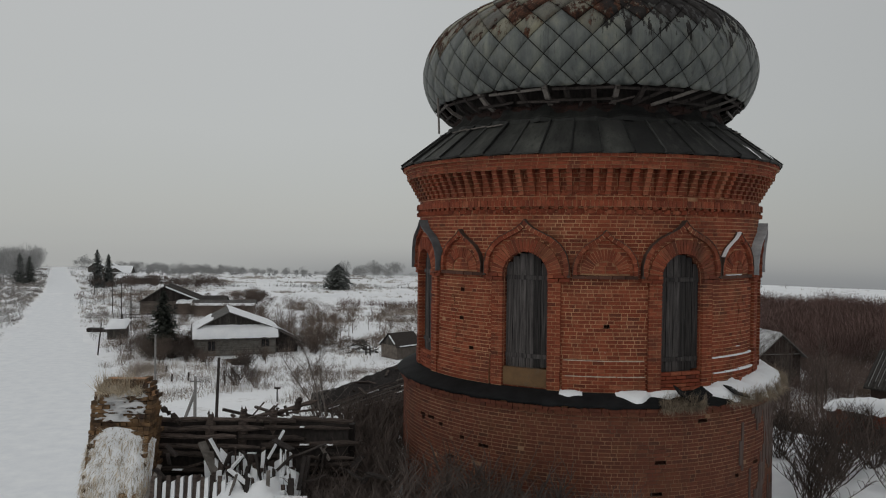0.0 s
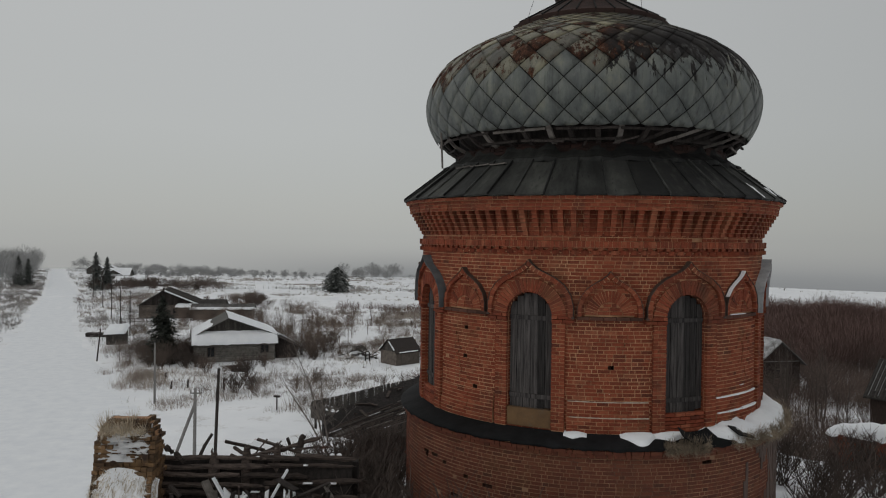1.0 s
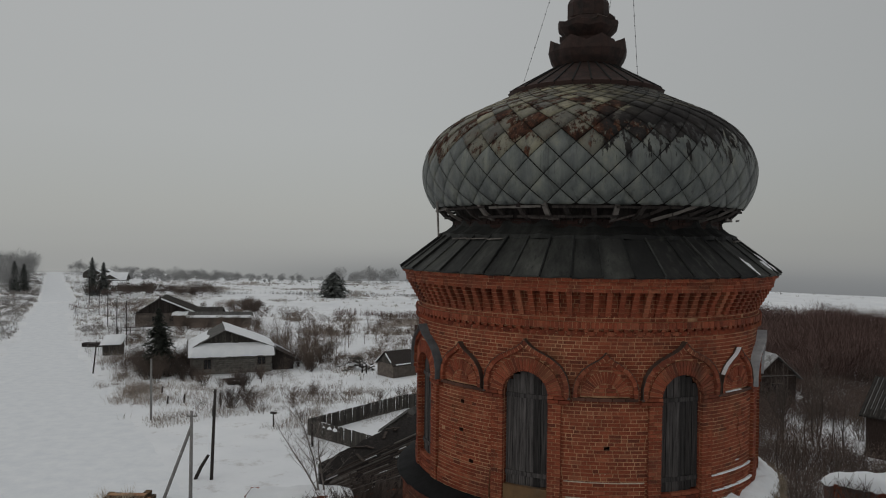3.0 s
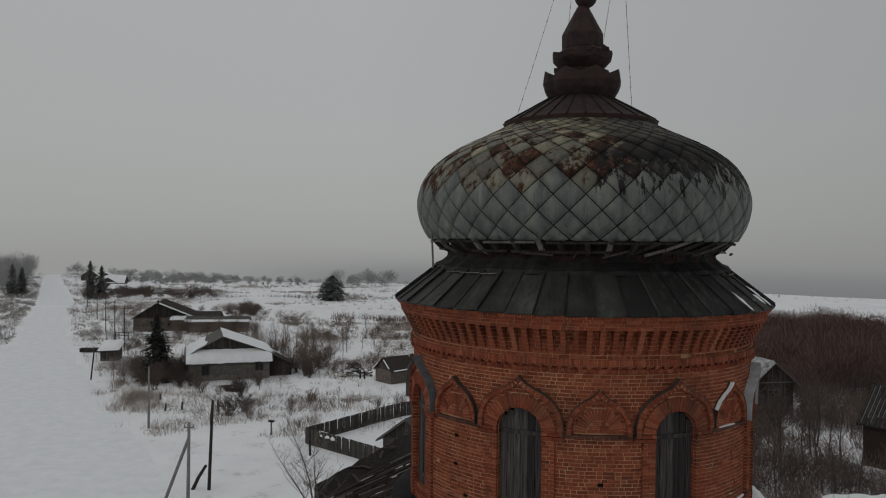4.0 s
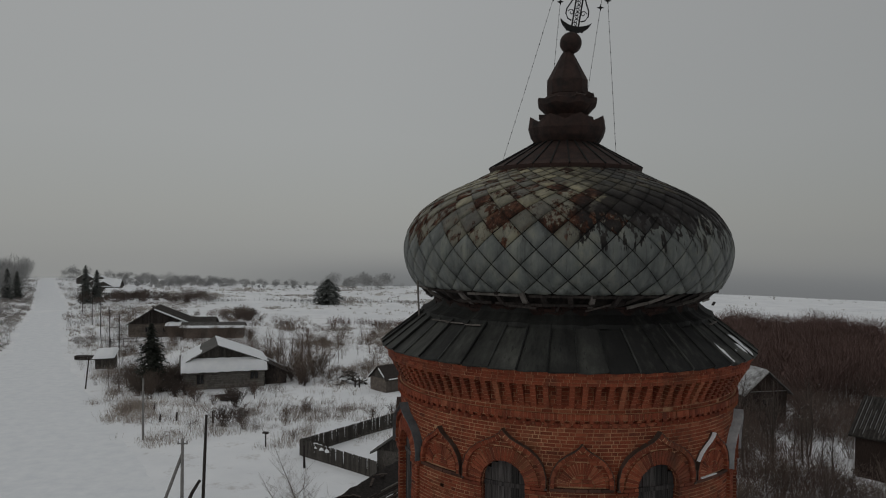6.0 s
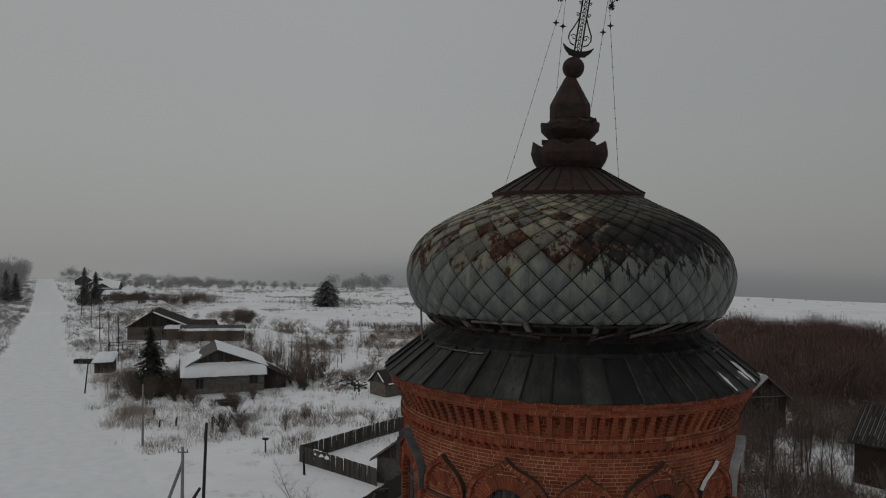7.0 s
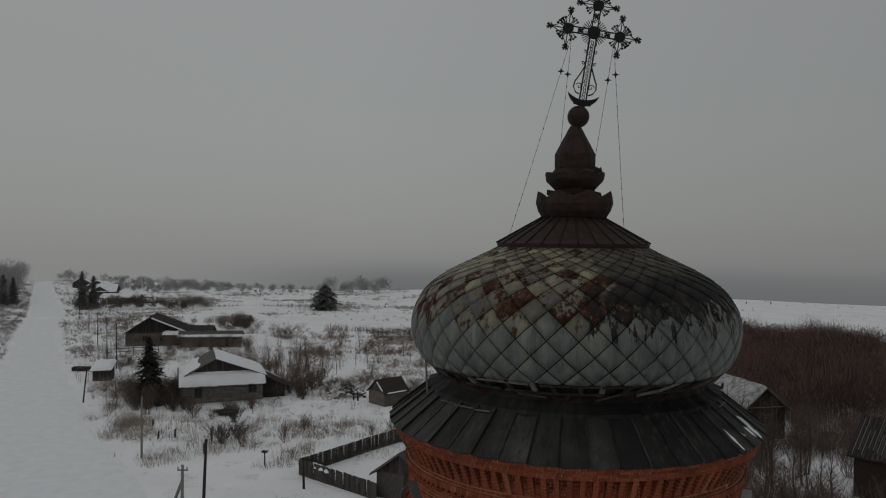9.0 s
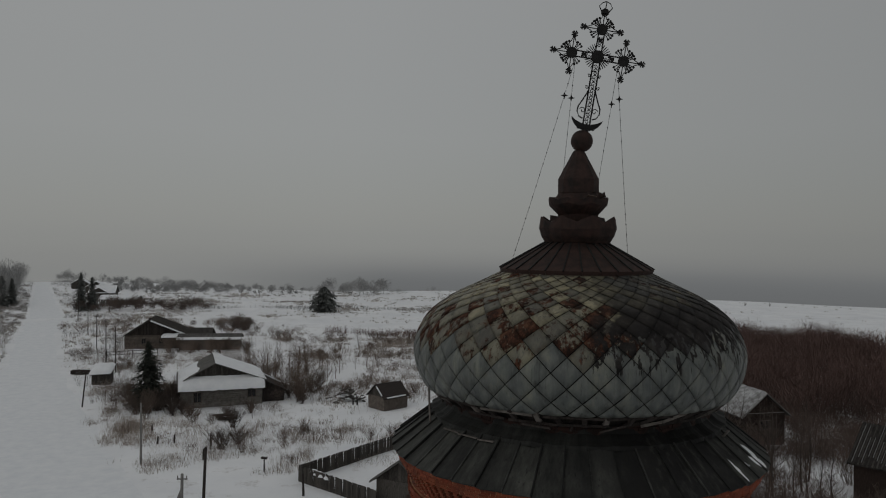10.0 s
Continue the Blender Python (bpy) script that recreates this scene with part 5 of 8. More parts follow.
def ground_z(x, y):
    d = math.hypot(x, y)
    az = math.degrees(math.atan2(x, y))
    z = 0.35 * noise.noise(Vector((x * 0.02, y * 0.02, 0))) + 0.10 * noise.noise(Vector((x * 0.11, y * 0.11, 4)))
    over = d - rim(az)
    if over > 0:
        z -= 95 * (1 - math.exp(-over / 260)) * min(1.0, over / 60)
    return z


g = Geo()
rings = [0] + [6 * 1.06 ** k for k in range(92)]
rings = sorted([r for r in rings if r < 1190 and not 250 < r < 440] + [250 + 5 * k for k in range(38)]) + [1200]
COLS = 288
g.v.append((0, 0, ground_z(0, 0)))
for r in rings[1:]:
    for k in range(COLS):
        a = 2 * math.pi * k / COLS
        x, y = r * math.sin(a), r * math.cos(a)
        g.v.append((x, y, ground_z(x, y)))
for k in range(COLS):
    g.f.append((0, 1 + (k + 1) % COLS, 1 + k))
for i in range(len(rings) - 2):
    for k in range(COLS):
        a, b = 1 + i * COLS + k, 1 + i * COLS + (k + 1) % COLS
        g.f.append((a, b, b + COLS, a + COLS))
tagged(part("ground", g, GROUND, smooth=True), "snow-covered plateau with dead stalks, falling away into a haze-grey valley", "ground", kind="structure")
# emissive ring added behind everything; its gradient imitates far haze
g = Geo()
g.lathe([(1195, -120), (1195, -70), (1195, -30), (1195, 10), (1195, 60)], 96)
tagged(part("backdrop", g, HAZE_BACKDROP), "glowing backdrop painted as grey haze over the far valley", "fog", kind="structure")

# ---- road ----
ROAD = [(-20, 8), (-32, 34), (-50, 70), (-66, 103), (-84.5, 141), (-104.4, 185), (-139, 253), (-165.5, 305), (-176, 328), (-186, 350)]


def road_near(x, y):
    best = 1e9
    for (ax, ay), (bx, by) in zip(ROAD, ROAD[1:]):
        dx, dy = bx - ax, by - ay
        t = max(0, min(1, ((x - ax) * dx + (y - ay) * dy) / (dx * dx + dy * dy)))
        best = min(best, math.hypot(x - ax - t * dx, y - ay - t * dy))
    return best


def road_half(y):
    return 4.2 - max(0.0, y - 190) * 0.013 if y > 108 else 4.2 + (108 - y) * 0.10


g = Geo()
pts = []
for (ax, ay), (bx, by) in zip(ROAD, ROAD[1:]):
    for k in range(12):
        pts.append((ax + (bx - ax) * k / 12, ay + (by - ay) * k / 12))
for i, (x, y) in enumerate(pts):
    a, b = pts[max(0, i - 1)], pts[min(len(pts) - 1, i + 1)]
    d = Vector((b[0] - a[0], b[1] - a[1], 0)).normalized()
    nrm = Vector((-d.y, d.x, 0))
    for k in range(9):
        w = (k / 4 - 1) * (road_half(y) + 0.7 * noise.noise(Vector((y * 0.08, k // 5, 3))))
        p = Vector((x, y, 0)) + nrm * w
        g.v.append((p.x, p.y, ground_z(p.x, p.y) + (0.035 if 0 < k < 8 else -0.05) - (0.02 if k in (3, 5) else 0)))
for i in range(len(pts) - 1):
    for k in range(8):
        g.f.append((i * 9 + k, i * 9 + 9 + k, i * 9 + 10 + k, i * 9 + 1 + k))
tagged(part("road", g, SNOW, smooth=True), "snow-covered village road with faint wheel tracks", "road", kind="structure")

# ---- church body ----
church = thing("ruined_church", "roofless red-brick church walls with snow on their tops", "church ruin")


def brick_wall(name, a, b, z0, z1, thick, parent, seed, top_drop=None):
    """A straight brick wall from a to b, its bricks proud of the mortar, with a broken top."""
    a, b = Vector((*a, 0)), Vector((*b, 0))
    d = (b - a)
    length = d.length
    d.normalize()
    nrm = Vector((d.y, -d.x, 0))
    r = random.Random(seed)
    core, bricks = Geo(), Geo()
    z, row = z0, 0
    while z < z1 - 0.01:
        zt = min(z1, z + 0.08)
        s, k = 0.0, 0
        while s < length - 0.02:
            w = min(length - s, (0.265 if (k + row) % 3 else 0.135) * r.uniform(0.92, 1.08))
            limit = z1 if not top_drop else z1 - top_drop((s + w / 2) / length) - r.uniform(0, 0.08)
            if z < limit:
                for side, t in ((1, thick / 2), (-1, -thick / 2)):
                    base = a + d * s + nrm * t
                    out = nrm * side * r.uniform(0.004, 0.016)
                    q0, q1 = base + d * 0.005, base + d * (w - 0.005)
                    inn = -nrm * side * 0.06
                    bricks.hexa([q0 + inn + Vector((0, 0, z + 0.005)), q1 + inn + Vector((0, 0, z + 0.005)), q1 + inn + Vector((0, 0, zt - 0.005)), q0 + inn + Vector((0, 0, zt - 0.005)),
                                 q0 + out + Vector((0, 0, z + 0.005)), q1 + out + Vector((0, 0, z + 0.005)), q1 + out + Vector((0, 0, zt - 0.005)), q0 + out + Vector((0, 0, zt - 0.005))])
            s += w
            k += 1
        z, row = zt, row + 1
    n = max(1, int(length / 0.25))
    for i in range(n):
        s0, s1 = length * i / n, length * (i + 1) / n
        top = z1 - (top_drop((i + 0.5) / n) if top_drop else 0) - 0.04
        p = [a + d * s0 + nrm * (thick / 2 - 0.006), a + d * s1 + nrm * (thick / 2 - 0.006), a + d * s1 - nrm * (thick / 2 - 0.006), a + d * s0 - nrm * (thick / 2 - 0.006)]
        core.hexa([q + Vector((0, 0, z0)) for q in p] + [q + Vector((0, 0, top)) for q in p])
    w = part(name, core.weld(), DARK_BRICK, parent, kind="stuff")
    part("brickwork", bricks, BRICK, w, kind="stuff")
    return w


# plain lower block up to the level of the collapsed roof
g = Geo()
g.box((20.2, 12.4, 8.9), Matrix.Translation((0.6, 0.2, 4.45)))
part("lower_block", g, BRICK, church, "plain red-brick lower storey")


def broken_stub(seed):
    """The stump of the west wall: courses stepping down and forward, every brick a block of its own."""
    r = random.Random(seed)
    core, bricks = Geo(), Geo()
    z = 9.25
    while z < 12.66:
        front = -3.28 - max(0.0, 12.55 - z) * 0.26
        inset = 0.26 * (max(0.0, z - 12.22) / 0.44) ** 2
        left, right = -10.26 + inset, -9.07 - inset
        core.box((right - left - 0.04, -3.02 - front - 0.1, 0.08), Matrix.Translation(((left + right) / 2, (front - 3.02) / 2 + 0.05, z + 0.04)))
        x = left
        while x < right - 0.05:
            w = min(right - x, r.choice((0.12, 0.12, 0.24)))
            bricks.box((w - 0.010, 0.30, 0.072), Matrix.Translation((x + w / 2, front + 0.12 + r.uniform(-0.06, 0.03), z + 0.04)) @ pose(0, 0, 0, r.uniform(-3, 3), r.uniform(-2, 2), r.uniform(-4, 4)))
            x += w
        for side in (left, right):
            y = front + 0.2
            while y < -3.05:
                w = r.choice((0.13, 0.26))
                bricks.box((0.12, w - 0.010, 0.072), Matrix.Translation((side + (0.05 if side == left else -0.05) + r.uniform(-0.02, 0.015), y + w / 2, z + 0.04)))
                y += w
        z += 0.08
    w = part("west_wall", core, MORTAR, church)
    part("brickwork", bricks, OCHRE_BRICK, w, "broken ochre-brown bricks", "stuff")


broken_stub(44)
brick_wall("east_wall", (8.8, 5.3), (13.2, 4.5), 8.8, 10.48, 0.9, church, 42, lambda t: 0.25 * abs(math.sin(t * 9)))
brick_wall("north_wall", (-9.4, 5.6), (-4.2, 5.6), 9.2, 9.9, 0.8, church, 43, lambda t: 0.3 * abs(math.sin(t * 7)))

# snow on the collapsed vaults
g = Geo()
N = 110
for i in range(N + 1):
    for j in range(N + 1):
        x, y = -9.3 + 20.0 * i / N, -5.9 + 11.9 * j / N
        z = 9.45 + 0.35 * noise.noise(Vector((x * 0.5, y * 0.5, 2))) + 0.12 * noise.noise(Vector((x * 2, y * 2, 5)))
        if x < -4:
            z += 0.46 + 0.8 * (max(0.0, 0.55 + 0.22 * (y + 4.0) + 0.45 * noise.noise(Vector((x * 3.1, y * 2.2, 11))) + 0.25 * noise.noise(Vector((x * 7, y * 4, 1)))) + (0.32 if -7.8 < x < -6.2 else 0) if -8.8 < x < -6.0 and -5.2 < y < -2.95 else 0)
            if x > -6.2:
                z -= 0.5
        g.v.append((x, y, z))
for i in range(N):
    for j in range(N):
        g.f.append((i * (N + 1) + j, (i + 1) * (N + 1) + j, (i + 1) * (N + 1) + j + 1, i * (N + 1) + j + 1))
tagged(part("vault_snow", g, SNOW, smooth=True), "lumpy snow over the collapsed church vaults", "snow", kind="stuff")


def snow_cap(name, label, a, b, width, height, z, seed):
    """A rounded, uneven snow cap along a wall top."""
    a, b = Vector((*a, 0)), Vector((*b, 0))
    d = (b - a).normalized()
    nrm = Vector((d.y, -d.x, 0))
    g = Geo()
    n, m_ = 60, 11
    for i in range(n + 1):
        t = i / n
        end = min(1.0, i / 14, (n - i) / 8) ** 0.5
        for j in range(m_):
            u = j / (m_ - 1) * 2 - 1
            w = width / 2 * (1 + 0.22 * noise.noise(Vector((t * 7, seed, u))))
            h = height * math.sqrt(max(0, 1 - u * u)) * end * (1 + 0.35 * noise.noise(Vector((t * 9, seed + 3, 0))))
            p = a.lerp(b, t) + nrm * u * w * (0.35 + 0.65 * end)
            g.v.append((p.x, p.y, z + h - 0.05 + 0.16 * noise.noise(Vector((t * 5, seed + 9, 0))) + 0.05 * noise.noise(Vector((t * 30, u * 3, seed)))))
    for i in range(n):
        for j in range(m_ - 1):
            g.f.append((i * m_ + j, i * m_ + j + 1, (i + 1) * m_ + j + 1, (i + 1) * m_ + j))
    tagged(part(name, g, SNOW, smooth=True), label, "snow", kind="stuff")


snow_cap("wall_snow", "thick rounded snow cap on a broken church wall", (8.6, 5.3), (13.3, 4.5), 1.25, 0.40, 10.42, 3)
g = Geo()


def mound(u, v):
    """The snow mound clinging to the face of the wall stump."""
    b = 0.10 * noise.noise(Vector((u * 3, v * 4, 8))) + 0.04 * noise.noise(Vector((u * 9, v * 12, 2)))
    z = 11.80 - 0.30 * abs(u / 0.62) ** 2 - 2.1 * v + b * 0.6
    return Vector((-9.66 + 1.14 * u * (1 + 0.14 * v), -3.54 - 0.52 * math.sqrt(v) + 0.22 * abs(u / 0.62) ** 4 - b, z))


for i in range(25):
    for j in range(41):
        g.v.append(tuple(mound(-0.58 + 1.16 * i / 24, j / 40)))
for i in range(24):
    for j in range(40):
        g.f.append((i * 41 + j, i * 41 + j + 1, (i + 1) * 41 + j + 1, (i + 1) * 41 + j))
tagged(part("wall_snow", g, SNOW, smooth=True), "snow heaped on the broken end of the church wall", "snow", kind="stuff")
g = Geo()
NU, NZ = 60, 46
for i in range(NU + 1):
    for j in range(NZ + 1):
        u, z = -0.50 + 1.0 * i / NU, 11.9 + 0.70 * j / NZ
        p = 1.0 * noise.noise(Vector((u * 3.2, z * 11, 4))) + 0.6 * noise.noise(Vector((u * 9, z * 24, 9))) + 0.24 - abs(u) * 0.8 - max(0, z - 12.44) * 3
        if i in (0, NU) or j in (0, NZ):
            p = -1
        g.v.append((-9.68 + u, -3.28 - (12.55 - z) * 0.26 - 0.05 - 0.07 * max(-1.0, min(0.8, p * 2.5)), z))
for i in range(NU):
    for j in range(NZ):
        g.f.append((i * (NZ + 1) + j, (i + 1) * (NZ + 1) + j, (i + 1) * (NZ + 1) + j + 1, i * (NZ + 1) + j + 1))
tagged(part("wall_snow", g, GREY_SNOW, smooth=True), "thin grey snow on the steps of the broken brick wall", "snow", kind="stuff")
g = Geo()
for k in range(6200):
    t = rng.random()
    if t < 0.24:
        p = Vector((-9.70 + rng.uniform(-0.42, 0.42), -3.1 - rng.uniform(0.0, 0.45), 12.52 - rng.uniform(0, 0.1)))
        tall = 0.5 + 0.9 * noise.noise(Vector((p.x * 6, 1, 2)))
        tip = p + Vector((rng.uniform(-0.2, 0.16), rng.uniform(-0.16, 0.05), rng.uniform(-0.22, 0.55) * max(0.15, tall)))
    else:
        u = rng.choice((-1, 1)) * (0.57 - 0.55 * rng.random() ** 1.6)
        p = mound(u * 0.95, rng.random() ** 1.3) + Vector((0, 0.05, 0))
        tip = p + Vector((rng.uniform(-0.10, 0.10), -rng.uniform(0.06, 0.22), rng.uniform(-0.36, 0.12)))
    side = Vector((0.006, 0.003, 0))
    g.add([p - side, p + side, tip], [(0, 1, 2)])
tagged(part("wall_grass", g, DRY_GRASS), "dry grass sprouting from the broken wall top", "grass", kind="stuff")

# charred roof timbers
timbers = thing("collapsed_roof", "charred broken roof timbers dusted with snow on the church", "roof ruin")


def timber(name, a, b, w, h, mat=CHARRED, label=""):
    g = Geo()
    if w > 0.07 and h > 0.07:
        # charred round timber, uneven and split at its end
        a, b = Vector(a), Vector(b)
        wob = lambda q: Vector((rng.uniform(-q, q), rng.uniform(-q, q), rng.uniform(-q, q)))
        pts = [a.lerp(b, k / 6) + wob(0.016) for k in range(7)]
        g.tube(pts, [w * 0.5 * rng.uniform(0.75, 1.15) * (1 if k < 6 else 0.55) for k in range(7)], 8)
        d = (b - a).normalized()
        for _ in range(3):
            p = b + wob(w * 0.3) - d * 0.05
            g.tube([p, p + d * rng.uniform(0.03, 0.12) + wob(0.02)], [w * 0.16, 0.004], 3)
    else:
        g.beam(a, b, w, h)
    return part(name, g, mat, timbers, label)


for k, z in enumerate((11.74, 11.58, 11.42, 11.25, 11.08, 10.92, 10.76, 10.6)):
    x = -9.25
    while x < -5.5:
        e = min(-5.3 + 0.3 * rng.random(), x + rng.uniform(0.8, 2.6))
        y = -2.55 - 0.06 * k + rng.uniform(-0.12, 0.10)
        th = rng.uniform(0.09, 0.15)
        if k < 1 or rng.random() < 0.86:
            timber("wall_log", (x, y, z + rng.uniform(-0.03, 0.03)), (e, y + rng.uniform(-0.05, 0.12), z + rng.uniform(-0.05, 0.04)), th, th)
        x = e - rng.uniform(-0.05, 0.15)
for k in range(24):
    p = Vector((rng.choice((rng.uniform(-8.9, -8.0), rng.uniform(-6.5, -4.8), rng.uniform(-6.5, -4.8))), rng.uniform(-4.0, -2.7), 0))
    p.z = 10.55 + 0.6 * rng.random() + (p.y + 4.3) * 0.25
    q = p + Vector((rng.uniform(-0.7, 0.7), rng.uniform(-0.5, 0.3), rng.uniform(-0.75, 0.35)))
    timber("broken_board", p, q, rng.uniform(0.05, 0.17), rng.uniform(0.02, 0.05), GREY_WOOD if rng.random() < 0.18 else DARK_WOOD)
# two dark sheets added for the shade seen through gaps between logs
g = Geo()
g.hexa([(-9.4, -2.86, 9.9), (-5.3, -2.86, 9.9), (-5.3, -2.40, 11.70), (-9.4, -2.40, 11.70), (-9.4, -2.93, 9.9), (-5.3, -2.93, 9.9), (-5.3, -2.46, 11.70), (-9.4, -2.46, 11.70)])
part("boarding", g, DARK_WOOD, timbers, "dark backing sheet behind the logs")
g = Geo()
g.hexa([(-9.2, -2.1, 9.6), (-5.2, -2.1, 9.6), (-5.2, -2.1, 11.6), (-9.2, -2.1, 11.6), (-9.2, -2.3, 9.6), (-5.2, -2.3, 9.6), (-5.2, -2.3, 11.6), (-9.2, -2.3, 11.6)])
part("boarding", g, DARK_WOOD, timbers, "second dark backing sheet behind the logs")
for x, y, top in ((-8.17, -2.62, 11.86), (-7.52, -2.55, 11.94), (-6.9, -2.45, 11.9), (-6.1, -1.8, 11.6)):
    timber("post", (x, y, 10.2), (x + 0.03, y, top), 0.22, 0.2)
timber("rafter", (-6.95, -2.25, 11.78), (-6.02, -2.1, 12.06), 0.10, 0.09)
timber("rafter", (-6.6, -2.3, 11.83), (-6.05, -2.2, 11.89), 0.04, 0.04)
timber("post", (-6.48, -2.2, 11.80), (-6.38, -2.15, 12.12), 0.15, 0.10)
timber("brace", (-9.03, -2.95, 12.06), (-8.72, -2.75, 11.70), 0.12, 0.10)
for k in range(8):
    x = -7.38 + 0.05 * k
    timber("stick", (x, -2.3, 11.74), (x + rng.uniform(0.2, 0.5), -2.2, 11.86 + rng.uniform(0.0, 0.18)), 0.03, 0.025)
for k in range(7):
    x = -7.75 + 0.1 * k
    timber("board", (x, -2.35, 11.66 + 0.02 * k), (x + rng.uniform(0.4, 0.7), -2.25, 11.74 + 0.025 * k), 0.10, 0.03)
# boards standing and lying in the snow
for k in range(20):
    x, y = rng.uniform(-8.1, -5.9), rng.uniform(-4.2, -2.75)
    z = 10.35 + (y + 4.0) * 0.35
    lean = rng.uniform(-0.35, 0.35)
    timber("broken_board", (x, y, z - 0.3), (x + lean, y + rng.uniform(-0.2, 0.2), z + rng.uniform(0.15, 0.75)), rng.uniform(0.05, 0.15), 0.03, GREY_WOOD if rng.random() < 0.25 else DARK_WOOD)
for a, b, w_ in (((-8.05, -3.0, 11.42), (-7.72, -3.1, 10.92), 0.09), ((-7.35, -3.1, 11.12), (-7.62, -3.3, 10.80), 0.10), ((-7.5, -3.6, 10.98), (-6.75, -3.9, 10.55), 0.12), ((-6.55, -3.0, 11.6), (-6.85, -3.1, 11.05), 0.09), ((-7.0, -4.0, 10.60), (-5.9, -4.0, 10.58), 0.10)):
    timber("fallen_board", a, b, w_, 0.04, DARK_WOOD, "fallen charred board")
    a, b = Vector(a) + Vector((0.01, -0.03, 0.045)), Vector(b) + Vector((0.01, -0.03, 0.045))
    g = Geo()
    g.beam(a, b, w_ * 0.8, 0.04)
    part("board_snow", g, SNOW, timbers, "thin snow along a board", "stuff")
for a, b in (((-8.25, -2.9, 11.35), (-7.75, -3.3, 10.65)), ((-7.55, -2.6, 11.0), (-7.85, -3.3, 10.6)), ((-6.6, -1.7, 11.55), (-7.25, -2.5, 10.75)), ((-7.6, -3.2, 10.9), (-6.6, -4.1, 10.45)), ((-5.6, -1.6, 11.2), (-4.9, -2.9, 10.2)), ((-5.9, -1.2, 10.9), (-5.2, -2.6, 10.4)), ((-6.3, -2.2, 10.6), (-5.3, -1.6, 11.0))):
    timber("fallen_board", a, b, 0.16, 0.06, GREY_WOOD if rng.random() < 0.3 else DARK_WOOD, "fallen charred board")
# upright broken planks with snow driven against them
for y, top, x0, x1 in ((-3.05, 11.22, -8.0, -6.2), (-3.40, 11.05, -8.2, -6.1), (-3.80, 10.85, -8.25, -6.2)):
    x = x0
    while x < x1:
        wd = rng.uniform(0.06, 0.17)
        h = top + rng.uniform(-0.30, 0.10) + (0.25 if rng.random() < 0.08 else 0.0)
        lean = rng.uniform(-0.09, 0.09)
        plank = timber("upright_plank", (x, y, 9.9), (x + lean, y + rng.uniform(-0.08, 0.02), h), 0.03, wd * 0.9, CHARRED, "broken upright plank")
        if rng.random() < 0.85:
            g = Geo()
            p, q = Vector((x, y - 0.05, 9.9)), Vector((x + lean, y - 0.09, h - rng.uniform(0.05, 0.25)))
            k = Vector((wd * rng.uniform(0.45, 0.75), 0, 0))
            cut = Vector((0, 0.02, rng.uniform(-0.12, 0.16)))
            dd = Vector((0, 0.06, 0))
            g.hexa([p - k + dd, p + k + dd, q + k + dd, q - k + cut + dd, p - k, p + k, q + k, q - k + cut])
            part("plank_snow", g, SNOW, plank, "snow driven against the plank")
        x += wd * 0.8 + rng.uniform(0.0, 0.06)
for k in range(9):
    timber("slat", (-8.85 + 0.16 * k, -4.15 + 0.02 * k, 10.0), (-8.85 + 0.16 * k + rng.uniform(-0.03, 0.03), -3.95, 11.02 + rng.uniform(-0.05, 0.03)), 0.075, 0.03)
    g = Geo()
    x, h = -8.77 + 0.16 * k, 10.98 + rng.uniform(-0.10, 0.03)
    g.hexa([(x - 0.05, -4.02, 10.0), (x + 0.045, -4.02, 10.0), (x + 0.03, -3.90, h), (x - 0.04, -3.90, h - 0.03), (x - 0.05, -4.09, 10.0), (x + 0.045, -4.09, 10.0), (x + 0.03, -3.97, h), (x - 0.04, -3.97, h - 0.03)])
    part("slat_snow", g, SNOW, timbers, "snow driven between the slats", "stuff")
for k in range(30):
    p = Vector((rng.uniform(-8.9, -4.6), rng.uniform(-2.9, 0.8), rng.uniform(10.3, 11.1)))
    q = p + Vector((rng.uniform(-1.1, 1.1), rng.uniform(-0.7, 0.7), rng.uniform(-0.4, 0.4)))
    timber("debris", p, q, rng.uniform(0.05, 0.16), rng.uniform(0.03, 0.08))
for k in range(7):
    a = 55 + k * 7
    p = Vector(polar(rng.uniform(4.6, 5.3), a - 25, 9.25 + rng.uniform(0, 0.2)))
    timber("debris", p, p + Vector((rng.uniform(-1.2, 1.2), rng.uniform(-0.6, 0.6), rng.uniform(0, 0.7))), 0.14, 0.06)
g = Geo()
for k in range(6):
    z = rng.choice((11.80, 11.64, 11.48, 11.31, 11.14, 10.98, 10.82))
    x, ln = rng.uniform(-9.1, -5.6), rng.uniform(0.05, 0.22)
    y = -2.66 - 0.06 * (11.8 - z) / 0.16
    g.hexa([(x, y + 0.05, z - 0.012), (x + ln, y + 0.05, z - 0.012), (x + ln, y + 0.06, z + 0.005), (x, y + 0.06, z + 0.005), (x, y - 0.02, z - 0.012), (x + ln, y - 0.02, z - 0.014), (x + ln * 0.9, y - 0.02, z + 0.002), (x + ln * 0.1, y - 0.02, z + 0.002)])
tagged(part("log_snow", g, SNOW, smooth=True), "thin lines of snow on the charred logs", "snow", kind="stuff")
cells = []
cells += [(-9.0 + 3.8 * t, -2.6 + 0.25 * t, 11.79, 0.05, 0.04) for t in (0.36, 0.4, 0.62, 0.64, 0.86, 0.9)]
snow_pile("timber_snow", cells, "snow lying among the charred timbers", 10.5, seed=12)

# lathed roof of the north wing
wing = thing("north_wing", "derelict wing with a stripped lath roof", "building")
A, B, C, D = Vector((-7.43, 7.2, 10.25)), Vector((-3.2, 14.4, 10.95)), Vector((-3.9, 8.0, 9.55)), Vector((-7.0, 5.5, 9.40))


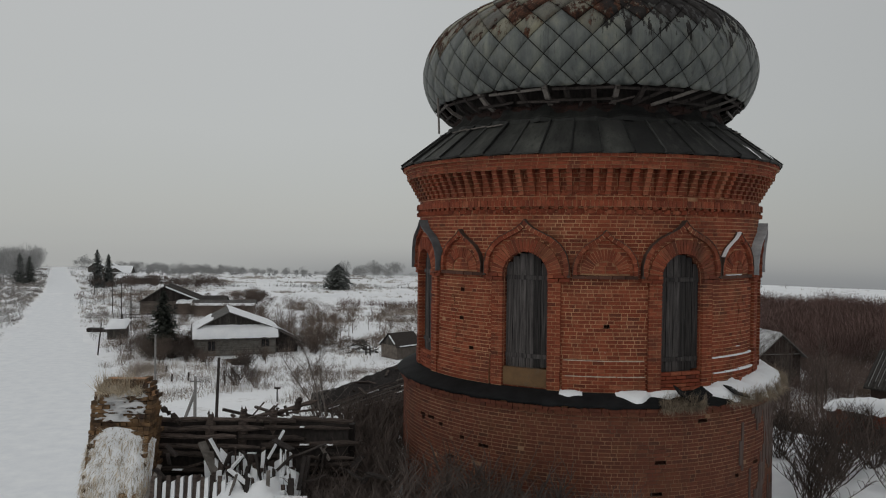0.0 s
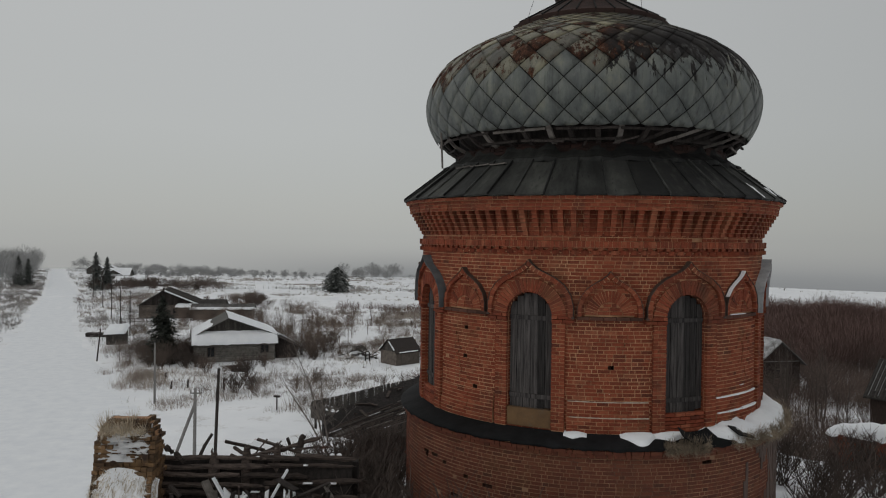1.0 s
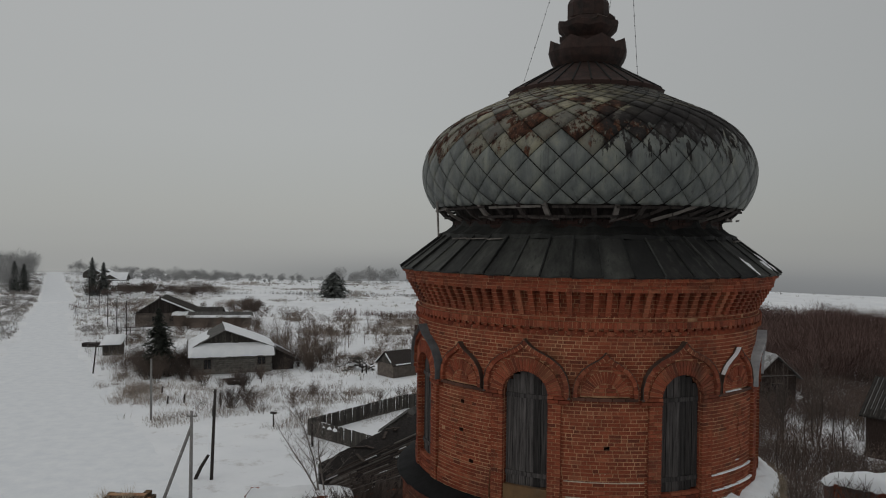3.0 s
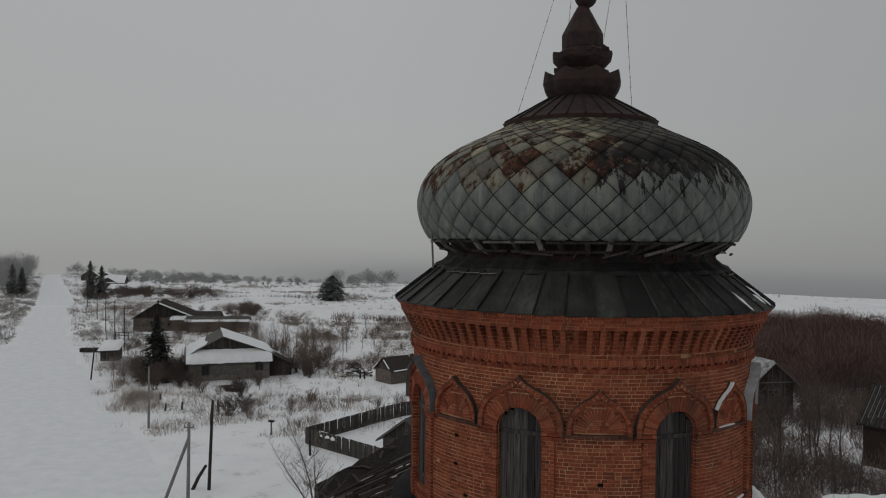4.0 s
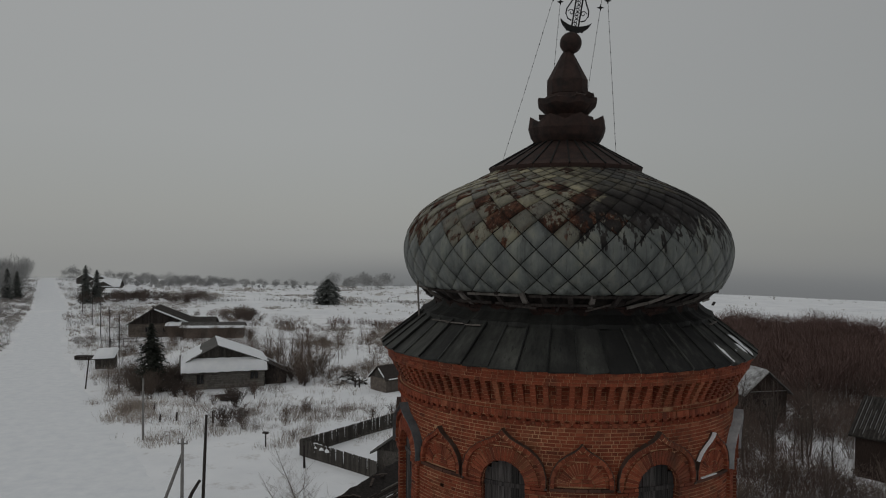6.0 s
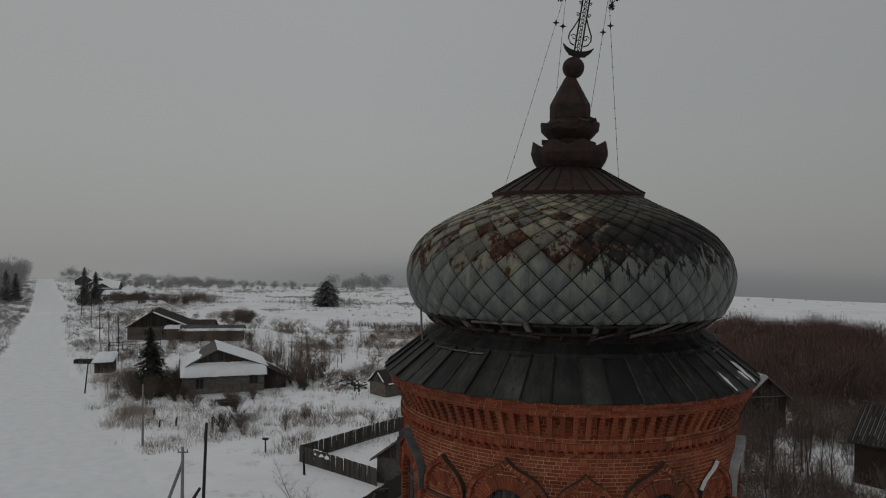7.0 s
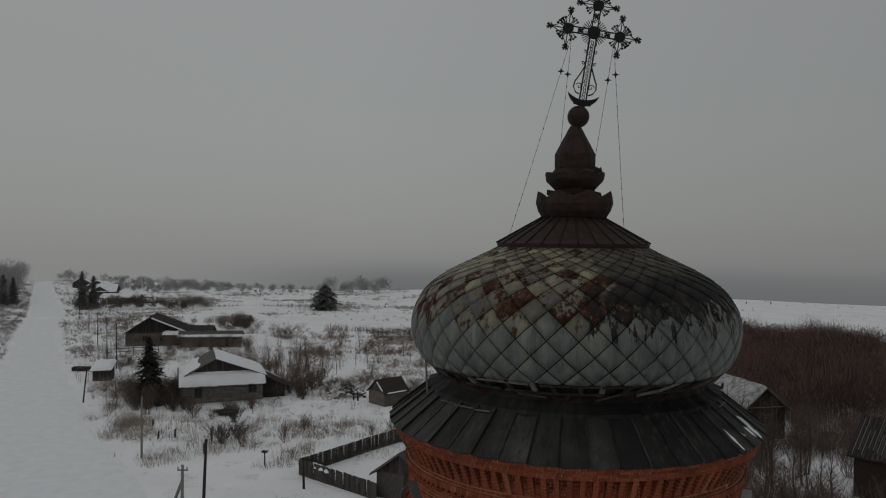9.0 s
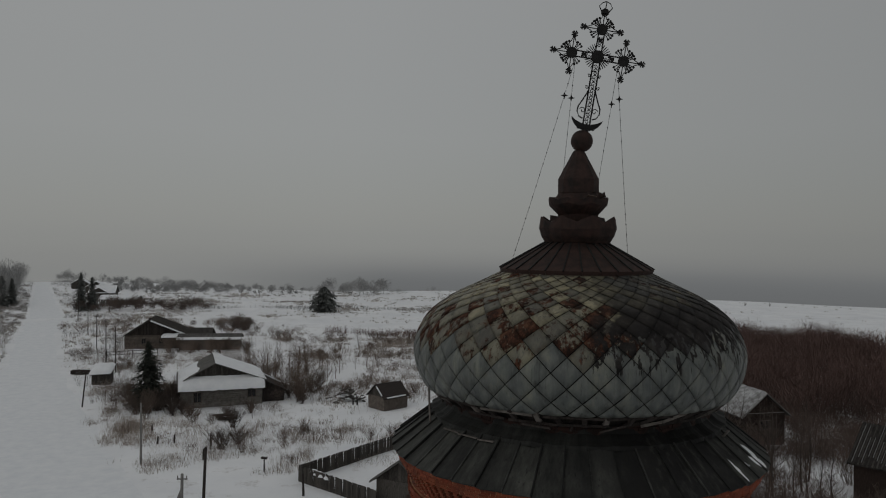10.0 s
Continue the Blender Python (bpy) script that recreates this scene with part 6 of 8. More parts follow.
def on_roof(u, v, lift=0.0):
    """A point of the wing's roof: u along the ridge, v down the slope."""
    return A.lerp(B, u).lerp(D.lerp(C, u), v) + Vector((0, 0, lift))


g = Geo()
NU, NV = 36, 8
for i in range(NU + 1):
    for j in range(NV + 1):
        ragged_top = 0.10 * noise.noise(Vector((i * 0.5, 3, 1))) if j == 0 else 0.0
        g.v.append(tuple(on_roof(i / NU, j / NV, ragged_top + 0.03 * noise.noise(Vector((i * 0.7, j * 0.9, 5))))))
for i in range(NU):
    for j in range(NV):
        g.f.append((i * (NV + 1) + j, i * (NV + 1) + j + 1, (i + 1) * (NV + 1) + j + 1, (i + 1) * (NV + 1) + j))
o = len(g.v)
g.v += [(x, y, z - 0.25) for x, y, z in g.v]
g.f += [tuple(o + q for q in reversed(f)) for f in g.f]
rim_ = [j for j in range(NV + 1)] + [i * (NV + 1) + NV for i in range(1, NU + 1)] + [NU * (NV + 1) + j for j in range(NV - 1, -1, -1)] + [i * (NV + 1) for i in range(NU - 1, 0, -1)]
g.f += [(p, q, q + o, p + o) for p, q in zip(rim_, rim_[1:] + rim_[:1])]
part("roof_boarding", g, DARK_WOOD, wing, "blackened ragged roof boarding")
for k in range(20):
    v = 0.38 + 0.62 * k / 19
    u = rng.uniform(0.02, 0.10)
    while u < 0.95:
        e = min(0.98, u + rng.uniform(0.12, 0.5))
        g = Geo()
        g.beam(on_roof(u, v, 0.06), on_roof(e, v + rng.uniform(-0.01, 0.01), 0.06), 0.035, 0.03)
        part("lath", g, GREY_WOOD if rng.random() < 0.25 else CHARRED, wing, "bare weathered roof lath")
        u = e + rng.uniform(0.01, 0.08)
g = Geo()
for k in range(12):
    v, u = 0.42 + 0.58 * rng.random(), rng.random() * 0.9
    g.beam(on_roof(u, v, 0.07), on_roof(u + rng.uniform(0.02, 0.10), v, 0.07), 0.025, 0.02)
part("lath_snow", g, SNOW, wing, "thin snow caught between the laths", "stuff")
for k in range(26):
    u, v = rng.random(), rng.random() * 0.9
    g = Geo()
    p = on_roof(u, v, 0.06)
    g.beam(p, p + Vector((rng.uniform(-0.5, 0.6), rng.uniform(-0.6, 0.6), rng.uniform(-0.25, 0.15))), rng.uniform(0.05, 0.12), 0.03)
    part("board", g, CHARRED, wing, "loose broken board")
g = Geo()
for p, q in ((A, D), (D, C), (A, B)):
    low = Vector((0.12, 0.12, 0))
    g.hexa([Vector((p.x, p.y, -0.2)), Vector((q.x, q.y, -0.2)), Vector((q.x, q.y, q.z - 0.2)), Vector((p.x, p.y, p.z - 0.2)),
            Vector((p.x, p.y, -0.2)) + low, Vector((q.x, q.y, -0.2)) + low, Vector((q.x, q.y, q.z - 0.2)) + low, Vector((p.x, p.y, p.z - 0.2)) + low])
part("wall", g, DARK_WOOD, wing, "dark timber wall", "stuff")

# ---- plants ----


def bush_geo(seed, h, stems, spread, twigs=5, thick=0.018):
    """A bare shrub: leaning stems that fork into fine twigs."""
    r = random.Random(seed)
    g = Geo()
    for _ in range(stems):
        a = r.uniform(0, 2 * math.pi)
        lean = r.uniform(0.05, 1.0) * spread
        base = Vector((r.uniform(-0.12, 0.12) * h, r.uniform(-0.12, 0.12) * h, -0.15))
        end = base + Vector((lean * math.cos(a), lean * math.sin(a), h * r.uniform(0.6, 1.0)))
        mid = base.lerp(end, 0.5) + Vector((r.uniform(-0.1, 0.1), r.uniform(-0.1, 0.1), 0.05)) * h
        g.tube([base, mid, end], [thick, thick * 0.7, thick * 0.25], 3, False)
        for _ in range(twigs):
            t = r.uniform(0.25, 0.9)
            p = base.lerp(mid, t * 2) if t < 0.5 else mid.lerp(end, t * 2 - 1)
            b = r.uniform(0, 2 * math.pi)
            q = p + Vector((math.cos(b) * 0.22, math.sin(b) * 0.22, r.uniform(0.12, 0.42))) * h * r.uniform(0.5, 1.0)
            g.tube([p, p.lerp(q, 0.5) + Vector((r.uniform(-0.03, 0.03), 0, 0.03)) * h, q], [thick * 0.5, thick * 0.4, thick * 0.18], 3, False)
    return g


def tree_geo(seed, h, limbs=14, thick=0.09, lean=(0, 0), wide=0.4):
    """A bare tree: tapered trunk, limbs and twigs."""
    r = random.Random(seed)
    trunk, crown = Geo(), Geo()
    pts = [Vector((lean[0] * t * h + 0.03 * h * math.sin(t * 5 + seed), lean[1] * t * h + 0.02 * h * math.sin(t * 4), h * t - 0.2)) for t in (0, 0.2, 0.4, 0.6, 0.8, 1.0)]
    trunk.tube(pts, [thick, thick * 0.85, thick * 0.65, thick * 0.45, thick * 0.25, thick * 0.08], 7)
    for i in range(limbs):
        t = 0.25 + 0.7 * i / limbs
        k = min(4, int(t * 5))
        p = pts[k].lerp(pts[k + 1], t * 5 - k)
        a = i * 2.4 + r.uniform(-0.4, 0.4)
        ln = h * wide * (1.15 - t) * r.uniform(0.7, 1.1)
        q = p + Vector((math.cos(a) * ln * 0.7, math.sin(a) * ln * 0.7, ln * r.uniform(0.6, 1.0)))
        m_ = p.lerp(q, 0.5) + Vector((0, 0, -0.06 * ln))
        w = thick * 0.4 * (1.1 - t)
        crown.tube([p, m_, q], [w, w * 0.6, w * 0.15], 4, False)
        for _ in range(9):
            f = r.uniform(0.2, 1.0)
            s_ = p.lerp(m_, f * 2) if f < 0.5 else m_.lerp(q, f * 2 - 1)
            b = r.uniform(0, 6.28)
            e_ = s_ + Vector((math.cos(b), math.sin(b), r.uniform(0.3, 1.4))) * ln * r.uniform(0.15, 0.35)
            crown.tube([s_, s_.lerp(e_, 0.55) + Vector((0, 0, 0.02)), e_], [w * 0.3, w * 0.22, w * 0.08], 3, False)
            for _ in range(2):
                d = s_.lerp(e_, r.uniform(0.3, 0.8))
                crown.tube([d, d + Vector((r.uniform(-1, 1), r.uniform(-1, 1), r.uniform(0.2, 1))) * ln * 0.13], [w * 0.15, w * 0.05], 3, False)
    return trunk, crown


def spruce_geo(seed, h, wide, rounded=False):
    """A spruce: trunk and drooping boughs built of many needle sprays."""
    r = random.Random(seed)
    trunk, crown = Geo(), Geo()
    trunk.tube([(0, 0, -0.2), (0, 0, h * 0.5), (0, 0, h)], [h * 0.022, h * 0.014, 0.01], 7)
    n = int(h * 26)
    for i in range(n):
        t = i / n
        z = h * (0.06 + 0.93 * t)
        ln = wide * (math.sqrt(max(0.0, math.sin(math.pi * (0.22 + 0.78 * t)))) if rounded else (1 - t) ** 0.6) * r.uniform(0.38, 1.1) + 0.08
        a = i * 2.399
        d = Vector((math.cos(a), math.sin(a), 0))
        for k in range(7):
            f = (k + 0.5) / 7
            p = Vector((0, 0, z)) + d * ln * f - Vector((0, 0, ln * 0.35 * f * f))
            for _ in range(4):
                e_ = p + Vector((r.uniform(-1, 1), r.uniform(-1, 1), r.uniform(-0.7, 0.35))) * (0.20 * ln + 0.14) + d * 0.12 * ln
                side = Vector((-d.y, d.x, r.uniform(-0.5, 0.5))) * (0.095 * ln + 0.06)
                crown.add([p - side, p + side, e_], [(0, 1, 2)])
    return trunk, crown


def plant(name, label, category, meshes, x, y, z=None, turn=0.0, size=1.0, group="", parts=("trunk", "crown")):
    ob = thing(name, label, category, (x, y, ground_z(x, y) if z is None else z), turn, group)
    ob.scale = (size, size, size)
    for me, nm in zip(meshes, parts):
        part(nm, me, None, ob)
    return ob


bush_meshes = [bush_geo(100 + k, 1.7, 26, 1.5, 9, 0.013).mesh("twigs", FIELD_TWIG) for k in range(5)]
thin_meshes = [bush_geo(120 + k, 1.9, 22, 1.1, 11, 0.009).mesh("twigs", FIELD_TWIG) for k in range(4)]
tall_meshes = [bush_geo(140 + k, 3.6, 30, 2.2, 13, 0.020).mesh("twigs", FIELD_TWIG) for k in range(4)]
dark_meshes = [bush_geo(160 + k, 2.2, 32, 1.7, 12, 0.022).mesh("twigs", TWIG) for k in range(4)]
tree_meshes = []
for k in range(4):
    a, b = tree_geo(170 + k, 6.0, 18, 0.09, (0.04 * (k - 1.5), 0.02), 0.42)
    tree_meshes.append((a.mesh("trunk", TWIG, True), b.mesh("crown", TWIG)))


sapling_meshes = [(p.copy(), q.copy()) for p, q in tree_meshes]
for pair in sapling_meshes:
    for me in pair:
        me.materials[0] = FIELD_TWIG


def bush(x, y, size=1.0, kind=0, z=None, label="leafless dark shrub standing in the snow", group="shrubs in the snowy field"):
    me = (bush_meshes, tall_meshes, thin_meshes, dark_meshes)[kind][rng.randrange(4)]
    ob = new("bush", me)
    ob.matrix_basis = pose(x, y, ground_z(x, y) if z is None else z, 0, 0, rng.uniform(0, 360)) @ Matrix.Scale(size, 4)
    return tagged(ob, label, "bush", group)


# shrubs on the church itself
for x, y, s in ((5.2, -1.0, 0.9), (6.3, 0.6, 1.0), (7.2, 1.8, 1.05), (8.4, 2.2, 1.0), (9.9, 1.6, 0.9), (8.9, 3.8, 0.9), (6.4, 3.6, 0.9), (7.9, 0.0, 0.8)):
    bush(x, y, s * 0.8, 3, 9.4, "leafless shrub growing on the church vaults", "shrubs on the church")
for x, y, s in ((-1.6, -5.4, 0.98), (-0.7, -5.2, 0.85), (-2.4, -5.1, 1.0), (-1.1, -5.6, 0.8), (-2.0, -5.6, 0.9), (-3.0, -4.9, 1.05), (-2.7, -5.5, 0.9), (-3.5, -4.4, 1.05), (-4.9, 0.6, 0.85), (-5.3, 1.8, 0.9), (-6.1, 2.6, 0.7), (-5.2, 3.4, 0.8), (-4.9, -1.6, 0.75), (-5.6, -0.6, 1.0), (-6.2, 0.4, 0.95), (-4.7, 2.2, 1.0), (-5.9, -1.4, 0.85), (-6.9, 1.4, 0.65), (-5.0, 0.0, 1.0), (-5.4, -2.6, 0.8), (-4.9, -3.2, 0.75), (-5.8, -3.3, 0.7), (-4.7, -2.2, 0.9), (-5.2, -3.9, 0.7), (-6.2, -2.4, 0.75), (-4.6, -0.9, 0.9), (-5.9, 0.9, 0.9)):
    bush(x, y, s * 0.85, 3, 9.7, "leafless shrub growing on the church vaults", "shrubs on the church")
# birch saplings rooted in the north wall
birch = thing("birch", "slender leafless birch growing from the broken church wall", "tree", (-7.05, 5.6, 9.55))
for k, (h_, lean_, n_) in enumerate(((3.9, (-0.28, 0.05), 32), (2.9, (-0.52, 0.0), 24), (3.0, (-0.05, 0.1), 22))):
    t_, c_ = tree_geo(301 + k, h_, n_, 0.035, lean_, 0.42)
    part("trunk", t_, BARK, birch, smooth=True)
    part("crown", c_, BARK, birch)
# bare trees between the church and the eastern house
for k in range(34):
    x, y = rng.uniform(15, 31), rng.uniform(24, 52)
    plant("bare_tree", "leafless young tree in the overgrown yard", "tree", tree_meshes[k % 4], x, y, None, rng.uniform(0, 360), rng.uniform(0.7, 1.0), "yard trees")
for k in range(30):
    bush(rng.uniform(14, 36), rng.uniform(26, 54), rng.uniform(0.6, 1.0), 1, None, "tall leafless shrub in the overgrown yard", "yard shrubs")

def wood(name, label, places, h0, h1, seed, mat=HAZE_GREY, twigs=190, w=0.035, wide=0.32):
    """Leafless trees whose fine twigs fill rounded crowns, as one uncountable mass."""
    r = random.Random(seed)
    g = Geo()
    for x, y in places:
        z, h = ground_z(x, y), r.uniform(h0, h1)
        rad = h * wide * r.uniform(0.8, 1.2)
        g.add([(x - 0.012 * h, y, z - 0.2), (x + 0.012 * h, y, z - 0.2), (x + r.uniform(-0.04, 0.04) * h, y, z + h * 0.9)], [(0, 1, 2)])
        for _ in range(twigs):
            a, u, q = r.uniform(0, 6.283), r.uniform(-1, 1), r.random() ** 0.5
            k = math.sqrt(1 - u * u) * q
            p = Vector((x + rad * k * math.cos(a), y + rad * k * math.sin(a), z + h * (0.56 + 0.42 * u * q)))
            d = Vector((0.5 * math.cos(a) * k + r.uniform(-0.5, 0.5), 0.5 * math.sin(a) * k + r.uniform(-0.5, 0.5), r.uniform(-0.1, 1.0))) * h * 0.16
            e = p + d
            g.add([(p.x - w, p.y, p.z), (p.x + w, p.y, p.z), tuple(e)], [(0, 1, 2)])
    return tagged(part(name, g, mat), label, "woods", kind="stuff")


def scatter(count, seed, boxed, ok):
    """Places drawn at random over a stretch of the plan."""
    r, out, tries = random.Random(seed), [], 0
    while len(out) < count and tries < count * 60:
        tries += 1
        x, y = r.uniform(boxed[0], boxed[1]), r.uniform(boxed[2], boxed[3])
        if ok(x, y):
            out.append((x, y))
    return out


# ---- thicket east of the village ----
wood("yard_shrubs", "dark leafless shrubs close behind the church", scatter(150, 75, (13, 46, 22, 66), lambda x, y: 17 < math.degrees(math.atan2(x, y)) < 44 and not (x > 29.5 and 36 < y < 56) and not (29 < x < 37 and 59 < y < 70)), 1.4, 3.6, 75, YARD_TWIG, 360, 0.015, 0.58)


def thicket(name, label, inside, count, h0, h1, mat, seed, boxed, twigs=3, w=0.03, lean=0.16):
    """A dense stand of bare stems, as one uncountable mass."""
    r = random.Random(seed)
    g = Geo()
    made = 0
    while made < count:
        x, y = r.uniform(boxed[0], boxed[1]), r.uniform(boxed[2], boxed[3])
        if not inside(x, y):
            continue
        made += 1
        z = ground_z(x, y)
        h = r.uniform(h0, h1) * (0.75 + 0.4 * noise.noise(Vector((x * 0.06, y * 0.06, 9))))
        lx, ly = r.uniform(-lean, lean) * h, r.uniform(-lean, lean) * h
        a = r.uniform(0, 3.14)
        sx, sy = w * math.cos(a), w * math.sin(a)
        g.add([(x - sx, y - sy, z - 0.1), (x + sx, y + sy, z - 0.1), (x + lx, y + ly, z + h)], [(0, 1, 2)])
        for _ in range(twigs):
            t = r.uniform(0.25, 0.85)
            px, py, pz = x + lx * t, y + ly * t, z + h * t
            b = r.uniform(0, 6.28)
            ln = h * r.uniform(0.15, 0.35)
            ex, ey, ez = px + ln * 0.75 * math.cos(b), py + ln * 0.75 * math.sin(b), pz + ln * 0.7
            q = w * 0.5
            g.add([(px - q, py, pz), (px + q, py, pz - q), (ex, ey, ez)], [(0, 1, 2)])
    return tagged(part(name, g, mat), label, "thicket", kind="stuff")


def in_thicket(x, y):
    # a band from the yard out to the open field
    d = math.hypot(x, y)
    az = math.degrees(math.atan2(x, y))
    return 20 < az < 40 and 84 + 4 * math.sin(az) < d < 152 + 5 * math.sin(az * 0.9) - max(0, az - 33) * 8 - max(0, 23 - az) * 9


thicket("willow_thicket", "dense dark red-brown leafless willow thicket", in_thicket, 8000, 3.4, 5.6, RED_TWIG, 71, (30, 130, 70, 190), 4, 0.03)
wood("willow_thicket", "dense dark red-brown crowns of the willow thicket", scatter(820, 73, (30, 130, 70, 170), in_thicket), 3.4, 6.0, 73, RED_TWIG, 270, 0.030, 0.55)


def in_scrub(x, y):
    # scrub among the yards, with snowy clearings round the houses
    az = math.degrees(math.atan2(x, y))
    if not 19 < az < 40 or 28 < x < 36.5 and 60 < y < 70 or x > 31 and 37 < y < 55:
        return False
    return noise.noise(Vector((x * 0.11, y * 0.07, 4))) + (y - 52) * 0.022 > -0.22


thicket("willow_thicket", "leafless scrub round the eastern house", in_scrub, 10000, 0.6, 2.8, RED_TWIG, 72, (12, 62, 28, 90), 5, 0.018, 0.45)
wood("yard_shrubs", "leafless shrubs in the snowy yards", scatter(170, 74, (14, 62, 30, 92), in_scrub), 1.8, 4.4, 74, YARD_TWIG, 320, 0.018, 0.55)

# dead grass of the fields


def tufts(name, label, count, seed, boxed, ok, h0, h1, mat, blades=7, w=0.012):
    r = random.Random(seed)
    g = Geo()
    made, tries = 0, 0
    while made < count and tries < count * 12:
        tries += 1
        x, y = r.uniform(boxed[0], boxed[1]), r.uniform(boxed[2], boxed[3])
        if not ok(x, y, r):
            continue
        made += 1
        z = ground_z(x, y)
        for _ in range(blades):
            px, py = x + r.gauss(0, 0.28), y + r.gauss(0, 0.28)
            h = r.uniform(h0, h1)
            a = r.uniform(0, 6.28)
            g.add([(px - w, py, z - 0.05), (px + w, py, z - 0.05), (px + 0.45 * h * math.cos(a), py + 0.45 * h * math.sin(a), z + h)], [(0, 1, 2)])
    return tagged(part(name, g, mat), label, "grass", kind="stuff")


def in_field(x, y, r, cut=0.02):
    d = math.hypot(x, y)
    if road_near(x, y) < road_half(y) + 0.6 or d > rim(math.degrees(math.atan2(x, y))) + 4:
        return False
    if y < 62 and -36 < x < -2 and (y < 52 or noise.noise(Vector((x * 0.15, y * 0.15, 1))) < 0.1):
        return False
    if -15 < x < -3 and 40 < y < 62:
        return False
    if abs(x + 29) < 7 and 76 < y < 90 or abs(x + 49) < 14 and 120 < y < 142:
        return False
    lane = min(1.0, abs(x - (-21 + 0.03 * (y - 90)) - 4 * math.sin(y * 0.02)) / 5) if 95 < y < 190 else 1.0
    q = 0.16 - cut + 0.95 * noise.noise(Vector((x * 0.045, y * 0.045, 6))) + 0.9 * noise.noise(Vector((x * 0.16, y * 0.16, 7))) + 0.7 * noise.noise(Vector((x * 0.5, y * 0.5, 8)))
    return r.random() < lane * max(0.0, min(1.0, q)) ** 1.5 * (0.04 if x > 40 and y > 150 else 1)


tufts("dead_grass", "dead brown grass standing through the snow", 9500, 81, (-66, 12, 48, 145), lambda x, y, r: in_field(x, y, r, -0.12), 0.2, 0.75, FIELD_GRASS, 5, 0.016)
thicket("dead_weeds", "thin dead weed stalks standing through the snow", lambda x, y: in_field(x, y, rng, -0.24), 7500, 0.4, 1.3, FIELD_TWIG, 84, (-66, 12, 46, 150), 4, 0.014)
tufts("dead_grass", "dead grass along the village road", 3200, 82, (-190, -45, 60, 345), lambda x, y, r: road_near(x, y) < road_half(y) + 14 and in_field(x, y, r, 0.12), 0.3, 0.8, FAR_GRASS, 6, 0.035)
thicket("roadside_weeds", "haze-grey scrub and weeds along the village road", lambda x, y: road_half(y) + 0.5 < road_near(x, y) < road_half(y) + 16 and noise.noise(Vector((x * 0.09, y * 0.09, 3))) > 0.10, 6000, 0.6, 1.8, HAZE_GREY, 85, (-190, -45, 60, 345), 5, 0.03)
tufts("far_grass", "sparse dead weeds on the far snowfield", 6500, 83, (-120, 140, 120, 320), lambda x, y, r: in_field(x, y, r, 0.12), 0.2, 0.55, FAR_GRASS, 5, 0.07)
# shrubs scattered over the field
for k in range(130):
    for _ in range(20):
        x, y = rng.uniform(-62, 6), rng.uniform(60, 150)
        if in_field(x, y, rng, 0.1) and road_near(x, y) > road_half(y) + 5:
            break
    else:
        continue
    bush(x, y, rng.uniform(0.6, 1.25) * (1 if k % 3 else 0.8), 0)
for x, y, s, q in ((-25.6, 69, 1.15, 3), (-28.6, 70.5, 0.8, 0), (-24.5, 60, 1.15, 3), (-23.4, 62, 0.9, 3), (-22.2, 58.8, 0.8, 0), (-27.3, 73.5, 1.1, 0), (-31, 71.5, 1.1, 0), (-20, 84, 1.0, 1), (-22, 88, 0.95, 1), (-19, 90, 0.9, 1), (-23, 92, 1.0, 1),
                   (-38, 76, 0.9, 1), (-41, 80, 1.0, 1), (-43, 83, 0.9, 1), (-37, 73, 0.7, 1), (-36, 82, 0.9, 1), (-18.3, 60.5, 0.6, 0), (-16.5, 55.5, 0.6, 0), (-34, 100, 1.0, 1), (-28, 98, 0.8, 1), (-44, 96, 0.8, 1), (-40, 104, 0.9, 1)):
    bush(x, y, s, q)
for k in range(13):
    bush(-36.5 + rng.uniform(-3.5, 4), 77 + rng.uniform(-5, 8), rng.uniform(0.8, 1.35), 3 if k % 3 else 1)
for k in range(9):
    bush(-29 + rng.uniform(-6, 7), 76 + rng.uniform(-3, 1.5), rng.uniform(0.45, 0.9), 3 if k % 2 else 0)
for k in range(8):
    bush(-24 + rng.uniform(-8, 8), 95 + rng.uniform(-6, 10), rng.uniform(0.5, 0.9), 1)
for x, y, q in ((27.5, 50, 1.2), (29.5, 54, 1.2), (26, 46, 1.3), (24.5, 52, 1.1), (31, 50, 1.1), (22.5, 44, 1.2), (26.5, 57, 1.2), (28.2, 59, 1.15), (29.5, 57.5, 1.1), (25.4, 59.5, 1.2), (31.2, 58, 1.0), (27.4, 61, 1.1)):
    plant("bare_tree", "leafless young tree before the eastern house", "tree", tree_meshes[int(x) % 4], x, y, None, x * 31, q, "yard trees")
for k in range(36):
    x, y = -28 + rng.uniform(-6, 7), 101 + rng.uniform(-9, 12)
    plant("sapling", "leafless young tree in the snowy field", "tree", sapling_meshes[k % 4], x, y, None, rng.uniform(0, 360), rng.uniform(0.45, 0.85), "field saplings")
for k in range(14):
    bush(-43.5 + rng.uniform(-9, 7), 127 + rng.uniform(-4, 1.5), rng.uniform(0.5, 0.9), 1, None, "leafless shrub before the byre", "shrubs round the byre")
for k in range(12):
    bush(-22.5 + rng.uniform(-2.5, 3), 85 + rng.uniform(-4, 5), rng.uniform(0.55, 0.9), 3 if k % 2 else 1, None, "dark leafless shrub beside the lean-to", "shrubs round the house")
for x, y, q in ((-20.9, 107, 0.85), (-19.9, 116, 0.75), (-13.7, 110, 0.7), (-15.5, 108, 0.5), (-8.0, 118, 0.8), (-6.5, 112, 0.6), (-17, 130, 0.7), (-24.4, 73, 0.5), (-12, 96, 0.55), (-19, 95, 0.5)):
    plant("sapling", "leafless young tree in the snowy field", "tree", sapling_meshes[int(-x) % 4], x, y, None, x * 40, q, "field saplings")
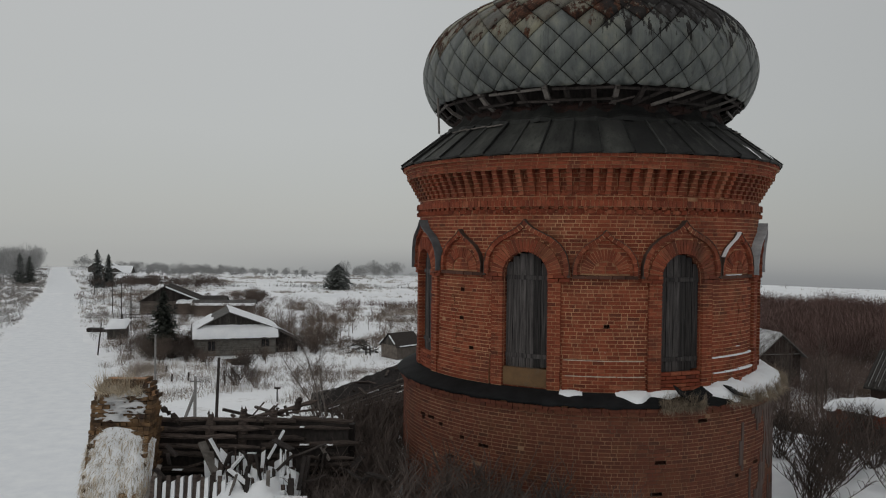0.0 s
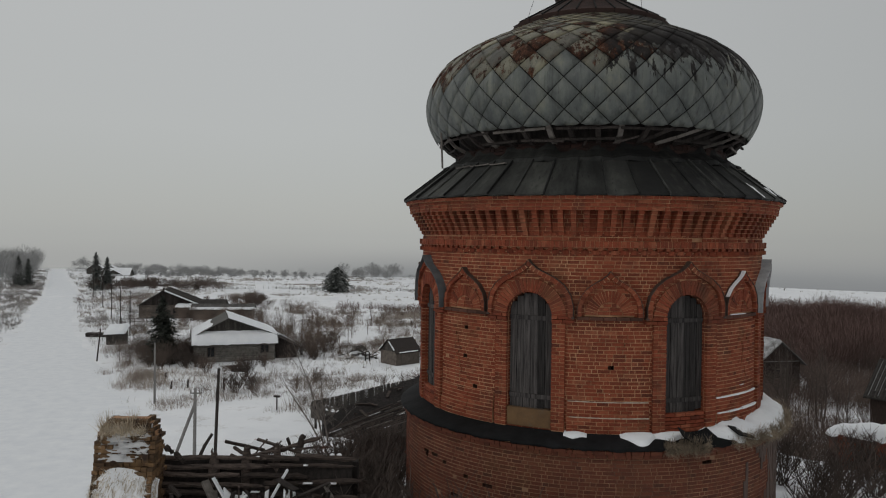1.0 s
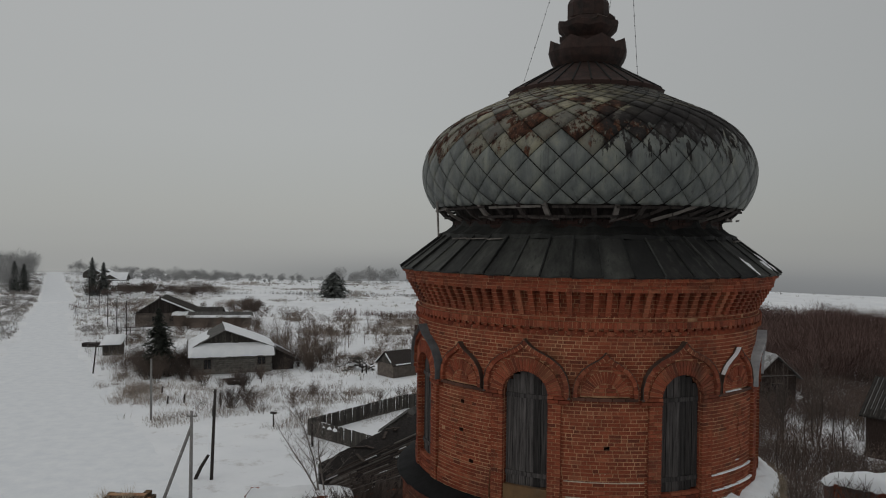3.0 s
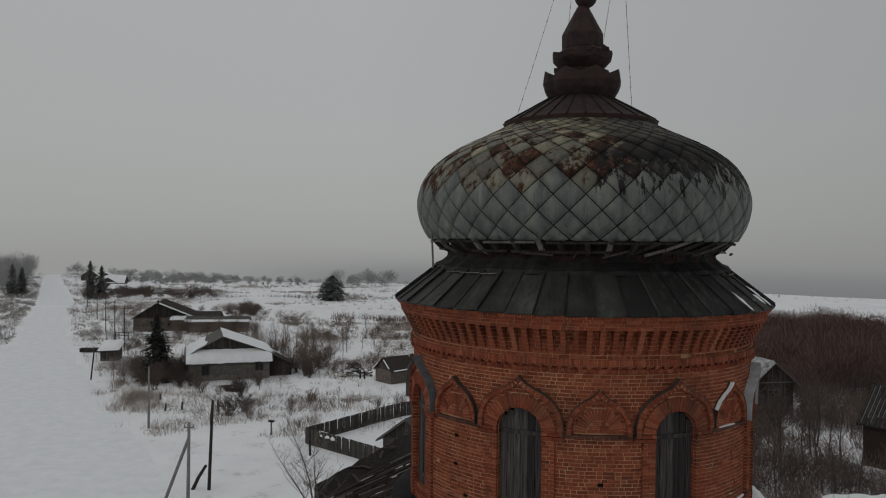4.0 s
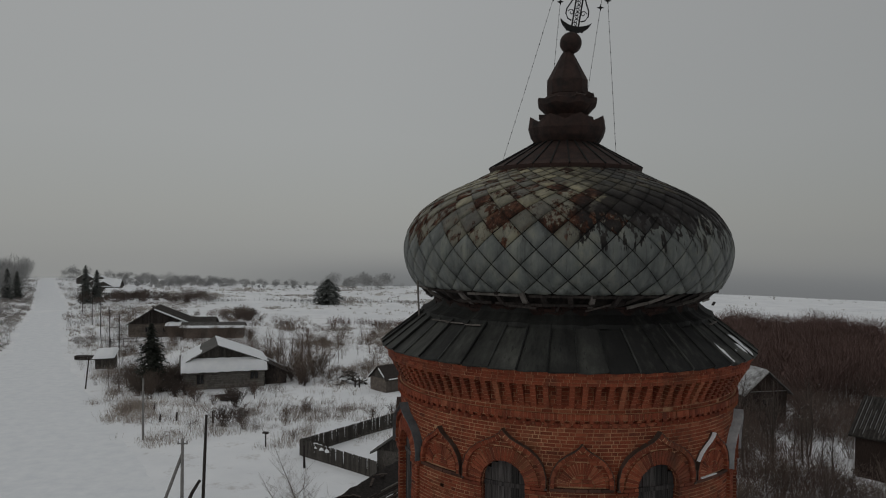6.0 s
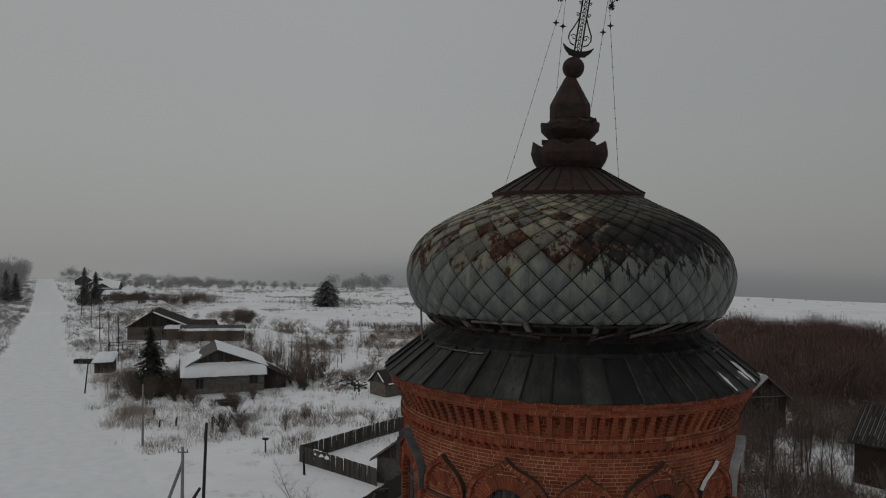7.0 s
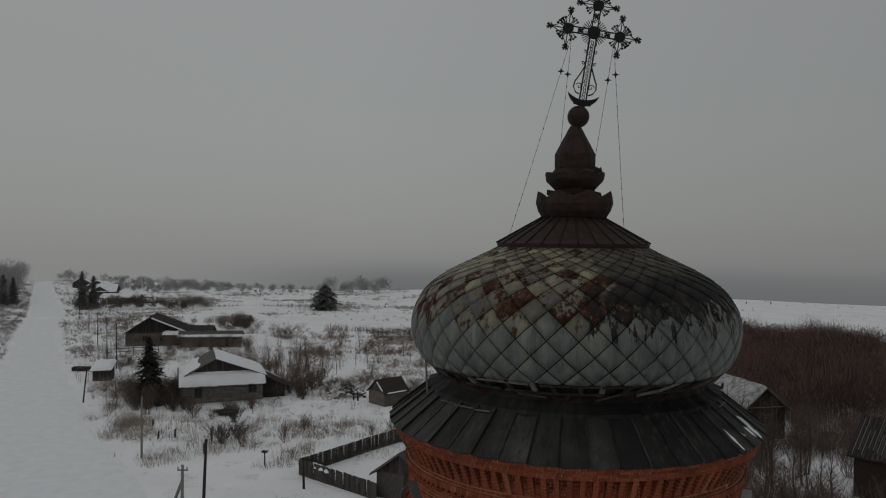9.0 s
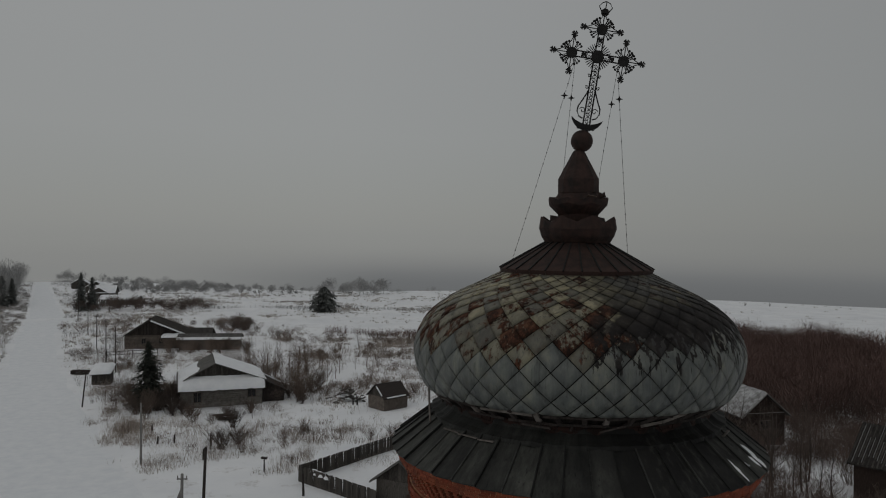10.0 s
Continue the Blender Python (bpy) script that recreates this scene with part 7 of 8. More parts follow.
wood("yard_shrubs", "dense brown brush filling the yards behind the church", scatter(210, 77, (19, 47, 34, 74), lambda x, y: 19 < math.degrees(math.atan2(x, y)) < 41 and not (x > 29.5 and 36 < y < 56) and not (27 < x < 37 and 60.5 < y < 71)), 1.2, 3.0, 77, YARD_TWIG, 420, 0.013, 0.75)
# fuzzy brush of the village gardens
BRUSH_PLOTS = (
    ("reddish leafless brush behind the snowed-in house", 24, (-37, -15, 91, 113), 2.4, 5.0, BRUSH, 280, 0.013, 0.42),
    ("dark leafless brush round the spruce", 28, (-46, -35.5, 73, 86), 1.4, 3.6, DARK_BRUSH, 280, 0.013, 0.55),
    ("leafless brush before the snowed-in house", 13, (-33, -22, 70, 76), 1.0, 2.1, BRUSH, 260, 0.010, 0.6),
    ("dark leafless brush beside the lean-to", 12, (-23.5, -17.5, 80, 92), 1.6, 3.2, DARK_BRUSH, 260, 0.012, 0.5),
    ("leafless brush round the log house", 26, (-66, -38, 112, 127), 1.2, 2.8, BRUSH, 260, 0.014, 0.55),
    ("leafless brush behind the byre", 16, (-38, -24, 128, 146), 1.5, 3.4, BRUSH, 240, 0.016, 0.55),
    ("low brush on the open field", 40, (-14, 10, 88, 150), 0.7, 1.9, BRUSH, 200, 0.013, 0.6),
)
for k, (label, n_, plot, h0, h1, mat, tw, wd, wide) in enumerate(BRUSH_PLOTS):
    wood("brush", label, scatter(n_, 700 + k, plot, lambda x, y: road_near(x, y) > road_half(y) + 1.5), h0, h1, 720 + k, mat, tw, wd, wide)
wood("brush", "low brown brush scattered over the snowfield", scatter(190, 740, (-64, 6, 62, 165), lambda x, y: in_field(x, y, rng, 0.0)), 0.6, 1.7, 741, BRUSH, 170, 0.011, 0.6)
wood("brush", "low brush along the village road", scatter(95, 742, (-150, -44, 80, 260), lambda x, y: road_half(y) + 1.5 < road_near(x, y) < road_half(y) + 14 and noise.noise(Vector((x * 0.07, y * 0.07, 8))) > -0.05), 0.6, 1.8, 743, FAR_BRUSH, 230, 0.035, 0.8)
tufts("tall_grass", "tall dry grass beside the village road", 420, 86, (-52, -32, 61, 94), lambda x, y, r: road_near(x, y) > road_half(y) + 0.8 and r.random() < 0.10 + 1.2 * noise.noise(Vector((x * 0.25, y * 0.2, 5))), 0.3, 1.2, FIELD_GRASS, 6, 0.012)
tufts("tall_grass", "dry grass and weeds at the bend of the road", 420, 89, (-46, -31, 50, 72), lambda x, y, r: road_near(x, y) > road_half(y) - 1.5 and r.random() < 0.06 + 1.3 * noise.noise(Vector((x * 0.23, y * 0.18, 15))), 0.3, 1.0, FIELD_GRASS, 6, 0.012)
left_verge = lambda x, y: road_half(y) + 0.6 < road_near(x, y) < road_half(y) + 15 and x < -20 - (y - 8) * 0.472
wood("brush", "haze-grey brush on the far verge of the road", scatter(150, 744, (-170, -50, 62, 290), lambda x, y: left_verge(x, y) and noise.noise(Vector((x * 0.06, y * 0.06, 5))) > -0.15), 0.6, 1.7, 745, FAR_BRUSH, 260, 0.035, 0.9)
tufts("dead_grass", "dead grass on the far verge of the road", 1500, 87, (-160, -50, 62, 240), lambda x, y, r: left_verge(x, y) and noise.noise(Vector((x * 0.08, y * 0.08, 2))) > -0.1, 0.3, 0.9, FAR_GRASS, 6, 0.022)
tufts("dead_grass", "brown weeds round the last posts of the village", 600, 88, (-35, -5, 54, 70), lambda x, y, r: r.random() < 0.05 + 1.3 * noise.noise(Vector((x * 0.22, y * 0.22, 9))), 0.2, 0.8, FIELD_GRASS, 6, 0.010)
wood("brush", "low dark brush among the fence posts", scatter(16, 750, (-27.5, -20, 57, 62), lambda x, y: True), 0.8, 2.0, 751, DARK_BRUSH, 230, 0.008, 0.5)
wood("brush", "small shrubs on the snow before the houses", scatter(34, 752, (-34, -6, 55, 74), lambda x, y: noise.noise(Vector((x * 0.2, y * 0.2, 2))) > -0.05), 0.5, 1.3, 753, BRUSH, 150, 0.007, 0.6)
junk = thing("timber_pile", "dark beams lying under the brush", "timber", (-27.2, 72.6, ground_z(-27, 72)))
for k in range(7):
    g = Geo()
    p = Vector((rng.uniform(-1.6, -0.4), rng.uniform(-0.6, 0.6), 0.1 + 0.09 * k))
    g.beam(p, p + Vector((rng.uniform(1.2, 2.4), rng.uniform(-0.5, 0.5), rng.uniform(-0.1, 0.3))), 0.24, 0.18)
    part("beam", g, CHARRED, junk)
# hedges far out on the field
hed = lambda x0, x1, y0, y1: (lambda x, y: x0 < x < x1 and y0 + 3 * math.sin(x * 0.2) < y < y1 + 3 * math.sin(x * 0.13))
thicket("far_hedge", "low leafless hedge across the snowy field", hed(-27, 2, 150, 158), 1000, 0.8, 2.2, RED_TWIG, 91, (-27, 2, 140, 168), 3, 0.035)
thicket("far_hedge", "low scrub on the far snowfield", hed(-70, 10, 210, 216), 1200, 0.6, 1.4, HAZE_GREY, 94, (-70, 10, 204, 222), 3, 0.06)
# far woods, their pale grey standing in for haze


wood("far_woods", "grey leafless wood beside the road", scatter(120, 95, (-185, -112, 205, 330), lambda x, y: road_near(x, y) > 8 and x < -118 - (y - 205) * 0.50), 6.0, 11.0, 95, HAZE_GREY, twigs=380, w=0.060)
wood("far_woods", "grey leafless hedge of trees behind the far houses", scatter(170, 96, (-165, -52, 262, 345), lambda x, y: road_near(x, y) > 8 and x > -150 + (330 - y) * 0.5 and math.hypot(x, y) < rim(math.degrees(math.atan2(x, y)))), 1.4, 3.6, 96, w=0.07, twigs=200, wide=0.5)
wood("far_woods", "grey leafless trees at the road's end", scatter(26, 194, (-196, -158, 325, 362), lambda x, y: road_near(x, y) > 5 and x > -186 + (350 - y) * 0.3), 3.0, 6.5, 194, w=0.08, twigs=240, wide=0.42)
wood("far_woods", "haze-grey trees along the plateau rim", scatter(120, 97, (-130, 0, 262, 318), lambda x, y: noise.noise(Vector((x * 0.05, y * 0.02, 3))) > -0.1), 1.2, 2.8, 97, w=0.05, twigs=110, wide=0.7)
wood("far_woods", "haze-grey grove on the far snowfield", scatter(16, 98, (-44, -14, 262, 276), lambda x, y: True), 3.2, 6.8, 98, w=0.06, wide=0.45, twigs=420)
wood("far_shrubs", "dark leafless shrubs before the far houses", scatter(46, 199, (-106, -66, 196, 213), lambda x, y: x > -104), 1.6, 4.2, 199, DARK_BRUSH, 300, 0.070, 0.6)
wood("far_shrubs", "leafless shrubs in the middle of the snowfield", scatter(34, 198, (-54, -35, 154, 170), lambda x, y: noise.noise(Vector((x * 0.09, y * 0.09, 7))) > -0.1), 1.2, 3.0, 198, DARK_BRUSH, 280, 0.040, 0.6)
wood("far_shrubs", "leafless shrubs behind the log house", scatter(40, 197, (-84, -46, 146, 168), lambda x, y: noise.noise(Vector((x * 0.09, y * 0.09, 2))) > -0.15), 1.2, 3.0, 197, BRUSH, 260, 0.045, 0.6)

# spruces and the broad pine
for x, y, h, w, lab in ((-38.9, 79.0, 8.6, 2.5, "dark spruce beside the snowed-in house"), (-101.5, 199, 11.0, 2.3, "tall dark spruce beside the road"), (-99.4, 201.5, 9.6, 2.1, "dark spruce beside the road"), (-128.5, 208, 9.5, 2.3, "dark fir before the roadside wood"), (-128.0, 212.5, 8.5, 2.0, "dark fir before the roadside wood")):
    a, b = spruce_geo(int(h * 10), h, w)
    ob = thing("spruce", lab, "tree", (x, y, ground_z(x, y)))
    part("trunk", a, TWIG, ob, smooth=True)
    part("crown", b, HAZE_NEEDLES if y > 150 else NEEDLES, ob)
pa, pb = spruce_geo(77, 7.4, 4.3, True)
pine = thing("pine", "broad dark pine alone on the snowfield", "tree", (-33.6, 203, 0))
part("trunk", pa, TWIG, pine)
part("crown", pb, HAZE_NEEDLES, pine)
for k in range(14):
    x, y = rng.uniform(20, 150), rng.uniform(195, 285)
    if math.hypot(x, y) < rim(math.degrees(math.atan2(x, y))) - 3:
        bush(x, y, rng.uniform(0.4, 0.9), 2, None, "lone leafless shrub on the open snowfield", "field shrubs")

# ---- houses ----


def house(name, label, at, rz, w, depth, wall_h, rise, bare=0.0, roof_mat=SNOW, wall_mat=LOG_WALL, gable_mat=OLD_WOOD, over=0.5, windows=(), logs=True, category="house", groove=(0.018, None), peak=0.0, snow_mat=SNOW):
    """A gabled house: front gable faces local -y, base centre of the front wall at the origin."""
    h = thing(name, label, category, at, rz)
    walls = (("front", (-w / 2, 0), (w / 2, 0)), ("side", (w / 2, 0), (w / 2, depth)), ("rear", (w / 2, depth), (-w / 2, depth)), ("side", (-w / 2, depth), (-w / 2, 0)))
    n = max(1, int(wall_h / 0.24))
    for nm, a, b in walls:
        g = Geo()
        q = Vector((b[0] - a[0], b[1] - a[1], 0)).normalized()
        nn_ = Vector((q.y, -q.x, 0)) * 0.08
        a3, b3, top = Vector((*a, -0.3)), Vector((*b, -0.3)), Vector((0, 0, wall_h + 0.3))
        g.hexa([a3 - nn_, b3 - nn_, b3 - nn_ + top, a3 - nn_ + top, a3 + nn_, b3 + nn_, b3 + nn_ + top, a3 + nn_ + top])
        wl_ = part(nm + "_wall", g, wall_mat, h)
        if logs and nm != "rear":
            for i in range(n):
                z = (i + 0.5) * wall_h / n
                g = Geo()
                g.tube([(a[0], a[1], z), (b[0], b[1], z)], [wall_h / n * 0.54] * 2, 6)
                part("log", g, wall_mat, wl_)
    for y, s in ((0.0, -1), (depth, 1)):
        gb = part("gable", Geo(), gable_mat, h, "grey boarded gable")
        g = Geo()
        g.add([(-w / 2, y, wall_h), (w / 2, y, wall_h), (peak, y, wall_h + rise), (-w / 2, y - s * 0.12, wall_h), (w / 2, y - s * 0.12, wall_h), (peak, y - s * 0.12, wall_h + rise)], [(0, 1, 2), (3, 5, 4), (0, 3, 4, 1), (1, 4, 5, 2), (2, 5, 3, 0)])
        gb.data = g.mesh("gable", gable_mat)
        k = int(w / 0.28)
        for i in range(k):
            u = -w / 2 + (i + 0.5) * w / k
            top = wall_h + rise * (1 - abs(u - peak) / (w / 2 + (peak if u < peak else -peak))) - 0.06
            if top - wall_h > 0.15 and y == 0.0:
                g = Geo()
                g.box((w / k - 0.03, 0.03, top - wall_h), Matrix.Translation((u, -0.02 + rng.uniform(-0.008, 0.008), (top + wall_h) / 2)))
                part("board", g, gable_mat, gb)
    for s in (-1, 1):
        e0 = Vector((s * (w / 2 + over), -over, wall_h - rise * over / (w / 2 - s * peak)))
        e1 = Vector((peak, -over, wall_h + rise))
        g = Geo()
        up = Vector((0, 0, 0.10))
        dy = Vector((0, depth + 2 * over, 0))
        g.hexa([e0, e1, e1 + dy, e0 + dy, e0 + up, e1 + up, e1 + dy + up, e0 + dy + up])
        rf = part("roof", g, SLATE if roof_mat == SNOW else roof_mat, h)
        if roof_mat == SNOW:
            g = Geo()
            nn, mm = 8, 20
            for i in range(nn + 1):
                for j in range(mm + 1):
                    f, q = i / nn, j / mm
                    if s < 0 and bare:
                        f, q = 0.04 + f * (0.96 - bare * (1.0 + 0.22 * noise.noise(Vector((q * 4, bare * 9, 2))))), 0.07 + 0.9 * q
                    p = e0.lerp(e1, f) + dy * q
                    edge = min(i, nn - i if s < 0 and bare else nn - i * 0.3, j, mm - j)
                    th = 0.02 if edge == 0 else 0.20 + 0.10 * noise.noise(Vector((p.x * 0.6 + s, p.y * 0.6, 3)))
                    g.v.append(tuple(p + up + Vector((0, 0, th))))
            for i in range(nn):
                for j in range(mm):
                    g.f.append((i * (mm + 1) + j, (i + 1) * (mm + 1) + j, (i + 1) * (mm + 1) + j + 1, i * (mm + 1) + j + 1))
            part("snow_cover", g, snow_mat, rf, "thick roof snow", smooth=True)
        elif roof_mat in (SLATE, DARK_SLATE, OLD_SLATE):
            k = int((depth + 2 * over) / 0.35)
            for i in range(k):
                g = Geo()
                q = Vector((0, (i + 0.5) * (depth + 2 * over) / k, 0.13))
                g.tube([e0 + q, e1 + q], [0.07, 0.07], 5)
                part("slate_ridge", g, roof_mat, rf)
                if roof_mat == DARK_SLATE:
                    continue
                g = Geo()
                q += Vector((0, 0.17, -0.015))
                f0 = rng.uniform(0.0, 0.25)
                g.tube([e0.lerp(e1, f0) + q, e0.lerp(e1, rng.uniform(0.6, 1.0)) + q], [groove[0] * 1.4, groove[0]], 4)
                part("groove_snow", g, groove[1] or HAZE_GREY, rf, "snow lying in a slate groove")
    for u, z, ww, hh in windows:
        win = part("window", Geo(), GLASS, h)
        g = Geo()
        g.box((ww, 0.06, hh), Matrix.Translation((u, -0.12, z)))
        win.data = g.mesh("pane", GLASS)
        g = Geo()
        for dx, dz, sx, sz in ((0, hh / 2, ww + 0.14, 0.09), (0, -hh / 2, ww + 0.14, 0.09), (-ww / 2, 0, 0.09, hh), (ww / 2, 0, 0.09, hh), (0, 0, 0.05, hh)):
            g.box((sx, 0.05, sz), Matrix.Translation((u + dx, -0.17, z + dz)))
        part("window_frame", g, LOG_WALL, win)
    return h


# snowed-in house with a pent roof under its gable
h1 = house("village_house", "abandoned low house with thick snow on its roof and boarded gable", (-29.9, 80.0, ground_z(-30, 80) + 0.12), 18, 9.9, 7.6, 3.30, 2.15, 0.42, wall_mat=GREY_WALL, windows=((3.7, 1.45, 1.0, 1.0), (-3.0, 1.2, 0.9, 1.3)), over=0.6, peak=-0.9)
g = Geo()
nn, mm = 40, 8
for i in range(nn + 1):
    for j in range(mm + 1):
        x, t = -5.35 + 10.6 * i / nn, j / mm
        lump = 0.10 * noise.noise(Vector((x * 0.8, t * 2, 1))) + 0.04 * noise.noise(Vector((x * 2.7, t * 5, 6)))
        end = min(1.0, i / 2, (nn - i) / 2)
        hang = 0.12 * noise.noise(Vector((x * 1.3, 4, 2)))
        z = 3.50 - 1.02 * t + (0.36 * math.sqrt(max(0.0, 1 - max(0.0, t - 0.5) ** 2 * 3.4)) + lump) * (0.3 + 0.7 * end)
        g.v.append((x, -0.1 - 1.25 * t - (0.10 if j >= mm - 1 else 0.0), 2.26 + hang if j == mm else z))
for i in range(nn):
    for j in range(mm):
        g.f.append((i * (mm + 1) + j, i * (mm + 1) + j + 1, (i + 1) * (mm + 1) + j + 1, (i + 1) * (mm + 1) + j))
part("pent_snow", g, SNOW, h1, "snow-laden pent roof", smooth=True)
g = Geo()
g.hexa([(-5.4, -1.3, 2.30), (5.4, -1.3, 2.30), (5.4, 0.0, 3.30), (-5.4, 0.0, 3.30), (-5.4, -1.3, 2.40), (5.4, -1.3, 2.40), (5.4, 0.0, 3.40), (-5.4, 0.0, 3.40)])
part("pent_roof", g, SLATE, h1)
# dark lean-to against its side wall
lean = thing("lean_to", "dark sunken lean-to beside the snowed-in house", "shed", (-29.9, 80.0, ground_z(-30, 80) + 0.12), 18)
g = Geo()
g.hexa([(5.2, 0.6, 2.85), (8.3, 0.9, 1.25), (8.2, 6.0, 1.3), (5.2, 6.4, 2.9), (5.2, 0.6, 2.97), (8.3, 0.9, 1.37), (8.2, 6.0, 1.42), (5.2, 6.4, 3.02)])
part("roof", g, DARK_WOOD, lean)
g = Geo()
for a, b in (((5.2, 0.9), (8.0, 1.1)), ((8.0, 1.1), (8.0, 5.8)), ((8.0, 5.8), (5.2, 6.1))):
    top = lambda q: 2.8 - (q[0] - 5.2) * 0.52
    g.hexa([(a[0], a[1], -0.4), (b[0], b[1], -0.4), (b[0], b[1], top(b)), (a[0], a[1], top(a)), (a[0], a[1] + 0.1, -0.4), (b[0], b[1] + 0.1, -0.4), (b[0], b[1] + 0.1, top(b)), (a[0], a[1] + 0.1, top(a))])
part("wall", g, DARK_WOOD, lean)
g = Geo()
g.beam((5.6, 6.1, 2.9), (8.1, 5.8, 1.55), 0.22, 0.12)
part("verge_snow", g, SNOW, lean, "strip of snow along the far verge")
# log house farther on, with a long low byre
log_house = house("log_house", "grey log house with a broad dark gable", (-55.9, 129.6, ground_z(-55, 128)), 12, 11.0, 9.0, 2.6, 2.75, roof_mat=DARK_SLATE, gable_mat=DARK_WOOD, windows=((-2.2, 1.5, 0.8, 1.0), (1.0, 1.5, 0.8, 1.0)), peak=-1.2)
g = Geo()
g.beam((-0.9, -0.5, 5.42), (5.9, -0.5, 2.52), 0.36, 0.22)
part("verge_snow", g, SNOW, log_house, "strip of snow along the roof verge", "stuff")
g = Geo()
g.beam((-1.2, 0.6, 5.2), (-1.2, 0.6, 5.9), 0.35, 0.35)
part("chimney", g, DARK_WOOD, log_house, "short sooty chimney")
for k in range(7):
    g = Geo()
    g.beam((-5.62, 0.5 + 0.8 * k, 0.1), (-5.62, 0.5 + 0.8 * k, 2.3), 0.28, 0.06)
    part("side_board", g, WHITE_TRIM, log_house, "pale board nailed on the side wall")
g = Geo()
g.box((4.4, 1.5, 0.12), Matrix.Translation((3.4, -0.85, 2.42)) @ pose(0, 0, 0, 14, 0, 0))
porch = part("porch_roof", g, OLD_WOOD, log_house, "low porch roof under snow")
g = Geo()
for i in range(13):
    for j in range(6):
        e = min(i, 12 - i, j, 5 - j)
        x, y = 1.1 + 4.6 * i / 12, -1.7 + 1.7 * j / 5
        g.v.append((x, y, 2.47 + 0.25 * (y + 0.85) + (0.0 if e == 0 else 0.34 + 0.05 * math.sin(i * 1.3 + j))))
for i in range(12):
    for j in range(5):
        g.f.append((i * 6 + j, i * 6 + 6 + j, i * 6 + 7 + j, i * 6 + 1 + j))
part("porch_snow", g, SNOW, porch, "snow on the porch roof", smooth=True)
byre = house("byre", "long low log byre with snow along its grey roof", (-40.2, 131.0, ground_z(-41, 131)), 97, 3.6, 11.0, 2.1, 0.7, roof_mat=SLATE, logs=False, category="barn")
g = Geo()
for i in range(41):
    y = -0.5 + 12.0 * i / 40
    wide = 0.75 + 0.35 * noise.noise(Vector((y * 0.7, 3, 3)))
    for x, z in ((2.35, 1.98), (2.25, 2.24), (2.25 - wide * 0.6, 2.42), (2.25 - wide, 2.26)):
        g.v.append((-x, y, z + 0.02 * math.sin(i * 1.7)))
for i in range(40):
    for j in range(3):
        g.f.append((i * 4 + j, i * 4 + 4 + j, i * 4 + 5 + j, i * 4 + 1 + j))
part("eaves_snow", g, SNOW, byre, "band of snow along the eaves", smooth=True)
house("hay_shed", "dark low shed behind the byre", (-47.6, 137.5, ground_z(-47, 137)), 96, 5.0, 6.5, 1.9, 1.2, roof_mat=DARK_SLATE, wall_mat=DARK_WOOD, gable_mat=DARK_WOOD, logs=False, category="shed")
# far houses, their pale board walls standing in for haze
for x, y, rz, w, d_, hh in ((-111.5, 234, 12, 6.5, 6, 2.2), (-107.5, 238, 100, 6, 7.5, 2.6), (-119, 252, 15, 6, 6, 2.0), (-127, 268, 18, 7, 6, 2.0), (-142, 288, 20, 6, 6, 2.0)):
    house("village_house", "distant village house under snow", (x, y, 0), rz, w, d_, hh, 1.9, 0.0, wall_mat=FAR_BOARD, gable_mat=FAR_BOARD, logs=False)
far_barn = house("long_barn", "distant long barn with ragged snow hanging over its wall", (-93.3, 220.5, -0.2), 97, 5.5, 10.8, 2.1, 0.9, 0.0, wall_mat=FAR_BOARD, gable_mat=FAR_BOARD, logs=False, category="barn")
g = Geo()
for k in range(15):
    y = 0.2 + 0.73 * k
    g.beam((-2.95, y, 2.0), (-2.95, y + 0.1, 1.9 - rng.uniform(0.3, 1.3)), rng.uniform(0.2, 0.45), 0.12)
part("hanging_snow", g, SNOW, far_barn, "tongues of snow hanging from the eaves", "stuff")
house("snow_shed", "distant low shed buried in snow", (-87.5, 222.0, -0.3), 97, 3.5, 4.8, 0.9, 0.5, 0.0, wall_mat=FAR_BOARD, gable_mat=FAR_BOARD, logs=False, category="shed")
# small shed with a broken roof
house("garden_shed", "small old plank shed with a sagging roof", (-10.0, 78.3, ground_z(-10, 78)), -50, 3.3, 3.6, 1.7, 1.4, roof_mat=DARK_WOOD, wall_mat=LOG_WALL, logs=False, over=0.25, category="shed")
shed_roof = pose(-10.0, 78.3, ground_z(-10, 78), 0, 0, -50)
g = Geo()
for a, b, w_ in (((-1.86, -0.2, 1.66), (-1.84, 2.3, 1.70), 0.24), ((1.86, 0.3, 1.66), (1.84, 3.2, 1.70), 0.2), ((-1.9, -0.27, 1.66), (-0.9, -0.27, 2.45), 0.14), ((0.3, -0.27, 2.95), (1.5, -0.27, 1.95), 0.12)):
    g.beam(shed_roof @ Vector(a), shed_roof @ Vector(b), w_, 0.10)
tagged(part("shed_snow", g, SNOW), "strips of snow along the shed's eaves", "snow", kind="stuff")
# rubble heap
heap = thing("plank_heap", "collapsed heap of old planks under snow", "rubble", (-14.2, 83, ground_z(-14, 83)))
for k in range(60):
    g = Geo()
    p = Vector((rng.gauss(0, 0.95), rng.gauss(0, 0.7), 0.1))
    p.z += 1.5 * rng.random() * math.exp(-p.x * p.x * 0.25)
    g.beam(p, p + Vector((rng.uniform(-0.9, 0.9), rng.uniform(-0.6, 0.6), rng.uniform(-0.3, 0.3))), 0.34, 0.07)
    part("plank", g, OLD_WOOD, heap)
snow_pile("heap_snow", [(-14.2 + rng.uniform(-1.2, 1.2), 83 + rng.uniform(-0.6, 0.6), 0.8, 0.5, 0.25) for _ in range(6)], "snow on the plank heap", 1, seed=31)
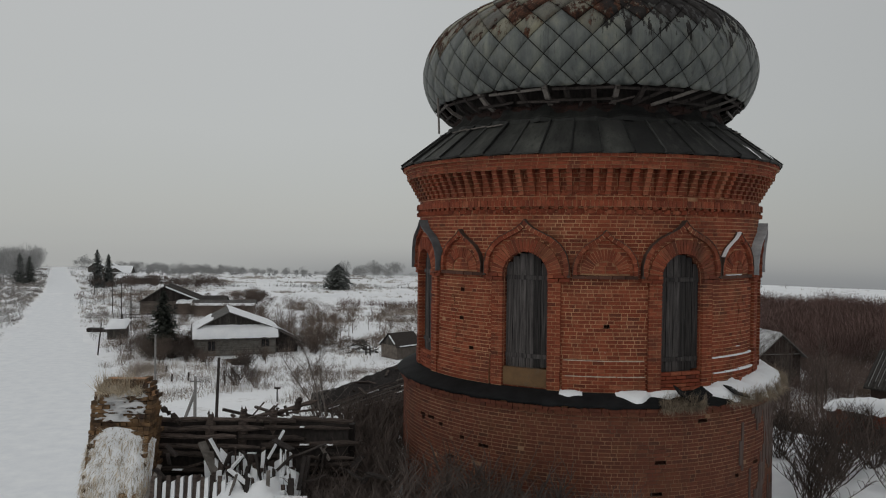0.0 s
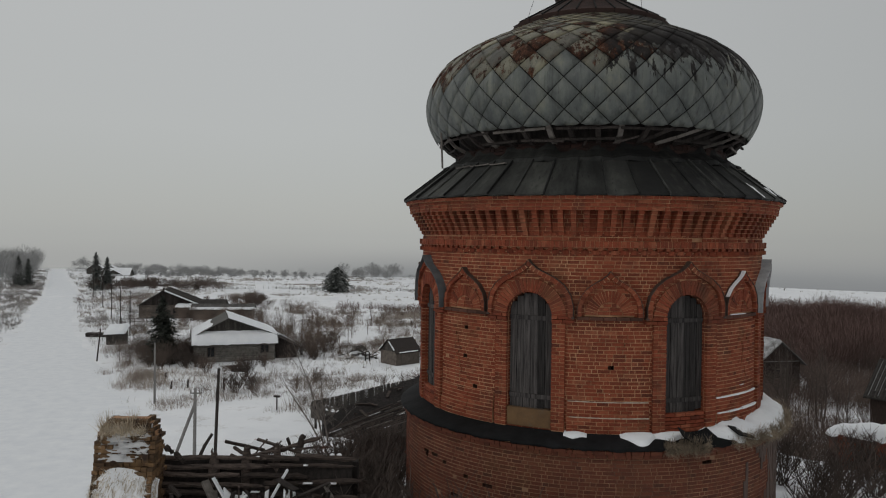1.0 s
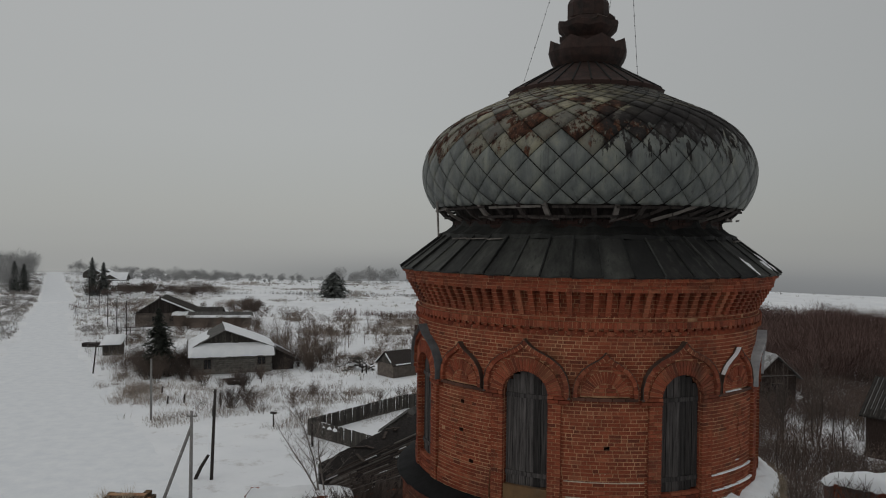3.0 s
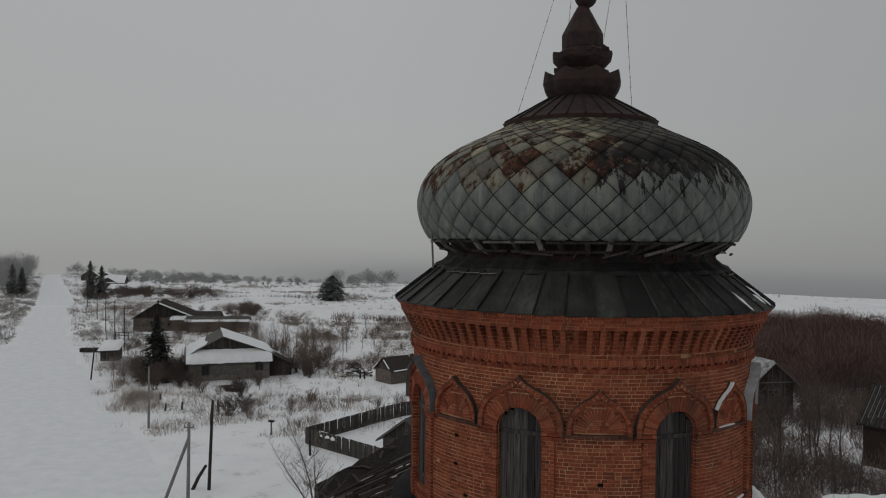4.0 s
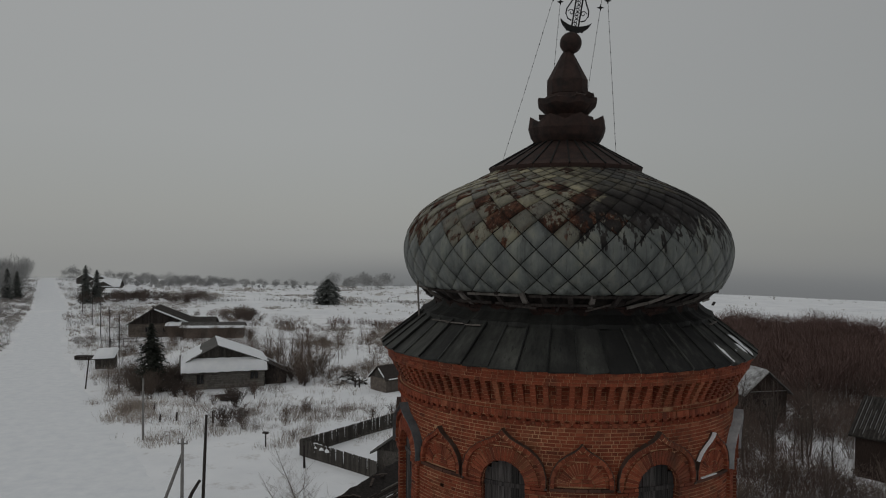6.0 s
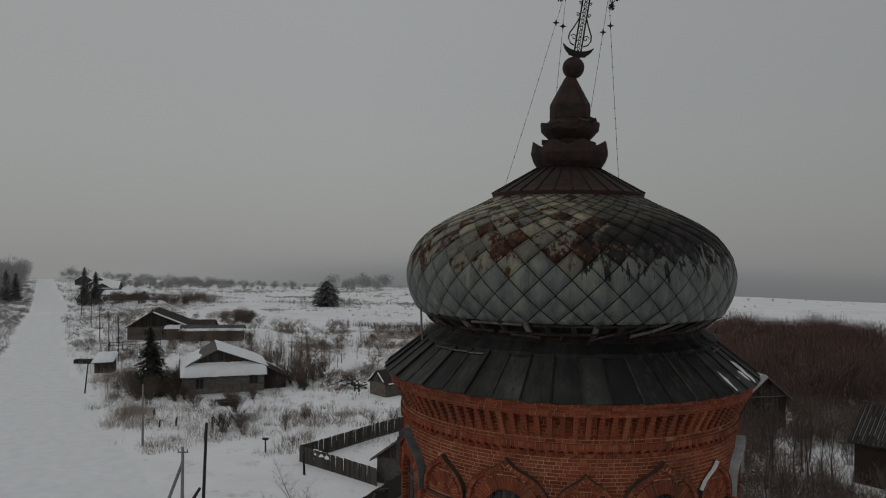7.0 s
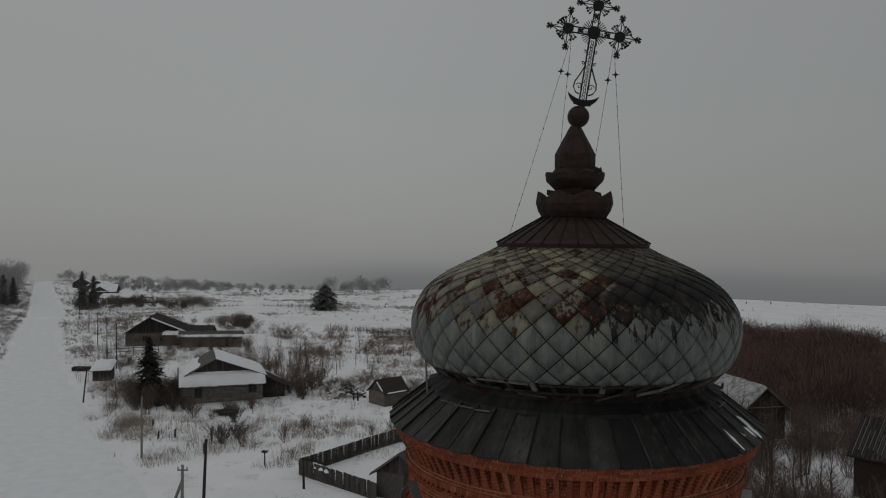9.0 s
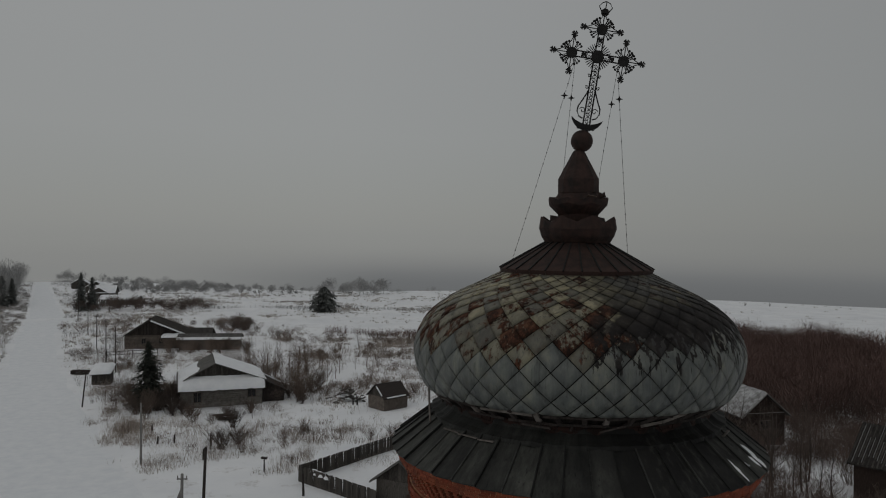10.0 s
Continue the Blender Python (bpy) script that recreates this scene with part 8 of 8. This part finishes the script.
# kiosk by the road
kiosk = thing("roadside_hut", "small dark hut with a sloping snowy roof", "hut", (-51.3, 93.6, ground_z(-51, 94)), 8)
kiosk.scale = (0.86, 0.86, 0.86)
g = Geo()
g.hexa([(-1.3, 0.1, -0.3), (1.6, 0.1, -0.3), (1.6, 0.1, 1.85), (-1.3, 0.1, 1.75), (-1.3, 2.6, -0.3), (1.6, 2.6, -0.3), (1.6, 2.6, 2.75), (-1.3, 2.6, 2.65)])
part("wall", g, DARK_WOOD, kiosk)
for k in range(9):
    g = Geo()
    g.box((0.29, 0.05, 1.95), Matrix.Translation((-1.13 + 0.32 * k, 0.06, 0.78)))
    part("board", g, OLD_WOOD, kiosk)
g = Geo()
g.hexa([(-1.7, -0.35, 1.72), (1.9, -0.35, 1.84), (1.9, 2.9, 2.95), (-1.7, 2.9, 2.83), (-1.7, -0.35, 1.82), (1.9, -0.35, 1.94), (1.9, 2.9, 3.05), (-1.7, 2.9, 2.93)])
part("roof", g, OLD_WOOD, kiosk)
g = Geo()
for i in range(13):
    for j in range(13):
        e = min(i, 12 - i, j, 12 - j)
        x, y = -1.72 + 3.64 * i / 12, -0.42 + 3.3 * j / 12
        g.v.append((x, y, 1.86 + 0.035 * (x + 1.7) + 0.34 * (y + 0.35) + (-0.05 if e == 0 else 0.30 + 0.07 * min(e, 3) + 0.04 * math.sin(i * 1.2 + j * 0.8))))
for i in range(12):
    for j in range(12):
        g.f.append((i * 13 + j, i * 13 + 13 + j, i * 13 + 14 + j, i * 13 + 1 + j))
part("snow_cover", g, SNOW, kiosk, "rounded roof snow", smooth=True)
for x, y, q in ((31.0, 58.0, 1.0), (29.6, 60.0, 0.9), (34.8, 59.0, 0.95), (36.4, 61.0, 1.0), (33.4, 57.0, 0.75), (28.6, 57.5, 0.9)):
    plant("bare_tree", "leafless young tree before the eastern house", "tree", tree_meshes[int(x * 2) % 4], x, y, None, x * 57, q, "yard trees")
wood("yard_shrubs", "dark leafless shrubs before the eastern house", scatter(30, 76, (28, 38, 55, 61), lambda x, y: x + y < 93.5), 1.4, 3.0, 76, YARD_TWIG, 340, 0.015, 0.5)
# eastern houses
EAST_AT, EAST_TURN = (32.4, 62.5, ground_z(32, 62)), 12
east_house = house("east_house", "dark wooden house with a snowy roof and pale gable trim", EAST_AT, EAST_TURN, 5.0, 7.0, 3.5, 2.05, 0.0, windows=((0.1, 2.2, 1.3, 1.0),), logs=False, wall_mat=BROWN_BOARD, gable_mat=BROWN_BOARD, snow_mat=THIN_SNOW)
g = Geo()
for a, b in (((-3.0, -0.56, 3.12), (0, -0.56, 5.66)), ((3.0, -0.56, 3.12), (0, -0.56, 5.66)), ((-2.5, -0.12, 3.5), (2.5, -0.12, 3.5))):
    g.beam(a, b, 0.12, 0.06)
part("gable_trim", g, WHITE_TRIM, east_house)
house("slate_house", "dark house with a ribbed grey slate roof", (34.5, 46.6, ground_z(34, 46) - 0.2), -138, 6.4, 10.0, 3.9, 2.4, roof_mat=OLD_SLATE, wall_mat=BROWN_BOARD, gable_mat=BROWN_BOARD, logs=False, windows=())

# ---- fences, poles ----
fence = thing("board_fence", "grey weathered board fence round a snowy yard", "fence", (-15.1, 50.4, 0))
slat = Geo()
slat.box((0.2, 0.03, 1.5), Matrix.Translation((0, 0, 0.7)))
slat_mesh = [slat.mesh("slat", YARD_FENCE)]
g = Geo()
g.add([(-0.095, 0, -0.05), (0.095, 0, -0.05), (0.095, 0, 1.38), (0.03, 0, 1.5), (-0.06, 0, 1.46), (-0.095, 0, 1.3)], [(0, 1, 2, 3, 4, 5)])
ex = [(x, y + 0.03, z) for x, y, z in g.v]
g.add(ex, [(5, 4, 3, 2, 1, 0)])
g.f += [(i, i + 6, (i + 1) % 6 + 6, (i + 1) % 6) for i in range(6)]
slat_mesh.append(g.mesh("slat", YARD_FENCE))


def fence_run(a, b):
    d = Vector((b[0] - a[0], b[1] - a[1], 0))
    n = int(d.length / 0.205)
    turn = math.degrees(math.atan2(d.y, d.x))
    for i in range(n):
        p = Vector((a[0], a[1], 0)) + d * ((i + 0.5) / n)
        part("slat", slat_mesh[1 if i % 11 == 0 else 0], None, fence, m=Matrix.Translation(Vector((p.x + 15.1, p.y - 50.4, ground_z(p.x, p.y) + rng.uniform(-0.015, 0.015)))) @ pose(0, 0, 0, rng.uniform(-3, 3), rng.uniform(-1.2, 1.2), turn))
    for z in (0.35, 1.15):
        g = Geo()
        off = Vector((-15.1, 50.4, 0))
        g.beam(Vector((a[0], a[1], z + ground_z(*a))) - off + Vector((0.05, 0.05, 0)), Vector((b[0], b[1], z + ground_z(*b))) - off + Vector((0.05, 0.05, 0)), 0.07, 0.05)
        part("rail", g, OLD_WOOD, fence)


fence_run((-15.1, 50.4), (-7.6, 43.6))
fence_run((-15.1, 50.4), (-6.6, 60.6))
fence_run((-6.6, 60.6), (-2.0, 62.5))
cells = [(-13.6 + 0.5 * k, 49.6 - 0.55 * k, 1.0, 0.42, 0.3) for k in range(4)]
snow_pile("fence_snow", cells, "lumps of snow behind the fence", 1, seed=41)
house("yard_shed", "plank shed with a dark slate roof by the fenced yard", (-5.6, 43.6, 0), -28, 4.6, 6.0, 2.1, 1.7, roof_mat=SLATE, wall_mat=OLD_WOOD, logs=False, category="shed")


def pole(x, y, h, r, mat, label, lean=(0, 0), cross_arm=False, brace=None, name="utility_pole"):
    p = thing(name, label, "pole", (x, y, ground_z(x, y)), 0, "poles along the street")
    g = Geo()
    g.tube([(0, 0, -0.3), (lean[0] * 0.5, lean[1] * 0.5, h / 2), (lean[0], lean[1], h)], [r, r * 0.9, r * 0.75], 8)
    part("shaft", g, mat, p, smooth=True)
    if brace:
        g = Geo()
        g.tube([(brace[0], brace[1], -0.2), (lean[0] * 0.8, lean[1] * 0.8, h * 0.83)], [r * 0.9, r * 0.8], 8)
        part("brace", g, mat, p, smooth=True)
    if cross_arm:
        g = Geo()
        g.beam((-0.35 + lean[0], 0, h - 0.35), (0.35 + lean[0], 0, h - 0.35), 0.08, 0.08)
        for s in (-0.3, 0, 0.3):
            g.tube([(s + lean[0], 0, h - 0.3), (s + lean[0], 0, h - 0.12)], [0.05, 0.03], 6)
        part("cross_arm", g, mat, p)
    return p


pole(-30.9, 55.0, 5.9, 0.12, CONCRETE, "bare grey concrete pole standing in snow")
pole(-20.0, 33.0, 6.1, 0.13, CONCRETE, "grey concrete pole with a leaning brace", (0.05, 0), True, (-2.0, 0.4))
pole(-19.9, 37.4, 6.6, 0.13, DARK_WOOD, "dark wooden pole standing in snow", (0.25, 0.0))
pole(-21.2, 37.4, 1.7, 0.14, DARK_WOOD, "short leaning stump of a dark post", (1.0, 0.3), name="fence_post")
pole(-47.5, 79.5, 4.2, 0.10, DARK_WOOD, "dark leaning wooden post by the road", (0.5, 0))
pole(-53.0, 103.5, 7.2, 0.09, DARK_WOOD, "dark wooden utility pole", (0, 0))
pole(-58.4, 112.8, 7.2, 0.09, DARK_WOOD, "dark wooden utility pole", (0, 0))
pole(-66.3, 127.5, 6.6, 0.09, DARK_WOOD, "dark wooden utility pole", (0, 0), True)
pole(-77, 148, 7.0, 0.09, DARK_WOOD, "dark wooden utility pole", (0, 0), True)
pole(-90, 172, 7.0, 0.09, DARK_WOOD, "dark wooden utility pole", (0, 0), True)
for x, y, h in ((-26.0, 61.3, 1.25), (-25.3, 56.2, 1.1), (-34.3, 67.3, 0.7), (-31.8, 62.0, 0.8), (-30.2, 62.5, 0.9), (-14.0, 46.5, 1.9), (-12.6, 80.5, 1.2), (-13.2, 80.8, 1.2)):
    pole(x, y, h, 0.11, DARK_WOOD, "short dark fence post in the snow", (rng.uniform(-0.1, 0.1), 0), name="fence_post")
box = thing("bird_box", "small post with a flat board on top", "post", (-18.7, 52.9, ground_z(-18.7, 52.9)))
g = Geo()
g.tube([(0, 0, -0.2), (0, 0, 1.25)], [0.07, 0.06], 7)
part("post", g, DARK_WOOD, box)
g = Geo()
g.box((0.55, 0.4, 0.14), Matrix.Translation((0, 0, 1.3)) @ pose(0, 0, 0, 0, 4, 0))
part("board", g, DARK_WOOD, box)
rails = thing("yard_rails", "plain pole fence before the log house", "fence", (-60, 117, ground_z(-60, 117)))
for k in range(5):
    g = Geo()
    g.tube([(k * 1.9, k * 0.9, -0.2), (k * 1.9, k * 0.9, 1.3)], [0.07, 0.06], 6)
    part("post", g, DARK_WOOD, rails)
for z in (0.6, 1.15):
    g = Geo()
    g.tube([(0, 0, z), (7.6, 3.6, z)], [0.05, 0.05], 6)
    part("rail", g, DARK_WOOD, rails)
logs = thing("log_stack", "low stack of logs beside the hut", "logs", (-57.5, 101.5, ground_z(-57, 101)))
for k in range(6):
    g = Geo()
    g.tube([(-1.6, 0.4 * (k % 3), 0.2 + 0.3 * (k // 3)), (1.6, 0.4 * (k % 3) + rng.uniform(-0.2, 0.2), 0.2 + 0.3 * (k // 3))], [0.16, 0.15], 7)
    part("log", g, DARK_WOOD, logs)
